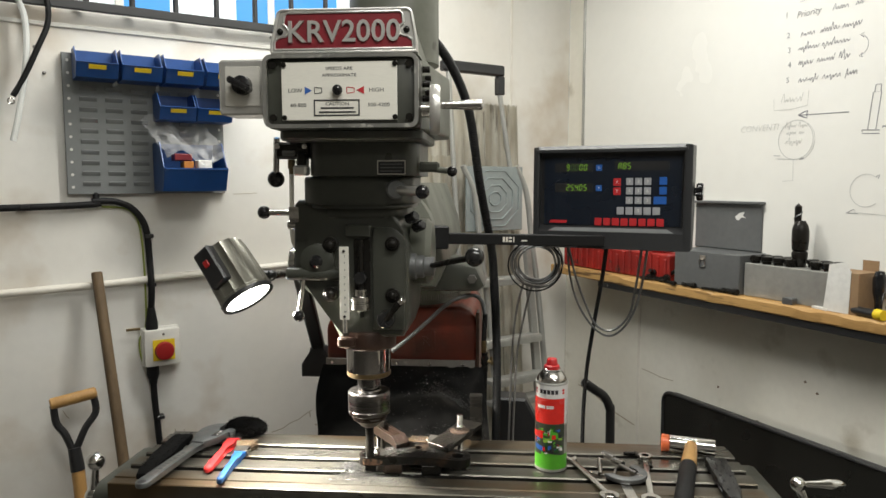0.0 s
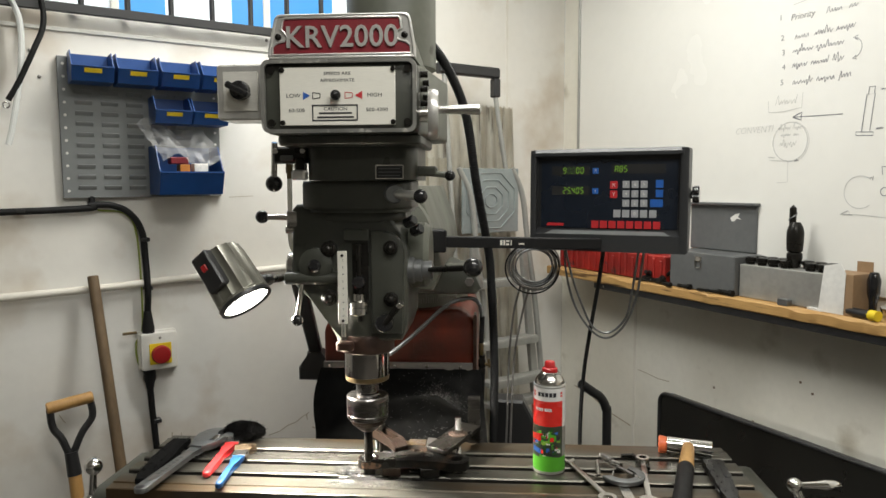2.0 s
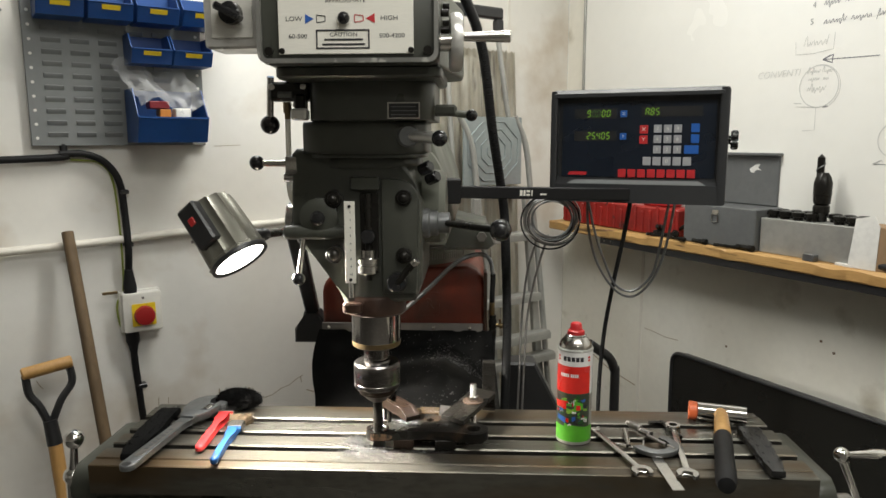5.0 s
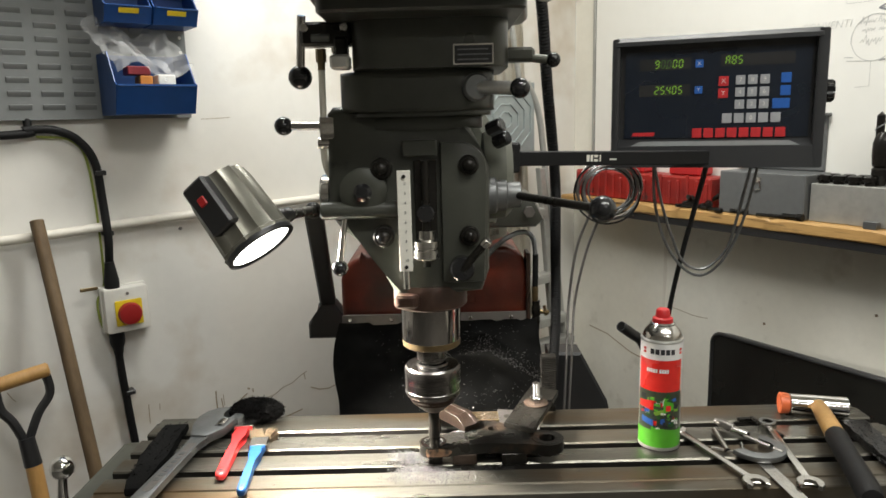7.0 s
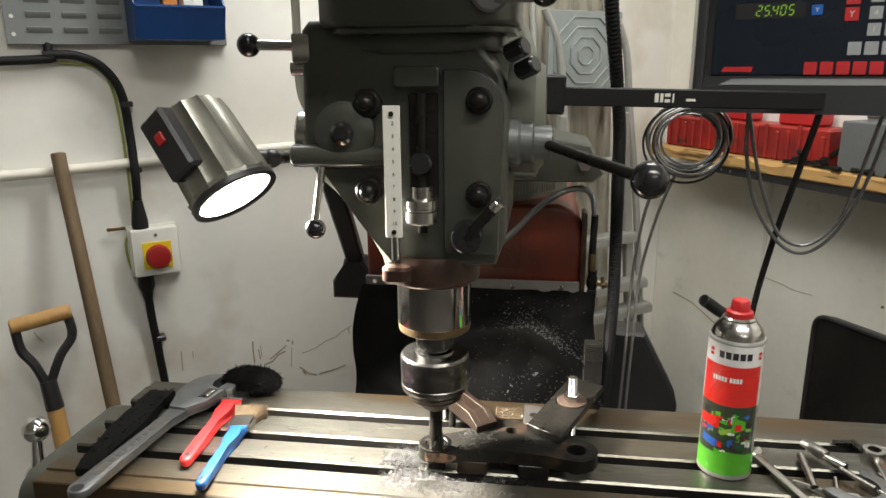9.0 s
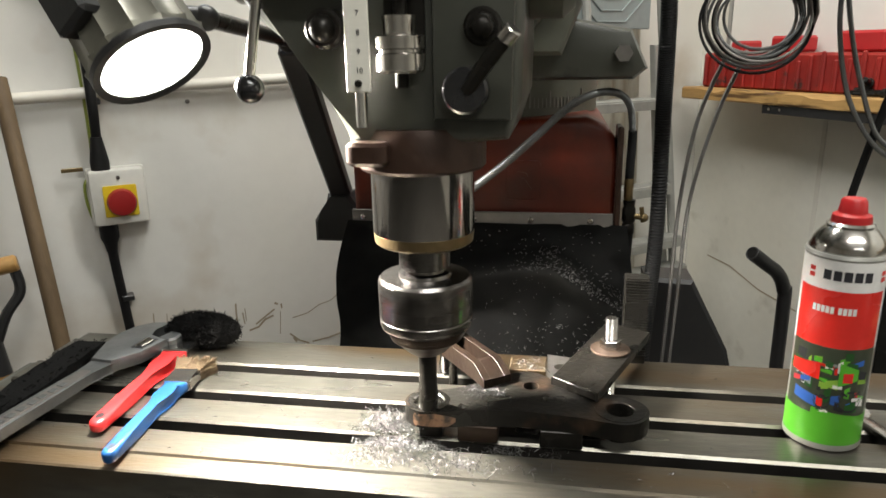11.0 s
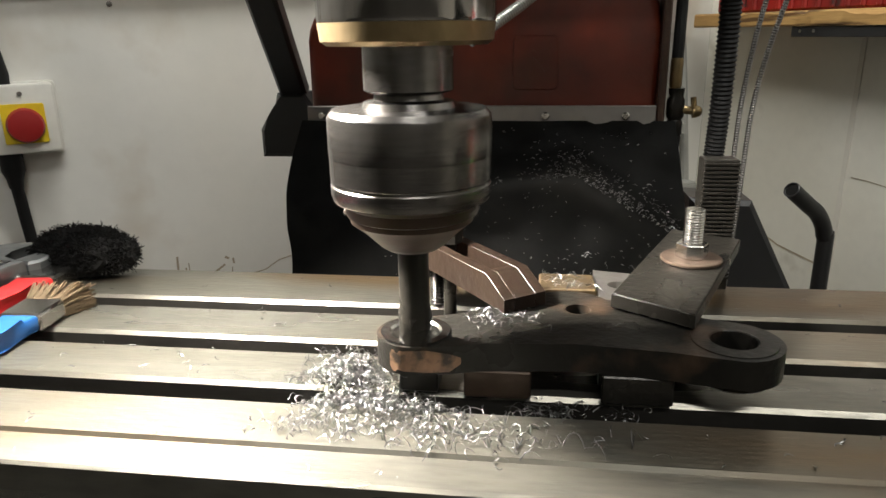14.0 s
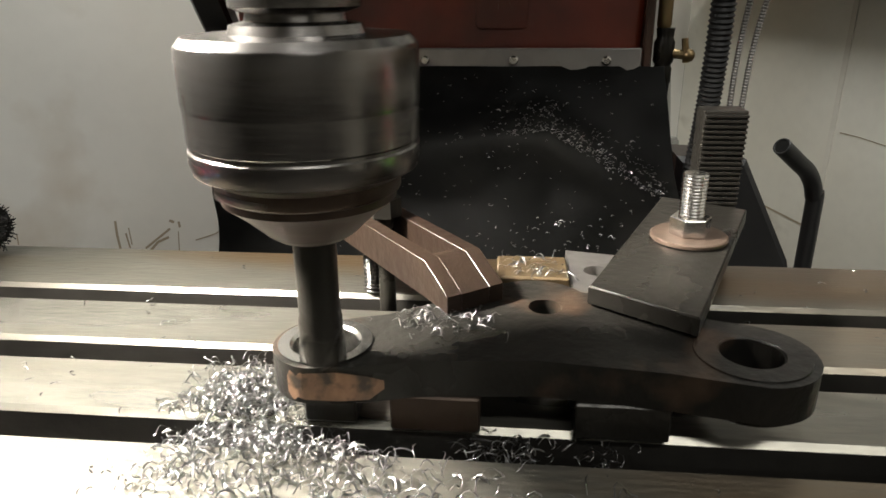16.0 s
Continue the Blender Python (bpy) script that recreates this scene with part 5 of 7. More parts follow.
part("arm_bracket", bm, BLACK, lamp)
part("lamp_cable", tube(BM(), [(-0.475, 1.84, 0.995), (-0.470, 1.835, 0.95), (-0.462, 1.83, 0.91), (-0.450, 1.82, 0.85)], 0.004, 6), RUBBER, lamp)
area_lamp("lamp_light", Matrix.Translation(RIM + AIM * 0.004) @ AIM.to_track_quat("-Z", "Y").to_matrix().to_4x4(), 0.09, 0.09, 23, (1.0, 0.94, 0.84), 120, "DISK")

# ---------- work piece and clamps on the table ----------
WZ0, WZ1 = 0.9665, 0.983
LB, RB, TB = Vector((-0.2535, 1.322)), Vector((-0.0795, 1.3265)), Vector((-0.165, 1.368))
work = thing("rocker_arm_workpiece", "dark steel link plate with bored ends being machined", "workpiece", Matrix.Translation((-0.165, 1.33, WZ0)))


def ring_pts(c, r, a0, a1, n=14):
    return [(c.x + r * math.cos(radians(a0 + (a1 - a0) * k / n)), c.y + r * math.sin(radians(a0 + (a1 - a0) * k / n))) for k in range(n + 1)]


outline = ring_pts(LB, 0.022, 80, 262) + [(-0.232, 1.3035), (-0.215, 1.309), (-0.165, 1.3135), (-0.115, 1.308), (-0.10, 1.3045)] + ring_pts(RB, 0.026, -92, 75) + [(-0.095, 1.358), (-0.12, 1.378)] + ring_pts(TB, 0.026, 30, 130, 8) + [(-0.205, 1.368), (-0.232, 1.350)]


def drilled(bm, outer, holes, z0, z1, bev=0.0012):
    """A plate of that outline with round holes (centre, radius)."""
    loops = []
    for z in (z0, z1):
        vs = [bm.verts.new((x, y, z)) for x, y in outer]
        es = [bm.edges.new((vs[k], vs[(k + 1) % len(vs)])) for k in range(len(vs))]
        hs = []
        for c, r in holes:
            h = [bm.verts.new((c.x + r * math.cos(2 * math.pi * k / 28), c.y + r * math.sin(2 * math.pi * k / 28), z)) for k in range(28)]
            es += [bm.edges.new((h[k], h[(k + 1) % 28])) for k in range(28)]
            hs.append(h)
        bmesh.ops.triangle_fill(bm, use_beauty=True, use_dissolve=False, edges=es)
        loops.append([vs] + hs)
    for lo, hi in zip(*loops):
        n = len(lo)
        for k in range(n):
            bm.faces.new((lo[k], lo[(k + 1) % n], hi[(k + 1) % n], hi[k]))
    bmesh.ops.recalc_face_normals(bm, faces=bm.faces[:])
    return bm


part("link_body", drilled(BM(), outline, [(LB, 0.0145), (RB, 0.0125), (Vector((-0.1605, 1.3635)), 0.0078)], WZ0, WZ1), WORKM, work, "", 30)
part("fresh_bore", lathe(BM(), [(0.0137, WZ0 + 0.001), (0.0137, WZ1 - 0.0005), (0.0150, WZ1 + 0.0008), (0.0198, WZ1 + 0.0009)], Matrix.Translation((LB.x, LB.y, 0)), 36, False), STEEL, work, "freshly machined bright bore edge")
part("right_boss", lathe(BM(), [(0.0124, WZ1 - 0.006), (0.0124, WZ1 - 0.0004), (0.0132, WZ1 + 0.0006), (0.0225, WZ1 + 0.0006), (0.0232, WZ1 - 0.001)], Matrix.Translation((RB.x, RB.y, 0)), 40, False), WORKM, work)
part("boss_foot", lathe(BM(), [(0.0126, WZ0 - 0.005), (0.020, WZ0 - 0.005), (0.0225, WZ0 - 0.003), (0.023, WZ0)], Matrix.Translation((RB.x, RB.y, 0)), 36, False), DARKST, work)
bm, rnd, prev = BM(), random.Random(4), None
flank = [(LB.x + 0.0224 * math.cos(radians(a)), LB.y + 0.0224 * math.sin(radians(a))) for a in range(240, 263, 4)] + [(-0.2440, 1.3010), (-0.2320, 1.3030), (-0.2260, 1.3050)]
for k, (x, y) in enumerate(flank):
    e = 0.003 if k in (0, len(flank) - 1) else 0.0
    cur = (bm.verts.new((x, y, WZ0 + 0.0012 + e + rnd.uniform(0, 0.002))), bm.verts.new((x, y, WZ1 - 0.0015 - e - rnd.uniform(0, 0.003))))
    if prev:
        bm.faces.new((prev[0], cur[0], cur[1], prev[1]))
    prev = cur
part("rust_patch", bm, BARE, work, "bare tan scraped patch", 60)
for k, (x0, x1, mat) in enumerate(((-0.225, -0.188, CHUCKBR), (-0.150, -0.112, DARKST))):
    solid("parallel_block", box(BM(), x0, x1, 1.309, 1.345, 0.9502, WZ0, 0.0008), mat, "dark steel packing block under the workpiece", "packing block", group="packing blocks")
solid("parallel_block", box(BM(), -0.262, -0.240, 1.312, 1.340, 0.9502, WZ0, 0.0008), DARKST, "dark steel packing block under the workpiece", "packing block", group="packing blocks")
solid("brass_block", box(BM(), -0.184, -0.147, 1.394, 1.424, 0.9502, 0.9845, 0.001), material("dusty_brass", (0.085, 0.058, 0.028), 0.5, 0.6, (0.045, 0.030, 0.016), 22, 0.7, 90, 0.4, 0.2, 160), "brass packing block beside the clamp", "packing block")
solid("packing_plate", drilled(BM(), [(-0.146, 1.382), (-0.108, 1.376), (-0.10, 1.43), (-0.146, 1.44)], [(Vector((-0.1323, 1.411)), 0.0065)], 0.9502, 0.9822), WORN, "grey drilled steel packing plate", "packing plate", smooth=30)

# slotted strap clamp
CD = Vector((-0.606, 0.795, 0)).normalized()
CN = Vector((CD.y, -CD.x, 0))
T0 = Vector((-0.1985, 1.368, 0))
CMX = Matrix.Translation((T0.x, T0.y, 0)) @ Matrix(((CD.x, -CN.x, 0, 0), (CD.y, -CN.y, 0, 0), (0, 0, 1, 0), (0, 0, 0, 1)))
strap = thing("strap_clamp", "brown slotted steel strap clamp holding the workpiece", "clamp", Matrix.Translation((T0.x, T0.y, 0.985)))
bm = BM()
SEC = CMX @ Matrix(((1, 0, 0, 0), (0, 0, -1, 0), (0, 1, 0, 0), (0, 0, 0, 1)))
nose = [(-0.010, 0.9835), (0.012, 0.9845), (0.115, 0.9845), (0.115, 1.003), (0.010, 1.003), (-0.010, 0.992)]
for a, b in ((-0.0155, -0.0075), (0.0075, 0.0155)):
    prism(bm, nose, a, b, SEC, 0.0003)
prism(bm, [(-0.0100, 0.9835), (0.010, 0.9845), (0.016, 0.9845), (0.016, 1.0028), (0.010, 1.0028), (-0.0100, 0.9918)], -0.0076, 0.0076, SEC, 0.0002)
prism(bm, [(0.092, 0.9853), (0.1152, 0.9853), (0.1152, 1.0032), (0.092, 1.0032)], -0.0076, 0.0076, SEC, 0.0002)
part("strap", bm, material("dark_brown_clamp", (0.015, 0.0095, 0.0065), 0.38, 0.15, (0.010, 0.006, 0.0045), 25, 0.7, 110, 0.4, 0.25, 150, spec=0.2), strap)
pc = CMX @ Vector((0.080, 0, 0))
part("stud", cyl(BM(), (pc.x, pc.y, 0.93), (pc.x, pc.y, 1.020), 0.0048, seg=14), DARKST, strap)
part("nut", cyl(BM(), (pc.x, pc.y, 1.0035), (pc.x, pc.y, 1.014), 0.0095, seg=6), DARKST, strap)
pc = CMX @ Vector((0.098, 0, 0))
part("jack_screw", tube(BM(), [(pc.x, pc.y, 0.951 + 0.0012 * k) for k in range(30)], 0.0050, 12, 0, 0.0012), DARKST, strap)

# flat clamp on the other side, with bolt, washer and step block
flat = thing("plate_clamp", "flat black steel clamp plate with bolt and washer", "clamp", Matrix.Translation((-0.088, 1.43, 0.985)))
part("plate", prism(BM(), [(-0.1412, 1.3655), (-0.0985, 1.3355), (-0.0345, 1.4880), (-0.080, 1.513)], 0.9842, 0.9935, None, 0.0008), DARKST, flat)
wc = Vector((-0.0815, 1.433, 0))
part("washer", lathe(BM(), [(0.0195, 0.9937), (0.0203, 0.9943), (0.0203, 0.9958), (0.0195, 0.9964)], Matrix.Translation(wc), 36), RUSTY, flat, "rusty brown round washer")
part("nut", cyl(BM(), (wc.x, wc.y, 0.9965), (wc.x, wc.y, 1.0065), 0.0108, seg=6, bev=0.0007), STEEL, flat, "bright hexagon nut")
part("stud", tube(BM(), [(wc.x, wc.y, 0.940 + 0.0009 * k) for k in range(101)], 0.0060, 16, 0, 0.0008), STEEL, flat, "bright threaded stud")
step = thing("step_block", "black serrated step block behind the clamp", "step block", Matrix.Translation((-0.049, 1.512, 0.95)))
bm = box(BM(), -0.0625, -0.0365, 1.503, 1.522, 0.9475, 1.0505, 0.0008)
part("block", bm, DARKST, step)
for k in range(29):
    part("serration", box(BM(), -0.0625, -0.0365, 1.5008, 1.5032, 0.957 + 0.0032 * k, 0.9587 + 0.0032 * k, 0.0003), DARKST, step)

# ---------- louvred panel and bins ----------
panel = thing("louvre_panel", "grey steel louvre panel screwed to the wall", "tool panel", WB @ Matrix.Translation((-0.06, -0.01, 1.49)))
PU0, PU1, PH0, PH1 = -0.287, 0.160, 1.489, 1.890
part("sheet", box(BM(), PU0, PU1, -0.020, -0.017, PH0, PH1, 0.0008, WB), PANELG, panel)
for a, b in ((PU0, PU0 + 0.004), (PU1 - 0.004, PU1)):
    part("edge_flange", box(BM(), a, b, -0.017, 0.0, PH0, PH1, 0, WB), PANELG, panel)
LV = Matrix(((0, 0, 1, 0), (1, 0, 0, 0), (0, 1, 0, 0), (0, 0, 0, 1)))
louvre = None
for c in range(5):
    for r in range(12):
        u, h = -0.247 + 0.068 * c, 1.512 + 0.0305 * r
        if louvre is None:
            louvre = part("louvre", prism(BM(), [(-0.0202, 0.0), (-0.0262, 0.009), (-0.0262, 0.012), (-0.0202, 0.013)], 0, 0.046, WB @ Matrix.Translation((u, 0, h)) @ LV, 0.0006), PANELG, panel)
            L0 = (u, h)
        else:
            o = new("louvre", louvre.data)
            o.parent = panel
            d = WB.to_3x3() @ Vector((u - L0[0], 0, h - L0[1]))
            o.location = WM[panel].to_3x3().inverted() @ d
for k in range(11):
    for u in (PU0 + 0.014, PU1 - 0.014):
        p = on(WB, u, 0.0205, PH0 + 0.02 + 0.036 * k)
        part("hole", lathe(BM(), [(0.0, 0), (0.0042, 0)], Matrix.Translation(p) @ Matrix.Rotation(TH, 4, "Z") @ FACE, 10, False), PAPER, panel, "punched edge hole", 0)


def storage_bin(u0, u1, h0, h1, depth, label, card=True):
    b = thing("storage_bin", label, "storage bin", WB @ Matrix.Translation(((u0 + u1) / 2, -0.03, h0)), "blue storage bins")
    d0, H = 0.024, h1 - h0
    side = [(-d0, 0), (-depth * 0.84, 0), (-depth, H * 0.46), (-depth * 0.93, H * 0.50), (-depth * 0.66, H), (-d0, H)]
    w, BL = 0.0025, WB @ Matrix.Translation((0, 0, h0)) @ LV
    for a in (u0, u1 - w):
        part("side_wall", prism(BM(), side, a, a + w, BL), BINBLUE, b, "", 20)
    part("base", prism(BM(), [(-d0, 0), (-depth * 0.84, 0), (-depth * 0.84, w), (-d0, w)], u0 + w, u1 - w, BL), BINBLUE, b, "", 20)
    part("back_wall", prism(BM(), [(-d0, w), (-d0 - w, w), (-d0 - w, H), (-d0, H)], u0 + w, u1 - w, BL), BINBLUE, b, "", 20)
    part("front_wall", prism(BM(), [(-depth * 0.84, 0), (-depth, H * 0.42), (-depth - 0.004, H * 0.44), (-depth - 0.004, H * 0.47), (-depth + 0.003, H * 0.47), (-depth * 0.84 + 0.003, 0.003)], u0 + w, u1 - w, BL), BINBLUE, b, "", 20)
    if card:
        m = (u0 + u1) / 2
        part("label_card", prism(BM(), [(-depth * 0.935 - 0.0025, H * 0.255), (-depth * 0.982 - 0.0025, H * 0.39), (-depth * 0.982 - 0.0005, H * 0.39), (-depth * 0.935 - 0.0005, H * 0.255)], m - 0.022, m + 0.022, WB @ Matrix.Translation((0, 0, h0)) @ LV), YELLOW, b, "yellow label card", 0)
    return b


for k in range(4):
    u = -0.262 + 0.1165 * k
    storage_bin(u, u + 0.107, 1.812, 1.897, 0.135, "small blue plastic bin with yellow label on the panel")
for k in range(2):
    u = -0.050 + 0.108 * k
    storage_bin(u, u + 0.103, 1.706, 1.785, 0.135, "small blue plastic bin with yellow label, lower row")
storage_bin(-0.055, 0.126, 1.497, 1.640, 0.185, "larger blue plastic bin holding small boxes and bags", False)
for u0, u1, h0, h1, m, nm, lab in ((0.005, 0.034, 1.535, 1.585, material("orange_card", (0.55, 0.20, 0.03), 0.55), "small_box", "small orange cardboard box in the blue bin"), (0.046, 0.086, 1.54, 1.588, PAPER, "small_box", "small white printed box in the blue bin"), (-0.02, 0.03, 1.586, 1.606, NRED, "small_box", "small red packet in the blue bin")):
    solid(nm, box(BM(), u0, u1, -0.155, -0.11, h0 if h0 > 1.57 else 1.5005, h1, 0.002, WB), m, lab, "box")
bm = BM()
rnd = random.Random(5)
for j in range(9):
    rowv = []
    for k in range(13):
        a, s = k / 12, j / 8
        u = -0.09 + 0.17 * a + 0.05 * s
        h = 1.705 - 0.11 * s + 0.02 * math.sin(a * 7) + rnd.uniform(-0.008, 0.008)
        d = 0.05 + 0.11 * s + rnd.uniform(-0.015, 0.015)
        rowv.append(bm.verts.new(on(WB, u, d, h)))
    if j:
        for k in range(12):
            bm.faces.new((prev[k], prev[k + 1], rowv[k + 1], rowv[k]))
    prev = rowv
solid("plastic_bag", bm, glass("clear_polythene", (0.85, 0.86, 0.86), 0.22, 0.22), "crumpled clear plastic bag hanging over the bin", "plastic bag", smooth=20)

# ---------- services on the back wall ----------
solid("wall_pipe", tube(BM(), [on(WB, -2.6, 0.02, 1.19), on(WB, -0.466, 0.02, 1.215), on(WB, 0.066, 0.02, 1.234), on(WB, 1.1, 0.02, 1.265)], 0.0115, 14, 4), CREAMPIPE, "horizontal white-painted pipe along the wall", "pipe", "structure")
cond = thing("wall_cable", "thick black armoured cable clipped to the wall", "cable", WB @ Matrix.Translation((-0.1, -0.02, 1.1)))
part("cable_run", tube(BM(), [on(WB, -2.6, 0.018, 1.43), on(WB, -0.454, 0.018, 1.452), on(WB, -0.215, 0.018, 1.468), on(WB, -0.145, 0.018, 1.460), on(WB, -0.105, 0.018, 1.430), on(WB, -0.082, 0.018, 1.380), on(WB, -0.076, 0.018, 1.30), on(WB, -0.076, 0.035, 1.20), on(WB, -0.078, 0.018, 1.12)], 0.0098, 12, 8), RUBBER, cond)
part("gland", lathe(BM(), [(0.0175, 1.066), (0.0185, 1.09), (0.013, 1.125), (0.011, 1.14)], Matrix.Translation(on(WB, -0.078, 0.026, 0)), 20), RUBBER, cond)
part("lower_gland", lathe(BM(), [(0.011, 0.90), (0.013, 0.915), (0.0185, 0.93), (0.0185, 0.962)], Matrix.Translation(on(WB, -0.080, 0.026, 0)), 20), RUBBER, cond)
part("cable_tail", tube(BM(), [on(WB, -0.080, 0.024, 0.91), on(WB, -0.076, 0.018, 0.84), on(WB, -0.070, 0.018, 0.75), on(WB, -0.060, 0.018, 0.55), on(WB, -0.055, 0.018, 0.02)], 0.0098, 12, 6), RUBBER, cond)
part("tee", cyl(BM(), on(WB, -0.215, 0.016, 1.468), on(WB, -0.215, 0.012, 1.492), 0.009, seg=12), RUBBER, cond)
for u, h in ((-0.40, 1.456), (-0.078, 1.36), (-0.076, 1.21), (-0.066, 0.79)):
    part("clip", box(BM(), u - 0.008, u + 0.016, -0.029, 0.0, h - 0.006, h + 0.006, 0.002, WB), BLACK, cond)
part("earth_wire", tube(BM(), [on(WB, -0.20, 0.008, 1.452), on(WB, -0.125, 0.008, 1.438), on(WB, -0.094, 0.006, 1.36), on(WB, -0.090, 0.006, 1.10), on(WB, -0.112, 0.01, 1.04), on(WB, -0.108, 0.01, 0.98), on(WB, -0.09, 0.012, 0.94)], 0.0028, 6), material("earth_sleeve", (0.30, 0.36, 0.06), 0.5), cond, "green and yellow earth wire")
part("earth_tag", box(BM(), -0.150, -0.110, -0.022, -0.016, 1.072, 1.080, 0.001, WB), BRASS, cond, "brass earth tag")
iso = thing("isolator_switch", "white isolator box with red rotary knob on yellow", "isolator switch", WB @ Matrix.Translation((-0.052, 0, 0.96)))
part("case", prism(BM(), rounded(-0.104, 0.0, 0.960, 1.073, 0.006, 3), 0, 0.05, WB @ FACE, 0.003, 2), WHITEP, iso)
part("yellow_plate", prism(BM(), rounded(-0.082, -0.018, 0.977, 1.042, 0.003, 2), 0.0505, 0.053, WB @ FACE, 0.0005), YELLOW, iso)
part("red_knob", lathe(BM(), [(0.0285, 0.053), (0.0285, 0.060), (0.0255, 0.066), (0.014, 0.068), (0.0, 0.068)], WB @ Matrix.Translation((-0.049, 0, 1.007)) @ FACE, 28), material("dark_red_plastic", (0.33, 0.014, 0.014), 0.4, 0, (0.26, 0.012, 0.012), 12, 0.4, 60, 0.15, 0.04, 200), iso)
part("case_skirt", prism(BM(), rounded(-0.108, 0.004, 0.953, 1.076, 0.006, 3), 0, 0.018, WB @ FACE, 0.003, 2), WHITEP, iso, "white back box")
part("case_screw", cyl(BM(), on(WB, -0.05, 0.05, 1.058), on(WB, -0.05, 0.0515, 1.058), 0.004, seg=10), WORN, iso)
lc = thing("loose_cable", "loose black cable with ring lug hanging from the window", "cable", WB @ Matrix.Translation((-0.33, -0.05, 2.0)))
part("cable", tube(BM(), [on(WB, -0.335, 0.04, 2.10), on(WB, -0.318, 0.05, 2.03), on(WB, -0.318, 0.055, 1.96), on(WB, -0.345, 0.06, 1.89), on(WB, -0.385, 0.055, 1.80), on(WB, -0.410, 0.05, 1.755)], 0.0075, 10), RUBBER, lc)
part("ring_lug", tube(BM(), [on(WB, -0.415 + 0.008 * math.cos(a), 0.05, 1.742 + 0.008 * math.sin(a)) for a in [2 * math.pi * k / 10 for k in range(11)]], 0.002, 6, 0), STEEL, lc)
solid("clear_tube", tube(BM(), [on(WB, -0.40, 0.04, 2.05), on(WB, -0.372, 0.04, 1.97), on(WB, -0.375, 0.05, 1.85), on(WB, -0.40, 0.05, 1.70), on(WB, -0.415, 0.05, 1.635)], 0.008, 10), glass("milky_tube", (0.8, 0.82, 0.8), 0.4, 0.55), "milky clear plastic tube hanging by the window", "tube")

# pole and spade
solid("wooden_pole", cyl(BM(), on(WB, -0.150, 0.35, 0.0), on(WB, -0.226, 0.045, 1.262), 0.0165, 0.0150, 16, 0.002), POLE, "weathered wooden pole leaning against the wall", "pole")
spade = thing("spade", "garden spade with wooden grip and black yoke, leaning on the wall", "spade", Matrix.Translation((-1.20, 1.80, 0.0)))
GL, GR = on(WB, -0.366, 0.10, 0.905), on(WB, -0.247, 0.10, 0.921)
part("grip", cyl(BM(), GL, GR, 0.0165, seg=18, bev=0.004), ASH, spade, "varnished wooden grip")
YO = on(WB, -0.312, 0.115, 0.775)
for a, b in ((GL + Vector((0.008, 0.004, -0.004)), on(WB, -0.352, 0.103, 0.85)), (GR + Vector((-0.008, -0.004, -0.004)), on(WB, -0.252, 0.103, 0.865))):
    part("yoke_arm", tube(BM(), [a, b, (b + YO) / 2 + Vector((0, 0, 0.002)), YO + Vector((0, 0, -0.02))], 0.010, 10, 6), BLACK, spade)
part("yoke_socket", cyl(BM(), YO, on(WB, -0.306, 0.125, 0.71), 0.017, 0.019, 14), BLACK, spade)
part("shaft", cyl(BM(), on(WB, -0.306, 0.125, 0.712), on(WB, -0.285, 0.20, 0.27), 0.0175, seg=16), ASH, spade)
part("blade", prism(BM(), [(-0.09, 0.0), (0.09, 0.0), (0.095, 0.28), (-0.095, 0.28)], 0, 0.004, Matrix.Translation(on(WB, -0.275, 0.25, 0.002)) @ Matrix.Rotation(TH, 4, "Z") @ Matrix.Rotation(radians(80), 4, "X"), 0.001), WORN, spade)

# ---------- ladder and sheet in the corner ----------
def leaning_sheet(u0, u1, top, foot, lean, waves, seed, label):
    """A stained corrugated sheet leaning on the wall, with an uneven top edge."""
    rnd, bm, prev = random.Random(seed), BM(), None
    n = 14 * waves
    for k in range(n + 1):
        u = u0 + (u1 - u0) * k / n
        d = lean + 0.010 * abs(math.sin(k * math.pi / 14)) ** 1.6
        t = top + 0.004 * math.sin(k * 0.9 + seed) + (0.006 * rnd.random() if k % 14 < 3 else 0)
        cur = [bm.verts.new(on(WB, u + 0.02 * (1 - q), d + foot * (1 - q), 0.01 + (t - 0.01) * q)) for q in (0, 0.33, 0.66, 1.0)]
        if prev:
            for a in range(3):
                bm.faces.new((prev[a], cur[a], cur[a + 1], prev[a + 1]))
        prev = cur
    bmesh.ops.solidify(bm, geom=bm.faces[:], thickness=0.003)
    solid("corrugated_sheet", bm, SHEET, label, "corrugated sheet", group="stacked sheets", smooth=50)


leaning_sheet(0.82, 1.165, 1.800, 0.05, 0.060, 7, 1, "rust-streaked cream corrugated sheet leaning in the corner")
leaning_sheet(1.080, 1.350, 1.832, 0.06, 0.030, 6, 2, "stained cream corrugated sheet with a torn top edge")
leaning_sheet(0.80, 1.00, 1.62, 0.04, 0.095, 4, 3, "short dirty corrugated sheet behind the ladder")
lad = thing("step_ladder", "folded aluminium step ladder with black top rail", "step ladder", WB @ Matrix.Translation((1.15, -0.2, 0)))
top_l, top_r = on(WB, 0.915, 0.13, 1.945), on(WB, 1.183, 0.13, 1.945)
M, n = along(top_l, top_r)
part("top_rail", box(BM(), 0.915, 1.196, -0.150, -0.118, 1.925, 1.965, 0.006, WB), BLACK, lad, "dark blue-black top rail")
part("rail_cap", box(BM(), 1.166, 1.196, -0.150, -0.118, 1.855, 1.925, 0.004, WB), BLACK, lad)
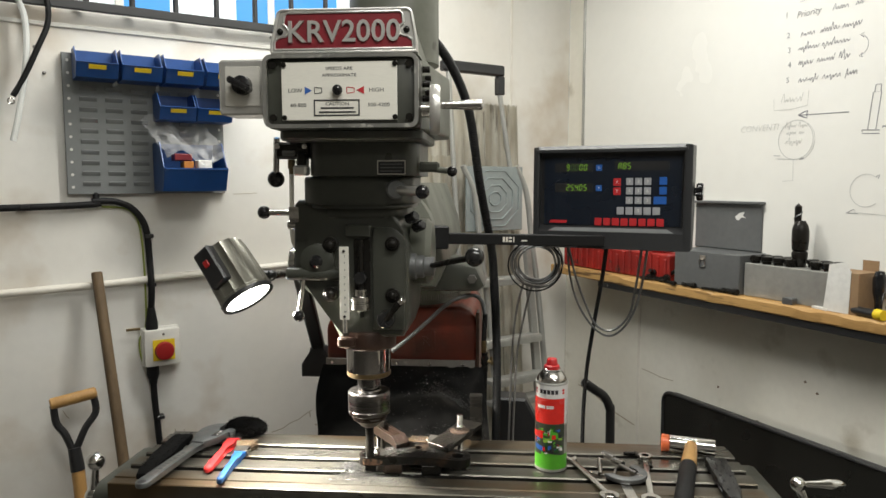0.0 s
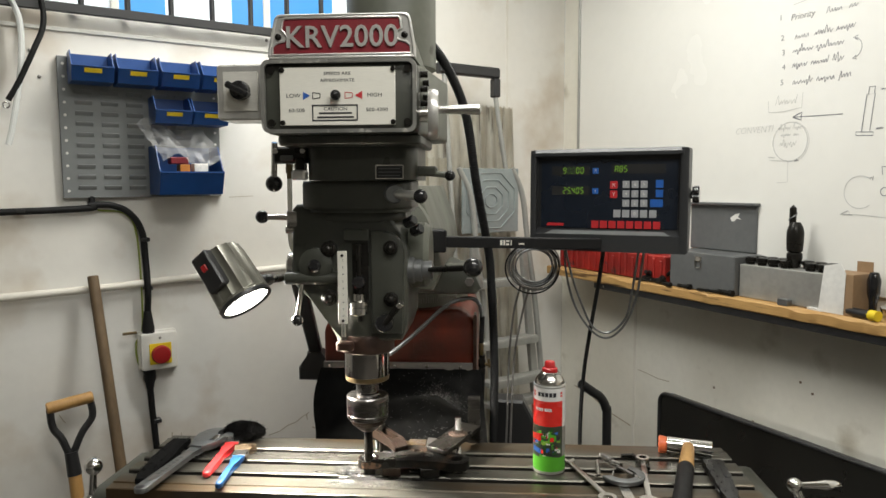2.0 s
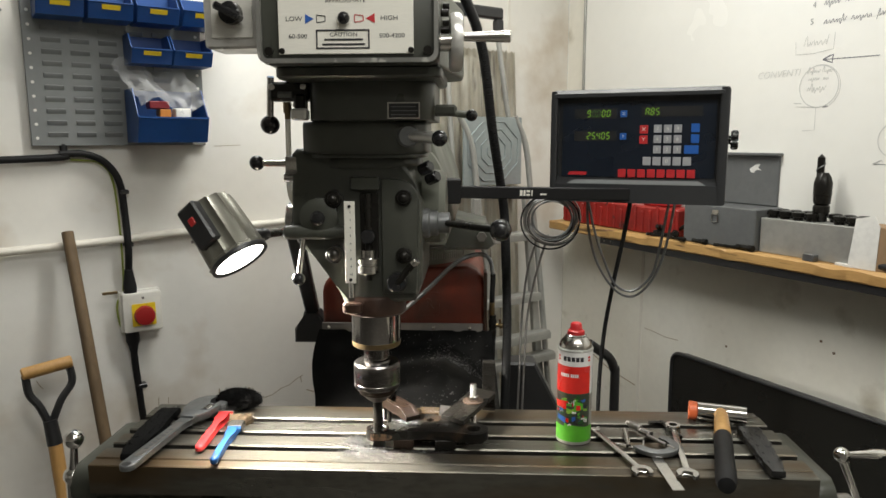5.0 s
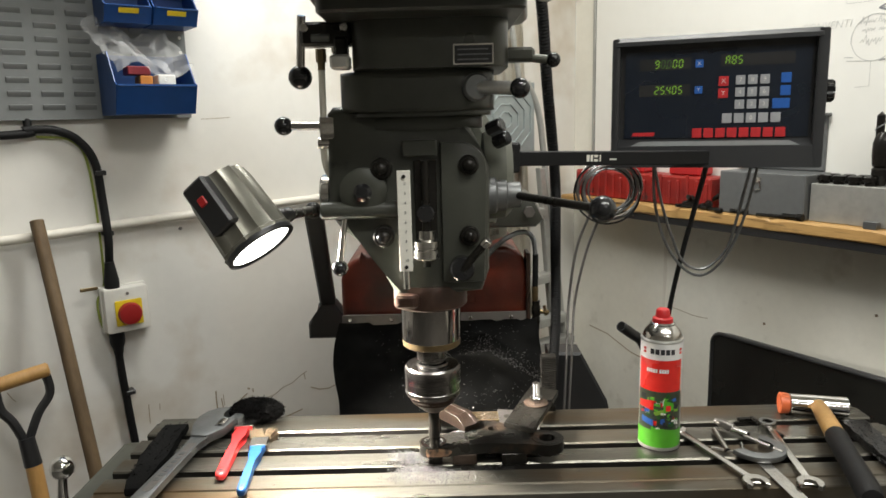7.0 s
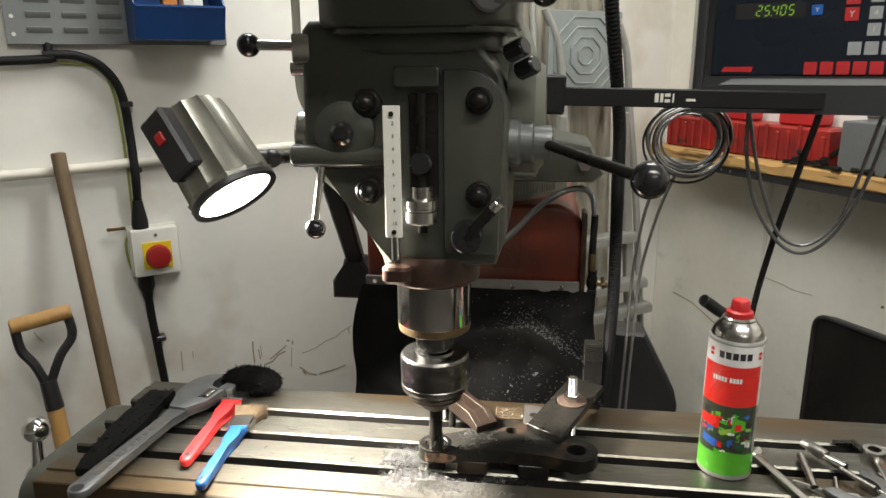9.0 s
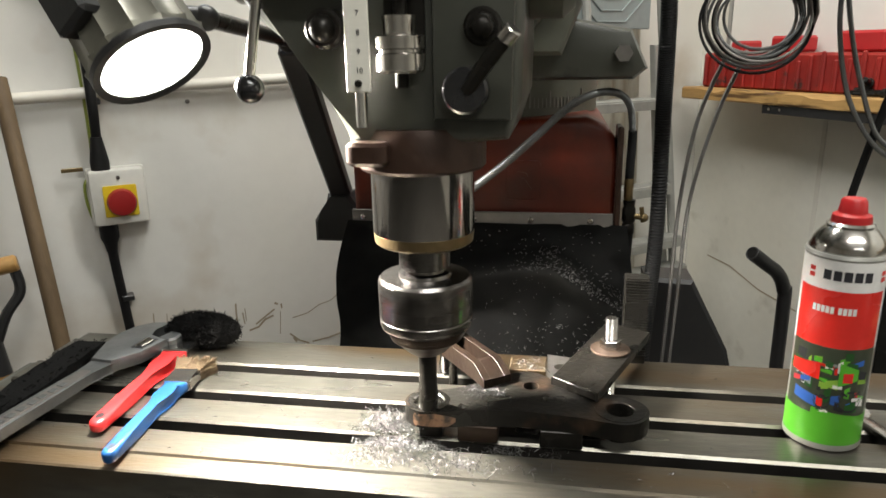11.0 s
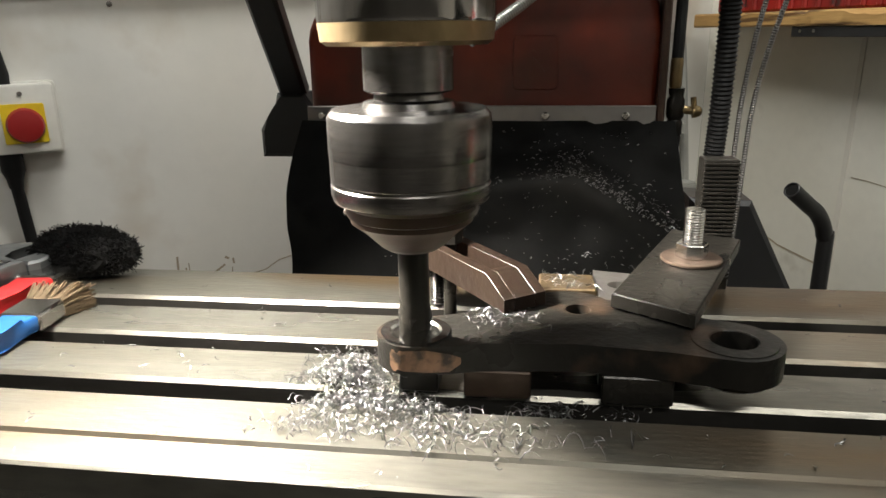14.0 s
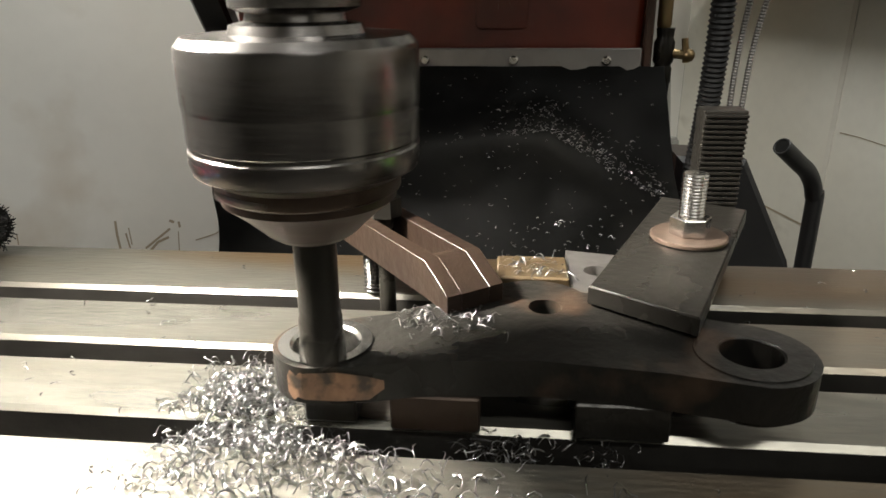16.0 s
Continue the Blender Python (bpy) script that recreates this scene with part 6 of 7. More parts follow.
part("side_rail", tube(BM(), [on(WB, 1.180, 0.135, 1.86), on(WB, 1.225, 0.145, 1.58), on(WB, 1.255, 0.16, 1.36)], 0.0095, 10, 4), ALU, lad)
part("side_rail", tube(BM(), [on(WB, 0.945, 0.135, 1.93), on(WB, 0.962, 0.145, 1.58), on(WB, 0.975, 0.16, 1.25)], 0.0095, 10, 4), ALU, lad)
for ua in (1.235, 0.985):
    part("bowed_rail", tube(BM(), [on(WB, ua, 0.17, 1.585), on(WB, ua + 0.045, 0.18, 1.48), on(WB, ua + 0.065, 0.19, 1.30), on(WB, ua + 0.095, 0.22, 0.95), on(WB, ua + 0.155, 0.28, 0.02)], 0.011, 10, 6), ALU, lad)
tp = part("tread_plate", box(BM(), 0.995, 1.262, -0.178, -0.170, 1.340, 1.583, 0.002, WB), material("tread_grey", (0.33, 0.37, 0.37), 0.4, 0.5, (0.26, 0.29, 0.29), 8, 0.5, 60, 0.2, 0.1, 100), lad, "grey tread plate with raised octagons")
for s in (1.0, 0.74, 0.48, 0.24):
    pts = [on(WB, 1.128 + 0.118 * s * math.cos(a) * 1.04, 0.1795, 1.462 + 0.108 * s * math.sin(a) * 1.04) for a in [math.pi / 8 + k * math.pi / 4 for k in range(9)]]
    part("raised_ridge", tube(BM(), pts, 0.0026, 6, 0), tp.data.materials[0], tp)
for h, d, u0, u1 in ((1.155, 0.20, 1.03, 1.262), (0.926, 0.22, 1.04, 1.305), (0.778, 0.24, 1.05, 1.340), (0.696, 0.25, 1.05, 1.357), (0.46, 0.27, 1.06, 1.40)):
    part("rung", box(BM(), u0, u1, -d - 0.03, -d + 0.02, h - 0.010, h + 0.010, 0.003, WB), ALU, lad)
    part("rung_lip", box(BM(), u0, u1, -d - 0.033, -d - 0.030, h - 0.020, h + 0.004, 0.001, WB), ALU, lad)
part("stile", prism(BM(), [(1.236, 1.30), (1.262, 1.30), (1.425, 0.0), (1.385, 0.0)], 0.205, 0.228, WB @ FACE, 0.003), ALU, lad)
part("stile", prism(BM(), [(1.005, 1.30), (1.028, 1.30), (1.060, 0.0), (1.020, 0.0)], 0.205, 0.228, WB @ FACE, 0.003), ALU, lad)

# ---------- shelf ----------
shelf = thing("wall_shelf", "rough pine plank shelf on a black steel angle", "shelf", WR @ Matrix.Translation((1.2, -0.07, 1.13)))
bm, prev = BM(), None
for k in range(181):
    u = 0.10 + 2.5 * k / 180
    chip = max(0, noise.noise((u * 9, 0.2, 0.7)) - 0.05) * 0.030 + max(0, noise.noise((u * 37, 1.2, 0.7)) - 0.15) * 0.018
    wob = 0.003 * noise.noise((u * 5, 3.3, 0.1))
    cur = [bm.verts.new(on(WR, u, d, h)) for d, h in ((0.002, 1.147), (0.150 + wob, 1.147), (0.153 + wob - 0.3 * chip, 1.151), (0.153 + wob - 0.15 * chip, 1.180 - 0.7 * chip - 0.004), (0.149 + wob - chip, 1.180), (0.002, 1.180))]
    if prev:
        for a in range(6):
            bm.faces.new((prev[a], prev[(a + 1) % 6], cur[(a + 1) % 6], cur[a]))
    else:
        bm.faces.new(cur)
    prev = cur
bm.faces.new(prev[::-1])
bmesh.ops.recalc_face_normals(bm, faces=bm.faces[:])
part("plank", bm, WOOD, shelf, "", 25)
part("steel_angle", box(BM(), 0.40, 2.6, -0.146, -0.002, 1.124, 1.1465, 0.001, WR), BLACK, shelf)
for u in (0.425, 0.46):
    part("bolt_head", cyl(BM(), on(WR, u, 0.1465, 1.136), on(WR, u, 0.149, 1.136), 0.004, seg=8), STEEL, shelf)
crate = thing("red_crate", "red ribbed plastic crate on the shelf", "crate", WR @ Matrix.Translation((0.42, -0.07, 1.18)))
CRATER = material("dirty_red_plastic", (0.36, 0.022, 0.016), 0.45, 0, (0.16, 0.014, 0.012), 14, 0.8, 60, 0.4, 0.2, 90, spots=(0.03, 0.02, 0.018), spot_scale=22, spot_level=0.62)
part("crate_body", box(BM(), 0.135, 0.735, -0.115, -0.02, 1.1805, 1.275, 0.006, WR), CRATER, crate)
for k in range(17):
    u = 0.148 + 0.0355 * k
    part("rib", box(BM(), u, u + 0.012, -0.122, -0.1145, 1.184, 1.268 + 0.012 * math.sin(k * 1.9), 0.003, WR), CRATER, crate)
for u, h, w in ((0.22, 1.276, 0.05), (0.36, 1.276, 0.09), (0.56, 1.276, 0.12)):
    solid("red_case", box(BM(), u, u + w, -0.10, -0.03, h, h + 0.018 + w * 0.25, 0.006, WR), REDP, "small red plastic case on the crate", "case")
tb = thing("tool_box", "grey hammered steel tool box with its lid open", "tool box", WR @ Matrix.Translation((0.91, -0.07, 1.18)))
part("box_body", box(BM(), 0.782, 1.045, -0.135, -0.012, 1.1805, 1.302, 0.003, WR), BOXG, tb)
part("lid", box(BM(), 0.758, 1.025, -0.020, -0.010, 1.303, 1.458, 0.003, WR @ Matrix.Translation((0, 0, 0))), BOXG, tb)
part("lid_rim", box(BM(), 0.752, 1.031, -0.038, -0.008, 1.452, 1.461, 0.002, WR), BOXG, tb)
part("latch", tube(BM(), [on(WR, 0.905 + a, 0.139, 1.272 + b) for a, b in ((-0.011, 0.006), (0.010, 0.006), (0.013, -0.016), (-0.009, -0.019), (-0.011, 0.006))], 0.0022, 6, 0), STEEL, tb, "bright wire latch")
part("hasp", box(BM(), 0.893, 0.917, -0.138, -0.135, 1.274, 1.290, 0.001, WR), STEEL, tb)
part("white_mark", prism(BM(), [(0.925, 1.412), (0.945, 1.425), (0.962, 1.428), (0.955, 1.416), (0.968, 1.408), (0.95, 1.410), (0.94, 1.400), (0.93, 1.402)], 0, 0.0004, WR @ Matrix.Translation((0, -0.0204, 0)) @ FACE), PAPER, tb, "torn white sticker", 0)
rack = thing("collet_rack", "bright aluminium block rack holding dark collets", "tool rack", WR @ Matrix.Translation((1.19, -0.07, 1.18)))
part("rack_block", box(BM(), 1.050, 1.325, -0.118, -0.030, 1.1805, 1.280, 0.002, WR), ALU, rack)
for k in range(7):
    for d in (0.052, 0.096):
        if k == 4 and d > 0.06:
            continue
        p = on(WR, 1.072 + 0.039 * k, d, 0)
        part("collet", lathe(BM(), [(0.013, 1.279), (0.013, 1.288), (0.0165, 1.290), (0.0165, 1.301), (0.012, 1.303)], Matrix.Translation(p), 16), DARKST, rack)
drill = thing("drill_chuck", "black keyless drill chuck holding a twist drill", "drill chuck", WR @ Matrix.Translation((1.20, -0.085, 1.28)))
p = on(WR, 1.20, 0.074, 0)
part("chuck_body", lathe(BM(), [(0.012, 1.281), (0.018, 1.302), (0.021, 1.306), (0.021, 1.322), (0.017, 1.326), (0.021, 1.33), (0.023, 1.355), (0.023, 1.385), (0.019, 1.40), (0.012, 1.412)], Matrix.Translation(p), 24), DARKST, drill)
part("twist_drill", lathe(BM(), [(0.0095, 1.40), (0.0095, 1.452), (0.0, 1.462)], Matrix.Translation(on(WR, 1.19, 0.074, 0)), 14), DARKST, drill)
part("twist_land", tube(BM(), [on(WR, 1.19, 0.074, 1.402 + 0.0035 * k) + Vector((0.0095 * math.cos(0.6 * k), 0.0095 * math.sin(0.6 * k), 0)) for k in range(15)], 0.0022, 6, 0), TOOLSTEEL, drill)
ctn = thing("carton", "open white carton with brown inside", "carton", WR @ Matrix.Translation((1.37, -0.07, 1.18)))
part("carton_body", box(BM(), 1.338, 1.415, -0.135, -0.05, 1.1805, 1.288, 0.001, WR), CARD, ctn)
part("front_flap", prism(BM(), [(1.322, 1.181), (1.392, 1.181), (1.395, 1.29), (1.380, 1.315), (1.335, 1.305)], 0, 0.0015, WR @ Matrix.Translation((0, -0.1355, 0)) @ FACE), PAPER, ctn, "white card front", 0)
part("back_flap", box(BM(), 1.37, 1.413, -0.052, -0.05, 1.288, 1.316, 0, WR), CARD, ctn)
sd = thing("screwdriver", "black handled screwdriver standing on the shelf", "screwdriver", WR @ Matrix.Translation((1.445, -0.08, 1.18)))
part("handle", lathe(BM(), [(0.008, 1.181), (0.010, 1.22), (0.015, 1.24), (0.0165, 1.275), (0.010, 1.295), (0.0, 1.297)], Matrix.Translation(on(WR, 1.440, 0.09, 0)), 14), BAKE, sd)
torch = thing("hand_torch", "silver and black torch with a yellow end", "torch", WR @ Matrix.Translation((1.48, -0.12, 1.18)))
part("barrel", cyl(BM(), on(WR, 1.40, 0.125, 1.193), on(WR, 1.478, 0.142, 1.193), 0.0115, seg=16), BLACK, torch)
part("head_ring", cyl(BM(), on(WR, 1.466, 0.14, 1.194), on(WR, 1.488, 0.1445, 1.194), 0.0135, seg=16), YELLOW, torch)
solid("steel_saucer", lathe(BM(), [(0.03, 1.181), (0.045, 1.197), (0.05, 1.21), (0.048, 1.21), (0.03, 1.186), (0.0, 1.184)], Matrix.Translation(on(WR, 1.505, 0.075, 0)), 24), STEEL, "small polished steel bowl on the shelf", "bowl")
solid("grey_nut", prism(BM(), rounded(1.205, 1.237, 1.1805, 1.199, 0.003, 2), 0.125, 0.147, WR @ FACE, 0.001), TOOLSTEEL, "small grey steel block on the shelf edge", "steel block")
solid("paper_scrap", prism(BM(), [(1.285, 0.13), (1.335, 0.14), (1.34, 0.10), (1.29, 0.095)], 1.1805, 1.186, WR @ Matrix.Diagonal((1, -1, 1, 1)), 0), PAPER, "white scrap of paper on the shelf", "paper", smooth=0)
for k, (u, d, L, a, r) in enumerate(((0.70, 0.13, 0.09, 0.5, 0.006), (0.76, 0.145, 0.10, -0.2, 0.007), (0.86, 0.147, 0.05, 0.1, 0.009), (0.97, 0.143, 0.10, 0.2, 0.007), (1.02, 0.14, 0.06, -0.1, 0.010), (0.66, 0.128, 0.07, 1.2, 0.008))):
    c = on(WR, u, d, 1.1805 + r)
    v = (WR.to_3x3() @ Vector((math.cos(a), math.sin(a), 0))) * L / 2
    t = thing("cutter_shank", "dark steel cutter lying on the shelf edge", "cutter", Matrix.Translation((c.x, c.y, 1.18)), "loose cutters")
    part("shank", cyl(BM(), c - v, c + v * 0.5, r * 0.7, seg=10), DARKST, t)
    part("cutter_head", cyl(BM(), c + v * 0.5, c + v, r, seg=12, bev=0.001), DARKST, t)

for u, d, L, a, tilt, r in ((0.640, 0.105, 0.10, 0.3, 0.0, 0.011), (0.690, 0.100, 0.11, -0.5, 0.25, 0.012), (0.735, 0.118, 0.09, 0.9, 0.1, 0.011), (0.700, 0.128, 0.12, 0.15, 0.0, 0.009), (0.745, 0.095, 0.10, -0.2, 0.55, 0.010), (0.675, 0.116, 0.08, 1.3, 0.35, 0.010)):
    v = WR.to_3x3() @ Vector((math.cos(a) * math.cos(tilt), -math.sin(a) * math.cos(tilt), math.sin(tilt)))
    c = on(WR, u, d, 1.1805 + r + abs(v.z) * L / 2)
    t = thing("tool_holder", "black steel tool holder heaped beside the tool box", "tool holder", Matrix.Translation((c.x, c.y, 1.18)), "heaped tool holders")
    part("taper_shank", cyl(BM(), c - v * L / 2, c + v * L * 0.15, r * 0.45, r * 0.8, 14), DARKST, t)
    part("flange", cyl(BM(), c + v * L * 0.15, c + v * L * 0.24, r * 1.15, seg=18, bev=0.001), DARKST, t)
    part("nose", cyl(BM(), c + v * L * 0.24, c + v * L / 2, r * 0.8, r * 0.7, 14, 0.001), TOOLSTEEL if tilt > 0.5 else DARKST, t)

# ---------- black panel, bent pipe on the floor side ----------
bp = thing("black_board", "large glossy black board with a rounded corner standing by the wall", "board", WR @ Matrix.Translation((1.6, -0.25, 0)))
part("board_sheet", prism(BM(), [(0.882, 0.0), (2.6, 0.0), (2.6, 0.86)] + arc(0.912, 0.826, 0.032, 90, 180, 6), -0.012, 0.012, WR @ Matrix.Translation((0, -0.25, 0)) @ FACE, 0.003), material("glossy_black", (0.008, 0.008, 0.007), 0.28, 0, (0.012, 0.012, 0.01), 4, 0.5, 40, 0.2, 0.02, 80), bp)
part("edge_bead", tube(BM(), [on(WR, x, 0.262, z) for x, z in [(0.882, 0.3)] + [(p[0], p[1]) for p in arc(0.912, 0.826, 0.032, 180, 90, 6)] + [(2.6, 0.86)]], 0.006, 8, 0), BLACK, bp)
bpipe = thing("bent_pipe", "black bent steel pipe standing behind the table", "pipe", Matrix.Translation((0.385, 2.36, 0.0)))
part("tube", tube(BM(), [(0.287, 2.300, 0.856), (0.325, 2.325, 0.825), (0.358, 2.347, 0.797), (0.378, 2.358, 0.755), (0.383, 2.36, 0.68), (0.384, 2.36, 0.0)], 0.0155, 16, 8), BLACK, bpipe)
# Solid dark disc paints the shade inside the hollow pipe end.
part("open_end_disc", cyl(BM(), (0.2885, 2.301, 0.8548), (0.2862, 2.2995, 0.8567), 0.0120, seg=16), COVER, bpipe, "black disc painting the shaded mouth of the pipe")
part("rim", tube(BM(), [Vector((0.2860, 2.2994, 0.8568)) + Vector((0.60, 0.0, 0.80)) * 0.0138 * math.cos(a) + Vector((-0.40, 0.87, 0.29)) * 0.0138 * math.sin(a) for a in [2 * math.pi * k / 20 for k in range(21)]], 0.0018, 6, 0), BLACK, bpipe)

# ---------- spray can ----------
can = thing("spray_can", "red, white and green aerosol can with red cap", "spray can", Matrix.Translation((0.1055, 1.366, 0.95)))
CM = Matrix.Translation((0.1055, 1.366, 0))
part("can_body", lathe(BM(), [(0.029, 0.9503), (0.0318, 0.9515), (0.0322, 0.954), (0.0315, 0.957), (0.0315, 1.124), (0.0325, 1.1265), (0.0315, 1.129)], CM, 48), ALU, can, "bare metal can body")
part("dome", lathe(BM(), [(0.0295, 1.1285), (0.0300, 1.1305), (0.0270, 1.1385), (0.0215, 1.1455), (0.0185, 1.1485), (0.0188, 1.1505), (0.0165, 1.1525)], CM, 48), STEEL, can, "bright domed top")
part("cap", lathe(BM(), [(0.0150, 1.1510), (0.0158, 1.1530), (0.0150, 1.1585), (0.0112, 1.1605), (0.0100, 1.1705), (0.0085, 1.1725), (0.0, 1.173)], CM, 28), REDP, can, "red plastic nozzle cap")


def wrap(name, a0, a1, z0, z1, mat, lift=0.0003, label="", z0b=None, z1b=None):
    """A printed patch on the can between two angles; 270 faces the camera side."""
    bm, n = BM(), max(2, int((a1 - a0) / 6))
    r = 0.0315 + lift
    lo = [bm.verts.new(CM @ Vector((r * math.cos(radians(a0 + (a1 - a0) * k / n)), r * math.sin(radians(a0 + (a1 - a0) * k / n)), z0 + ((z0b or z0) - z0) * k / n))) for k in range(n + 1)]
    hi = [bm.verts.new(CM @ Vector((r * math.cos(radians(a0 + (a1 - a0) * k / n)), r * math.sin(radians(a0 + (a1 - a0) * k / n)), z1 + ((z1b or z1) - z1) * k / n))) for k in range(n + 1)]
    for k in range(n):
        bm.faces.new((lo[k], lo[k + 1], hi[k + 1], hi[k]))
    return part(name, bm, mat, can, label, 80)


GREEN = material("green_print", (0.10, 0.42, 0.03), 0.3, bump=0, coat=0.3)
CANRED = material("red_print", (0.68, 0.03, 0.022), 0.28, bump=0, coat=0.3)
CANWHITE = material("white_print", (0.78, 0.77, 0.75), 0.28, bump=0, coat=0.3)
wrap("white_band", 130, 345, 1.0995, 1.1245, CANWHITE)
wrap("white_band", 130, 345, 1.046, 1.0995, CANWHITE, 0.0002)
wrap("red_field", 180, 318, 1.0485, 1.0990, CANRED, 0.0004)
wrap("green_band", 130, 345, 0.957, 0.986, GREEN)
wrap("green_band", 230, 318, 0.984, 0.991, GREEN, 0.0006, "", 0.984, 0.984)
wrap("picture_field", 180, 318, 0.985, 1.0485, material("print_dark", (0.045, 0.055, 0.035), 0.3, bump=0), 0.0004)
for a in (198, 306):
    wrap("badge_mark", a, a + 10, 1.1075, 1.1115, CANRED, 0.0007)
    wrap("badge_mark", a, a + 10, 1.1130, 1.1170, CANRED, 0.0007)
for k in range(5):
    wrap("title_bar", 222 + 14 * k, 233 + 14 * k, 1.1080, 1.1165, INK, 0.0007)
for k in range(9):
    wrap("subtitle_bar", 212 + 6.5 * k + (4 if k > 4 else 0), 217 + 6.5 * k + (4 if k > 4 else 0), 1.0790, 1.0850, CANWHITE, 0.0007)
PRINTS = [GREEN, CANRED, INKBLUE, INK, CANWHITE, INKRED, material("lime_print", (0.22, 0.40, 0.05), 0.3, bump=0), material("grey_print", (0.25, 0.27, 0.26), 0.3, bump=0), material("dark_green_print", (0.02, 0.09, 0.02), 0.3, bump=0)]
rnd = random.Random(77)
for k in range(64):
    a, z = rnd.uniform(181, 296), rnd.uniform(0.987, 1.038)
    w, h = rnd.uniform(4, 20), rnd.uniform(0.002, 0.009)
    wrap("picture_patch", a, a + w, z, z + h, PRINTS[rnd.choice((0, 0, 1, 2, 3, 3, 4, 5, 6, 7, 8, 8))], 0.0005 + 0.00001 * k, "", z + rnd.uniform(-0.003, 0.003), z + h + rnd.uniform(-0.003, 0.003))
for c, z, r in ((282, 1.000, 0.0095), (243, 0.998, 0.006)):
    for q in range(10):
        b0, b1 = 2 * math.pi * q / 10, 2 * math.pi * (q + 1) / 10
        wrap("wheel_print", c + math.degrees(r / 0.0315) * min(math.cos(b0), math.cos(b1)), c + math.degrees(r / 0.0315) * max(math.cos(b0), math.cos(b1)) + 1, z + r * math.sin(b0) - 0.001, z + r * math.sin(b0) + 0.001, INK, 0.0013, "", z + r * math.sin(b1) - 0.001, z + r * math.sin(b1) + 0.001)
wrap("red_car_print", 188, 236, 1.020, 1.030, CANRED, 0.0013, "", 1.018, 1.034)
wrap("green_rider_print", 262, 290, 1.014, 1.036, GREEN, 0.0013, "", 1.020, 1.030)
wrap("red_rider_print", 268, 282, 1.018, 1.027, CANRED, 0.0015)
wrap("blue_machine_print", 200, 236, 0.996, 1.006, INKBLUE, 0.0013, "", 0.992, 1.002)

# ---------- hand tools on the table ----------
TOP = 0.9502


def lie(x, y, z, ang, tilt=0.0):
    """A frame lying on the table: local x along the tool."""
    return Matrix.Translation((x, y, z)) @ Matrix.Rotation(radians(ang), 4, "Z") @ Matrix.Rotation(radians(-tilt), 4, "Y")


# adjustable spanner
sp = thing("adjustable_spanner", "large grey adjustable spanner lying on the table", "spanner", Matrix.Translation((-0.655, 1.33, TOP)))
SA = math.degrees(math.atan2(0.305, 0.034))
S = lie(-0.659, 1.186, 0.957, SA, 0.6) @ Matrix.Diagonal((1.03, 1.03, 1, 1))
part("handle", prism(BM(), arc(0.012, 0, 0.0135, 90, 270, 8) + [(0.06, -0.0115), (0.17, -0.0100), (0.195, -0.0125), (0.212, -0.0200), (0.212, 0.016), (0.195, 0.0125), (0.17, 0.0100), (0.06, 0.0115)], 0.0, 0.011, S, 0.0025, 2), TOOLSTEEL, sp)
part("handle_panel", prism(BM(), rounded(0.035, 0.175, -0.0068, 0.0068, 0.004, 3), 0.0108, 0.0114, S, 0.0002), WORN, sp)
# Flat black disc paints the dark inside of the hanging hole.
part("hang_hole_disc", lathe(BM(), [(0.0, 0.0113), (0.0075, 0.0113)], S @ Matrix.Translation((0.008, 0, 0)), 18, False), BLACK, sp, "", 0)
for k in range(7):
    part("raised_letter", box(BM(), 0.062 + 0.0125 * k, 0.070 + 0.0125 * k, -0.0038, 0.0038, 0.0112, 0.0122, 0.0004, S), TOOLSTEEL, sp)
part("jaw_body", prism(BM(), [(0.195, -0.013), (0.222, -0.030), (0.259, -0.036), (0.261, -0.010), (0.277, -0.004), (0.298, -0.013), (0.304, -0.007), (0.299, 0.012), (0.285, 0.025), (0.262, 0.031), (0.235, 0.028), (0.195, 0.013)], -0.001, 0.015, S, 0.003, 2), TOOLSTEEL, sp, "polished jaw with an open mouth")
part("moving_jaw", prism(BM(), [(0.259, -0.038), (0.266, -0.043), (0.294, -0.040), (0.297, -0.034), (0.281, -0.026), (0.262, -0.020)], 0.001, 0.013, S, 0.002), TOOLSTEEL, sp)
# Thin black slab paints the shaded opening round the knurl.
part("knurl_window_slab", box(BM(), 0.228, 0.254, -0.028, -0.012, 0.0148, 0.0156, 0.0, S), BLACK, sp, "", 0)
part("knurl", tube(BM(), [S @ Vector((0.231 + 0.001 * k, -0.020, 0.012)) for k in range(21)], 0.0055, 10, 0, 0.0012), STEEL, sp)


def bristles(bm, M, n, length, wx, wy, spread, seed, r=0.0006, curl=0.0):
    """Loose hairs standing along local x."""
    rnd = random.Random(seed)
    for _ in range(n):
        y, z = rnd.uniform(-wx, wx), rnd.uniform(-wy, wy)
        L = length * rnd.uniform(0.75, 1.05)
        p0 = Vector((0, y, z))
        p1 = p0 + Vector((L * 0.5, y * spread * 0.4 + rnd.gauss(0, curl), z * spread * 0.4 + rnd.gauss(0, curl)))
        p2 = p0 + Vector((L, y * spread + rnd.gauss(0, curl * 2), z * spread + rnd.gauss(0, curl * 2)))
        tube(bm, [M @ p0, M @ p1, M @ p2], r, 3, 0)
    return bm


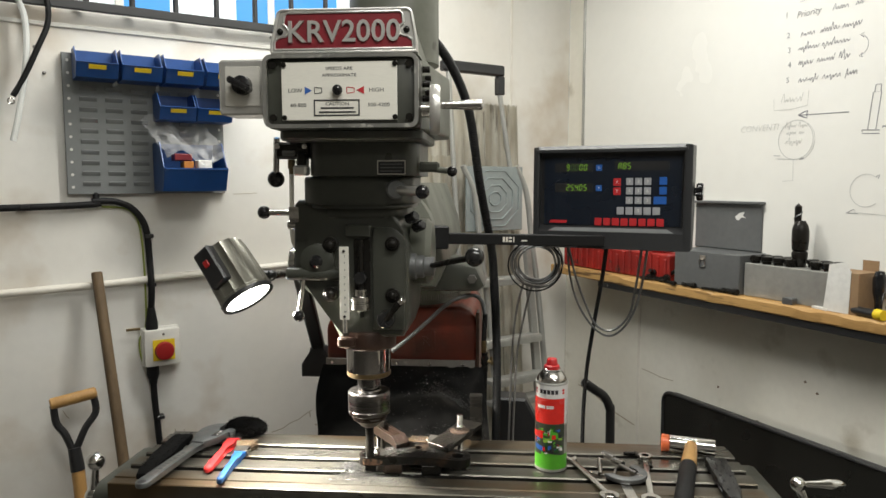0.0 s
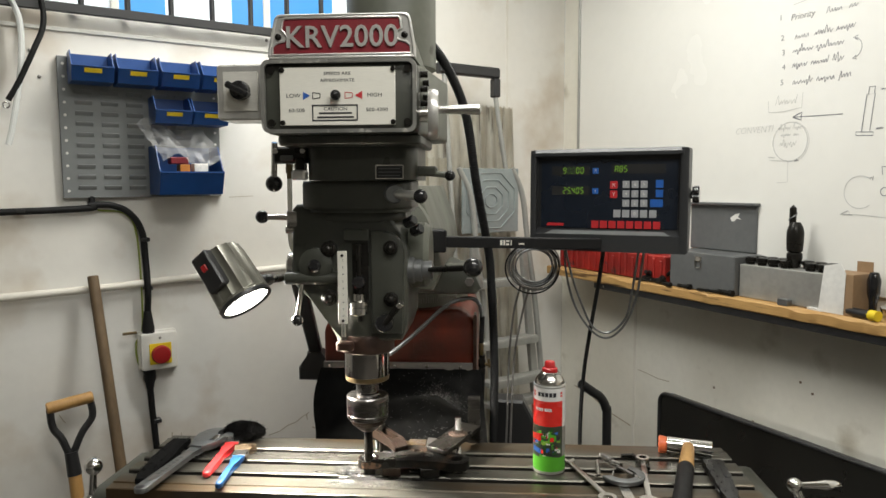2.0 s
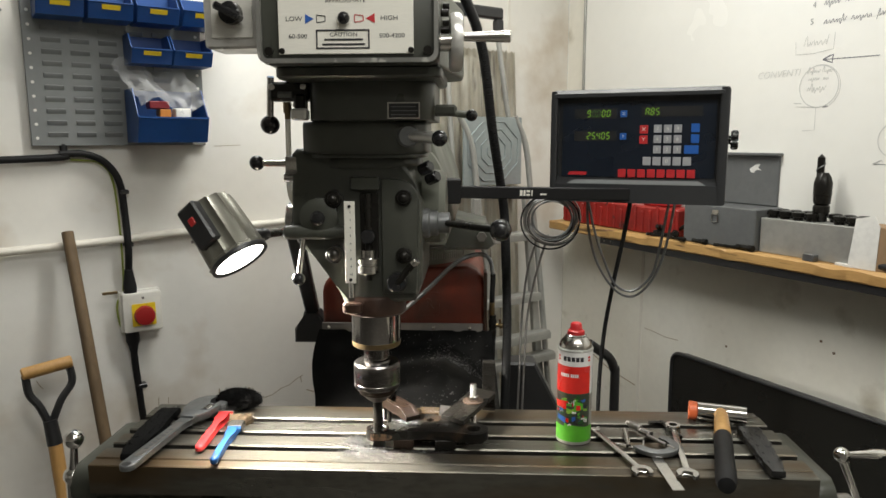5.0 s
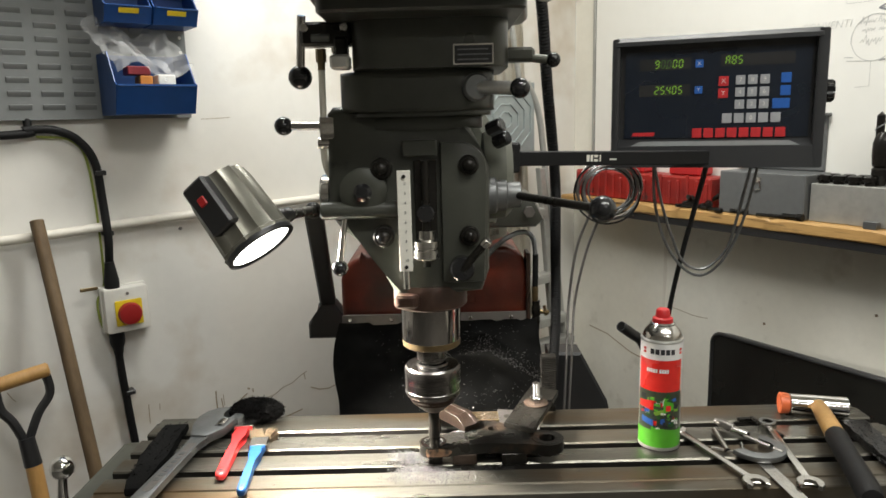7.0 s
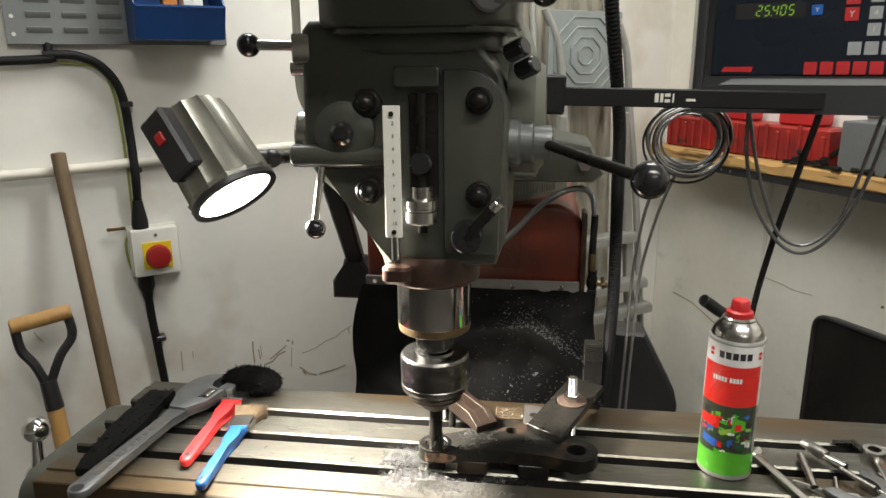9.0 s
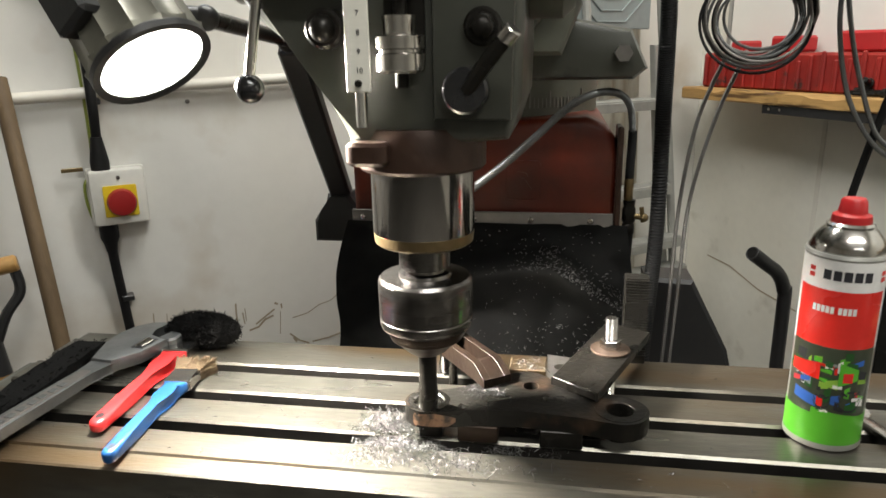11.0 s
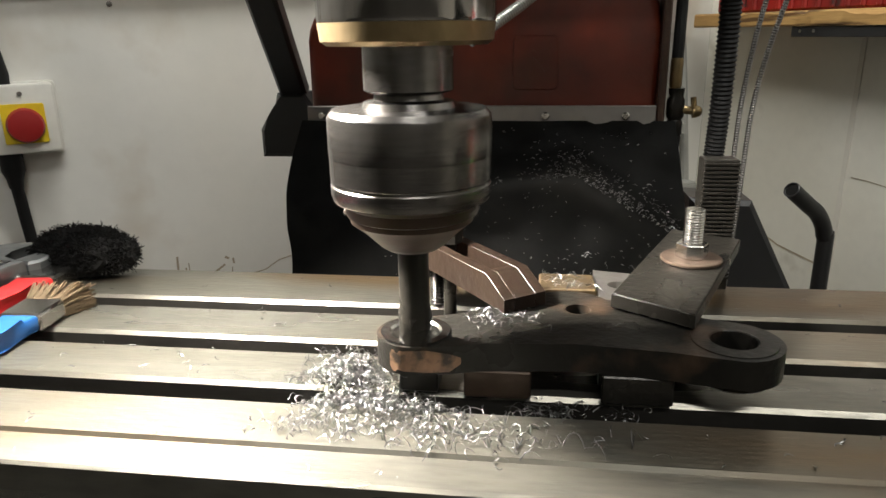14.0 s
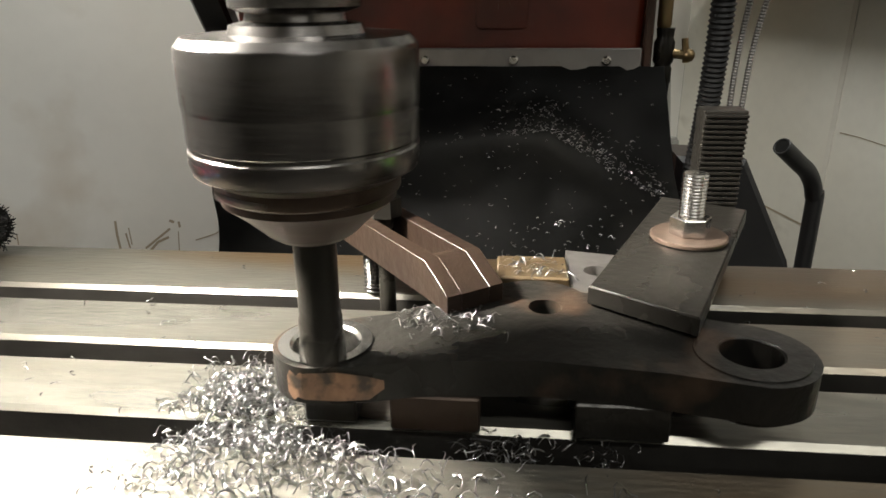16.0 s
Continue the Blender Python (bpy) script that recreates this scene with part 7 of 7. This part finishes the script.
def paint_brush(x, y, ang, mat, label, bmat, seed, n=500, blen=0.032, k=1.0, kw=1.0):
    b = thing("paint_brush", label, "paint brush", Matrix.Translation((x, y, TOP)), "paint brushes")
    F = lie(x, y, TOP + 0.008, ang) @ Matrix.Diagonal((k, kw, 1, 1))
    part("handle", prism(BM(), arc(0.008, 0, 0.0088, 100, 260, 8) + [(0.045, -0.0075), (0.085, -0.0062), (0.108, -0.0075), (0.124, -0.014), (0.136, -0.0165), (0.136, 0.0165), (0.124, 0.014), (0.108, 0.0075), (0.085, 0.0062), (0.045, 0.0075)], -0.006, 0.007, F, 0.0045, 3), mat, b)
    # A black disc on the handle paints the hole's shade.
    part("hang_hole_disc", lathe(BM(), [(0.0, 0.0072), (0.0045, 0.0072)], F @ Matrix.Translation((0.010, 0, 0)), 16, False), BLACK, b, "", 0)
    part("ferrule", box(BM(), 0.134, 0.164, -0.0185, 0.0185, -0.0062, 0.0072, 0.002, F), STEEL, b, "bright metal ferrule")
    bm = box(BM(), 0.160, 0.160 + blen * 0.6, -0.0140, 0.0140, -0.005, 0.006, 0.004, F)
    bristles(bm, F @ Matrix.Translation((0.16, 0, 0)), n, blen, 0.0175, 0.006, 0.72, seed, 0.0007, 0.0007)
    part("bristles", bm, bmat, b, "worn bristles", 60)


paint_brush(-0.568, 1.272, 93.6, REDP, "paint brush with red handle and dark bristles on the table", BRISTLE, 3, blen=0.024, k=1.22, kw=0.95)
paint_brush(-0.524, 1.226, 94.6, BLUEP, "paint brush with blue handle and tan bristles on the table", BRISTLE_T, 4, blen=0.028, k=1.02, kw=0.80)
wool = thing("black_brush_head", "round fluffy black brush head at the table's back", "brush", Matrix.Translation((-0.565, 1.487, TOP)))
bm = BM()
rnd = random.Random(9)
WC = Vector((-0.568, 1.488, TOP + 0.0185))
bmesh.ops.create_icosphere(bm, subdivisions=3, radius=1.0)
for v in bm.verts:
    f = 1 + 0.22 * noise.noise(v.co * 2.3) + 0.12 * noise.noise(v.co * 6)
    v.co = WC + Vector((v.co.x * 0.046 * f, v.co.y * 0.023 * f, max(v.co.z * 0.0215 * f, -0.018)))
for _ in range(4200):
    d = Vector((rnd.gauss(0, 1), rnd.gauss(0, 1), rnd.gauss(0, 1) + 0.3)).normalized()
    p = WC + Vector((d.x * 0.045, d.y * 0.0225, d.z * 0.021))
    q = p + d * rnd.uniform(0.0008, 0.0026) + Vector((rnd.gauss(0, 0.002), rnd.gauss(0, 0.002), rnd.gauss(0, 0.002)))
    p.z, q.z = max(p.z, TOP + 0.001), max(q.z, TOP + 0.001)
    tube(bm, [p, (p + q) / 2 + Vector((rnd.gauss(0, 0.001), rnd.gauss(0, 0.001), 0)), q], 0.0004, 3, 0)
part("fluff", bm, BRISTLE, wool, "", 0)


def bench_brush(x, y, ang, L, W, label, seed, mat):
    b = thing("bench_brush", label, "brush", Matrix.Translation((x, y, TOP)))
    F = lie(x, y, TOP + 0.006, ang)
    rnd = random.Random(seed)
    out = [(L * k / 12, -W * (0.55 + 0.45 * math.sin(min(1, k / 7) * 1.57)) * rnd.uniform(0.9, 1.1)) for k in range(13)]
    out += [(px, -py * rnd.uniform(0.9, 1.1)) for px, py in reversed(out)]
    part("back", prism(BM(), out, -0.005, 0.008, F, 0.003, 2), mat, b)
    bm = BM()
    for _ in range(1100):
        px = rnd.uniform(0.15, 1.0) * L
        py = rnd.choice((-1, 1)) * W * rnd.uniform(0.2, 0.95)
        p = Vector((px, py, rnd.uniform(-0.004, 0.008)))
        q = p + Vector((rnd.uniform(-0.004, 0.008), math.copysign(rnd.uniform(0.0003, 0.0028), py), rnd.uniform(-0.002, 0.003)))
        q.z = max(q.z, -0.0055)
        tube(bm, [F @ p, F @ ((p + q) / 2 + Vector((0, 0, 0.001))), F @ q], 0.0006, 3, 0)
    part("bristles", bm, mat, b, "matted black bristles", 0)


bench_brush(-0.683, 1.238, 94, 0.215, 0.020, "matted black bench brush lying beside the spanner", 21, BRISTLE)
bench_brush(0.420, 1.222, 84, 0.185, 0.018, "oily black hand brush lying beside the hammer", 22, material("oily_bristle", (0.012, 0.012, 0.012), 0.3, bump=0.5, bump_scale=300))

# spanners
def spanner(x, y, ang, L, label, ring=False):
    s = thing("open_spanner", label, "spanner", Matrix.Translation((x, y, TOP)), "spanners")
    F = lie(x, y, TOP + 0.0015, ang)
    part("shank", prism(BM(), [(0.016, -0.006), (L * 0.5, -0.005), (L - 0.02, -0.006), (L - 0.02, 0.006), (L * 0.5, 0.005), (0.016, 0.006)], 0, 0.006, F, 0.0018, 2), STEEL, s)
    if ring:
        part("ring_end", lathe(BM(), [(0.0078, -0.001), (0.0135, -0.001), (0.0145, 0.002), (0.0145, 0.007), (0.0135, 0.0095), (0.0078, 0.0095), (0.0078, -0.001)], F @ Matrix.Translation((0.004, 0, 0)), 28, False), STEEL, s)
    else:
        part("small_jaw", prism(BM(), arc(0.006, 0, 0.0125, 40, 320, 12) + [(0.004, -0.0045), (-0.001, 0), (0.004, 0.0045)][::1], 0, 0.006, F @ Matrix.Translation((0.01, 0, 0)) @ Matrix.Rotation(radians(160), 4, "Z"), 0.001), STEEL, s)
    part("open_jaw", prism(BM(), arc(0, 0, 0.0185, 48, 312, 16) + [(0.009, -0.0085), (-0.004, -0.0085), (-0.007, 0), (-0.004, 0.0085), (0.009, 0.0085)], 0, 0.007, F @ Matrix.Translation((L - 0.008, 0, 0)) @ Matrix.Rotation(radians(-12), 4, "Z"), 0.001), STEEL, s)


spanner(0.146, 1.405, math.degrees(math.atan2(1.222 - 1.405, 0.203 - 0.146)), 0.192, "bright open-ended spanner lying across the slots")
spanner(0.302, 1.418, math.degrees(math.atan2(1.214 - 1.418, 0.272 - 0.302)), 0.206, "bright combination spanner with ring end", True)

# micrometer
mic = thing("micrometer", "grey outside micrometer lying on the table", "micrometer", Matrix.Translation((0.247, 1.33, TOP)))
F = lie(0.246, 1.328, TOP + 0.002, 8)
part("frame", prism(BM(), arc(0, 0, 0.042, -175, 55, 20) + arc(0, 0, 0.027, 55, -175, 20), 0, 0.009, F, 0.002, 2), TOOLSTEEL, mic, "grey horseshoe frame")
part("sleeve", cyl(BM(), F @ Vector((0.008, 0.038, 0.0075)), F @ Vector((-0.006, 0.062, 0.0075)), 0.006, seg=16), STEEL, mic)
part("thimble", lathe(BM(), [(0.0065, 0), (0.0075, 0.003), (0.0075, 0.026), (0.0055, 0.028), (0.0055, 0.036)], along(F @ Vector((-0.004, 0.060, 0.0095)), F @ Vector((-0.018, 0.10, 0.0095)))[0], 20), WORN, mic, "dull knurled thimble")
part("spindle", cyl(BM(), F @ Vector((0.0, 0.036, 0.0075)), F @ Vector((0.018, -0.006, 0.0075)), 0.0033, seg=12), WORN, mic)
part("anvil", cyl(BM(), F @ Vector((0.026, -0.026, 0.0075)), F @ Vector((0.020, -0.012, 0.0075)), 0.0033, seg=12), WORN, mic)
tk = thing("tee_key", "small steel chuck key with sliding bar", "chuck key", Matrix.Translation((0.20, 1.33, TOP)))
part("stem", cyl(BM(), (0.198, 1.322, TOP + 0.006), (0.206, 1.395, TOP + 0.006), 0.0048, seg=12), STEEL, tk)
part("sliding_bar", cyl(BM(), (0.178, 1.336, TOP + 0.0045), (0.222, 1.312, TOP + 0.0045), 0.003, seg=10), STEEL, tk)
solid("allen_key", tube(BM(), [(0.262, 1.438, TOP + 0.004), (0.285, 1.440, TOP + 0.004), (0.2885, 1.436, TOP + 0.004), (0.305, 1.37, TOP + 0.004)], 0.0038, 6, 4), DARKST, "black hexagon key lying on the table", "hex key")
solid("steel_rule", box(BM(), 0, 0.15, -0.0095, 0.0095, 0.0, 0.001, 0, lie(0.238, 1.325, TOP + 0.0006, -87)), STEEL, "bright steel rule lying on the table", "rule", smooth=0)
sx = thing("scriber_pin", "short steel pin by the spanner", "pin", Matrix.Translation((0.205, 1.345, TOP)))
part("pin", cyl(BM(), (0.232, 1.352, TOP + 0.003), (0.222, 1.318, TOP + 0.003), 0.0028, seg=10), STEEL, sx)

# hammer
hm = thing("mallet", "chromed soft-faced mallet with orange face and wooden handle", "mallet", Matrix.Translation((0.40, 1.45, TOP)))
HA, HB = Vector((0.362, 1.466, TOP + 0.0185)), Vector((0.450, 1.442, TOP + 0.0185))
part("mallet_head", cyl(BM(), HA, HB, 0.0175, seg=32, bev=0.0015), CHROME, hm, "polished steel head")
d = (HA - HB).normalized()
part("soft_face", cyl(BM(), HA, HA + d * 0.016, 0.0175, 0.0185, 28, 0.0015), material("orange_nylon", (0.52, 0.11, 0.035), 0.45), hm, "worn orange face")
H0, H1 = Vector((0.404, 1.452, TOP + 0.022)), Vector((0.303, 1.130, TOP + 0.032))
u = (H1 - H0).normalized()
Mh, nh = along(H0, H1)
part("handle", lathe(BM(), [(0.009, 0.0), (0.012, 0.01), (0.0135, 0.05), (0.0150, 0.135)], Mh, 20), ASH, hm, "pale wooden handle")
part("grip", lathe(BM(), [(0.0154, 0.134), (0.0160, 0.140), (0.0155, 0.22), (0.0165, nh - 0.02), (0.013, nh - 0.004), (0.0, nh)], Mh, 20), RUBBER, hm, "dark rubber grip")

# ---------- swarf ----------
def curl(bm, p, size, rnd, up=0.4):
    """One curled chip: a thin ribbon bent round and twisted out of its plane."""
    a, turn = rnd.uniform(0, 6.28), rnd.uniform(-4.6, 4.6)
    lift, n = rnd.uniform(0.02, up), 7
    q, rings = Vector(p), []
    r = rnd.uniform(0.00011, 0.00025)
    for j in range(n):
        s = j / (n - 1)
        b = a + turn * (s - 0.5) * (0.6 + 0.8 * s)
        d = Vector((math.cos(b), math.sin(b), 0))
        w = Vector((-d.y, d.x, 0.9 * math.sin(turn + 4 * s))).normalized()
        h = Vector((0, 0, size * lift * math.sin(math.pi * min(1, s * 1.15))))
        rings.append((bm.verts.new(q + h + w * r * 1.8), bm.verts.new(q + h + Vector((0, 0, r * 0.8))), bm.verts.new(q + h - w * r * 1.8)))
        q = q + d * size / (n - 1)
    for A, B in zip(rings, rings[1:]):
        for i in range(3):
            bm.faces.new((A[i], A[(i + 1) % 3], B[(i + 1) % 3], B[i]))


rnd = random.Random(31)
bm = BM()


def on_table(x, y):
    for ys in SLOTS:
        if ys < y < ys + SLOTW + 0.002:
            return 0.918
    return 0.9478 if y < 1.2525 else 0.95


def clear(x, y):
    return not (1.300 < y < 1.35 and -0.262 < x < -0.06)


# heaps: where, how wide, how many, how high, chip length
for hx, hy, wx, wy, count, pile, l0, l1 in ((-0.295, 1.3225, 0.014, 0.015, 760, 0.007, 0.004, 0.011), (-0.270, 1.3010, 0.018, 0.009, 520, 0.010, 0.004, 0.011), (-0.238, 1.2950, 0.016, 0.006, 130, 0.003, 0.004, 0.010),
                                            (-0.255, 1.2800, 0.034, 0.010, 190, 0.001, 0.004, 0.012), (-0.300, 1.2720, 0.016, 0.006, 70, 0.002, 0.003, 0.008), (-0.250, 1.2640, 0.032, 0.006, 110, 0.001, 0.004, 0.013), (-0.185, 1.2700, 0.030, 0.011, 34, 0.001, 0.005, 0.016)):
    k = 0
    while k < count:
        x, y = rnd.gauss(hx, wx), rnd.gauss(hy, wy)
        if abs(x - hx) > 2.4 * wx or abs(y - hy) > 2.4 * wy or not 1.230 < y < 1.40 or not clear(x, y):
            continue
        k += 1
        z = on_table(x, y)
        if z < 0.94:
            z = 0.934 + rnd.uniform(0, 0.014) if abs(x + 0.28) < 0.045 else 0.918
        curl(bm, Vector((x, y, z + 0.0006 + rnd.uniform(0, 1) * pile * math.exp(-((x - hx) / wx) ** 2 / 2))), rnd.uniform(l0, l1), rnd, 0.5)
for hx, hy, wx, count in ((-0.178, 1.3030, 0.013, 80), (-0.140, 1.3030, 0.006, 18)):
    for _ in range(count):
        x, y = rnd.gauss(hx, wx), rnd.gauss(hy, 0.004)
        curl(bm, Vector((x, y, 0.944 + rnd.uniform(0, 0.006))), rnd.uniform(0.004, 0.012), rnd)
for _ in range(230):
    x, y = rnd.uniform(-0.66, 0.10), rnd.uniform(1.235, 1.505)
    if clear(x, y) and on_table(x, y) > 0.94:
        curl(bm, Vector((x, y, on_table(x, y) + 0.0005)), rnd.uniform(0.002, 0.008), rnd, 0.2)
for _ in range(80):
    x, y = rnd.gauss(-0.208, 0.012), rnd.gauss(1.345, 0.007)
    curl(bm, Vector((x, y, WZ1 + 0.0006)), rnd.uniform(0.003, 0.009), rnd)
for _ in range(34):
    x, y = rnd.uniform(-0.183, -0.149), rnd.uniform(1.396, 1.422)
    curl(bm, Vector((x, y, 0.985)), rnd.uniform(0.004, 0.014), rnd)
solid("swarf", bm, SWARF, "heap of bright curled steel swarf on the table", "swarf", "stuff", smooth=0)
bm = BM()
for k in range(1250):
    if k < 520:        # caught on the fold
        a = min(0.98, max(0.45, rnd.gauss(0.84, 0.12)))
        s = fold_at(a) - abs(rnd.gauss(0.0, 0.045)) + 0.012
        size = rnd.uniform(0.0015, 0.006)
    elif k < 900:      # gathered near the foot
        a, s = rnd.gauss(0.72, 0.15), rnd.gauss(0.74, 0.14)
        size = rnd.uniform(0.0015, 0.007)
    else:              # thinly all over
        a, s = rnd.uniform(0.2, 0.98), rnd.uniform(0.02, 0.95)
        size = rnd.uniform(0.0008, 0.0035)
    if 0.02 < s < 0.97 and 0.05 < a < 0.98:
        curl(bm, cover_at(s, a, 0.002), size, rnd)
solid("swarf_dust", bm, DUST, "fine bright swarf sticking to the rubber cover", "swarf", "stuff", smooth=0)


# ---------- what moves ----------
def motions():
    """The spindle turns while the quill feeds slowly down; the quill lever comes round with it."""
    def down(t):
        return -0.0006 * (t - 9.0)
    c0, q0, n0, l0 = (ob.matrix_basis.copy() for ob in (CH, QU, NUT, QL))
    walk(CH, [(k / 15, Matrix.Translation((0, 0, down(k / 15))) @ c0 @ Matrix.Rotation(radians(80 * k), 4, "Z")) for k in range(241)])
    walk(QU, [(t, Matrix.Translation((0, 0, down(t))) @ q0) for t in (0, 4, 8, 12, 16)])
    walk(NUT, [(t, Matrix.Translation((0, 0, 0.5 * down(t))) @ n0) for t in (0, 4, 8, 12, 16)])
    walk(QL, [(t, l0 @ Matrix.Rotation(radians(2.03 * t - 12.8), 4, "X")) for t in (0, 4, 8, 12, 16)])


motions()
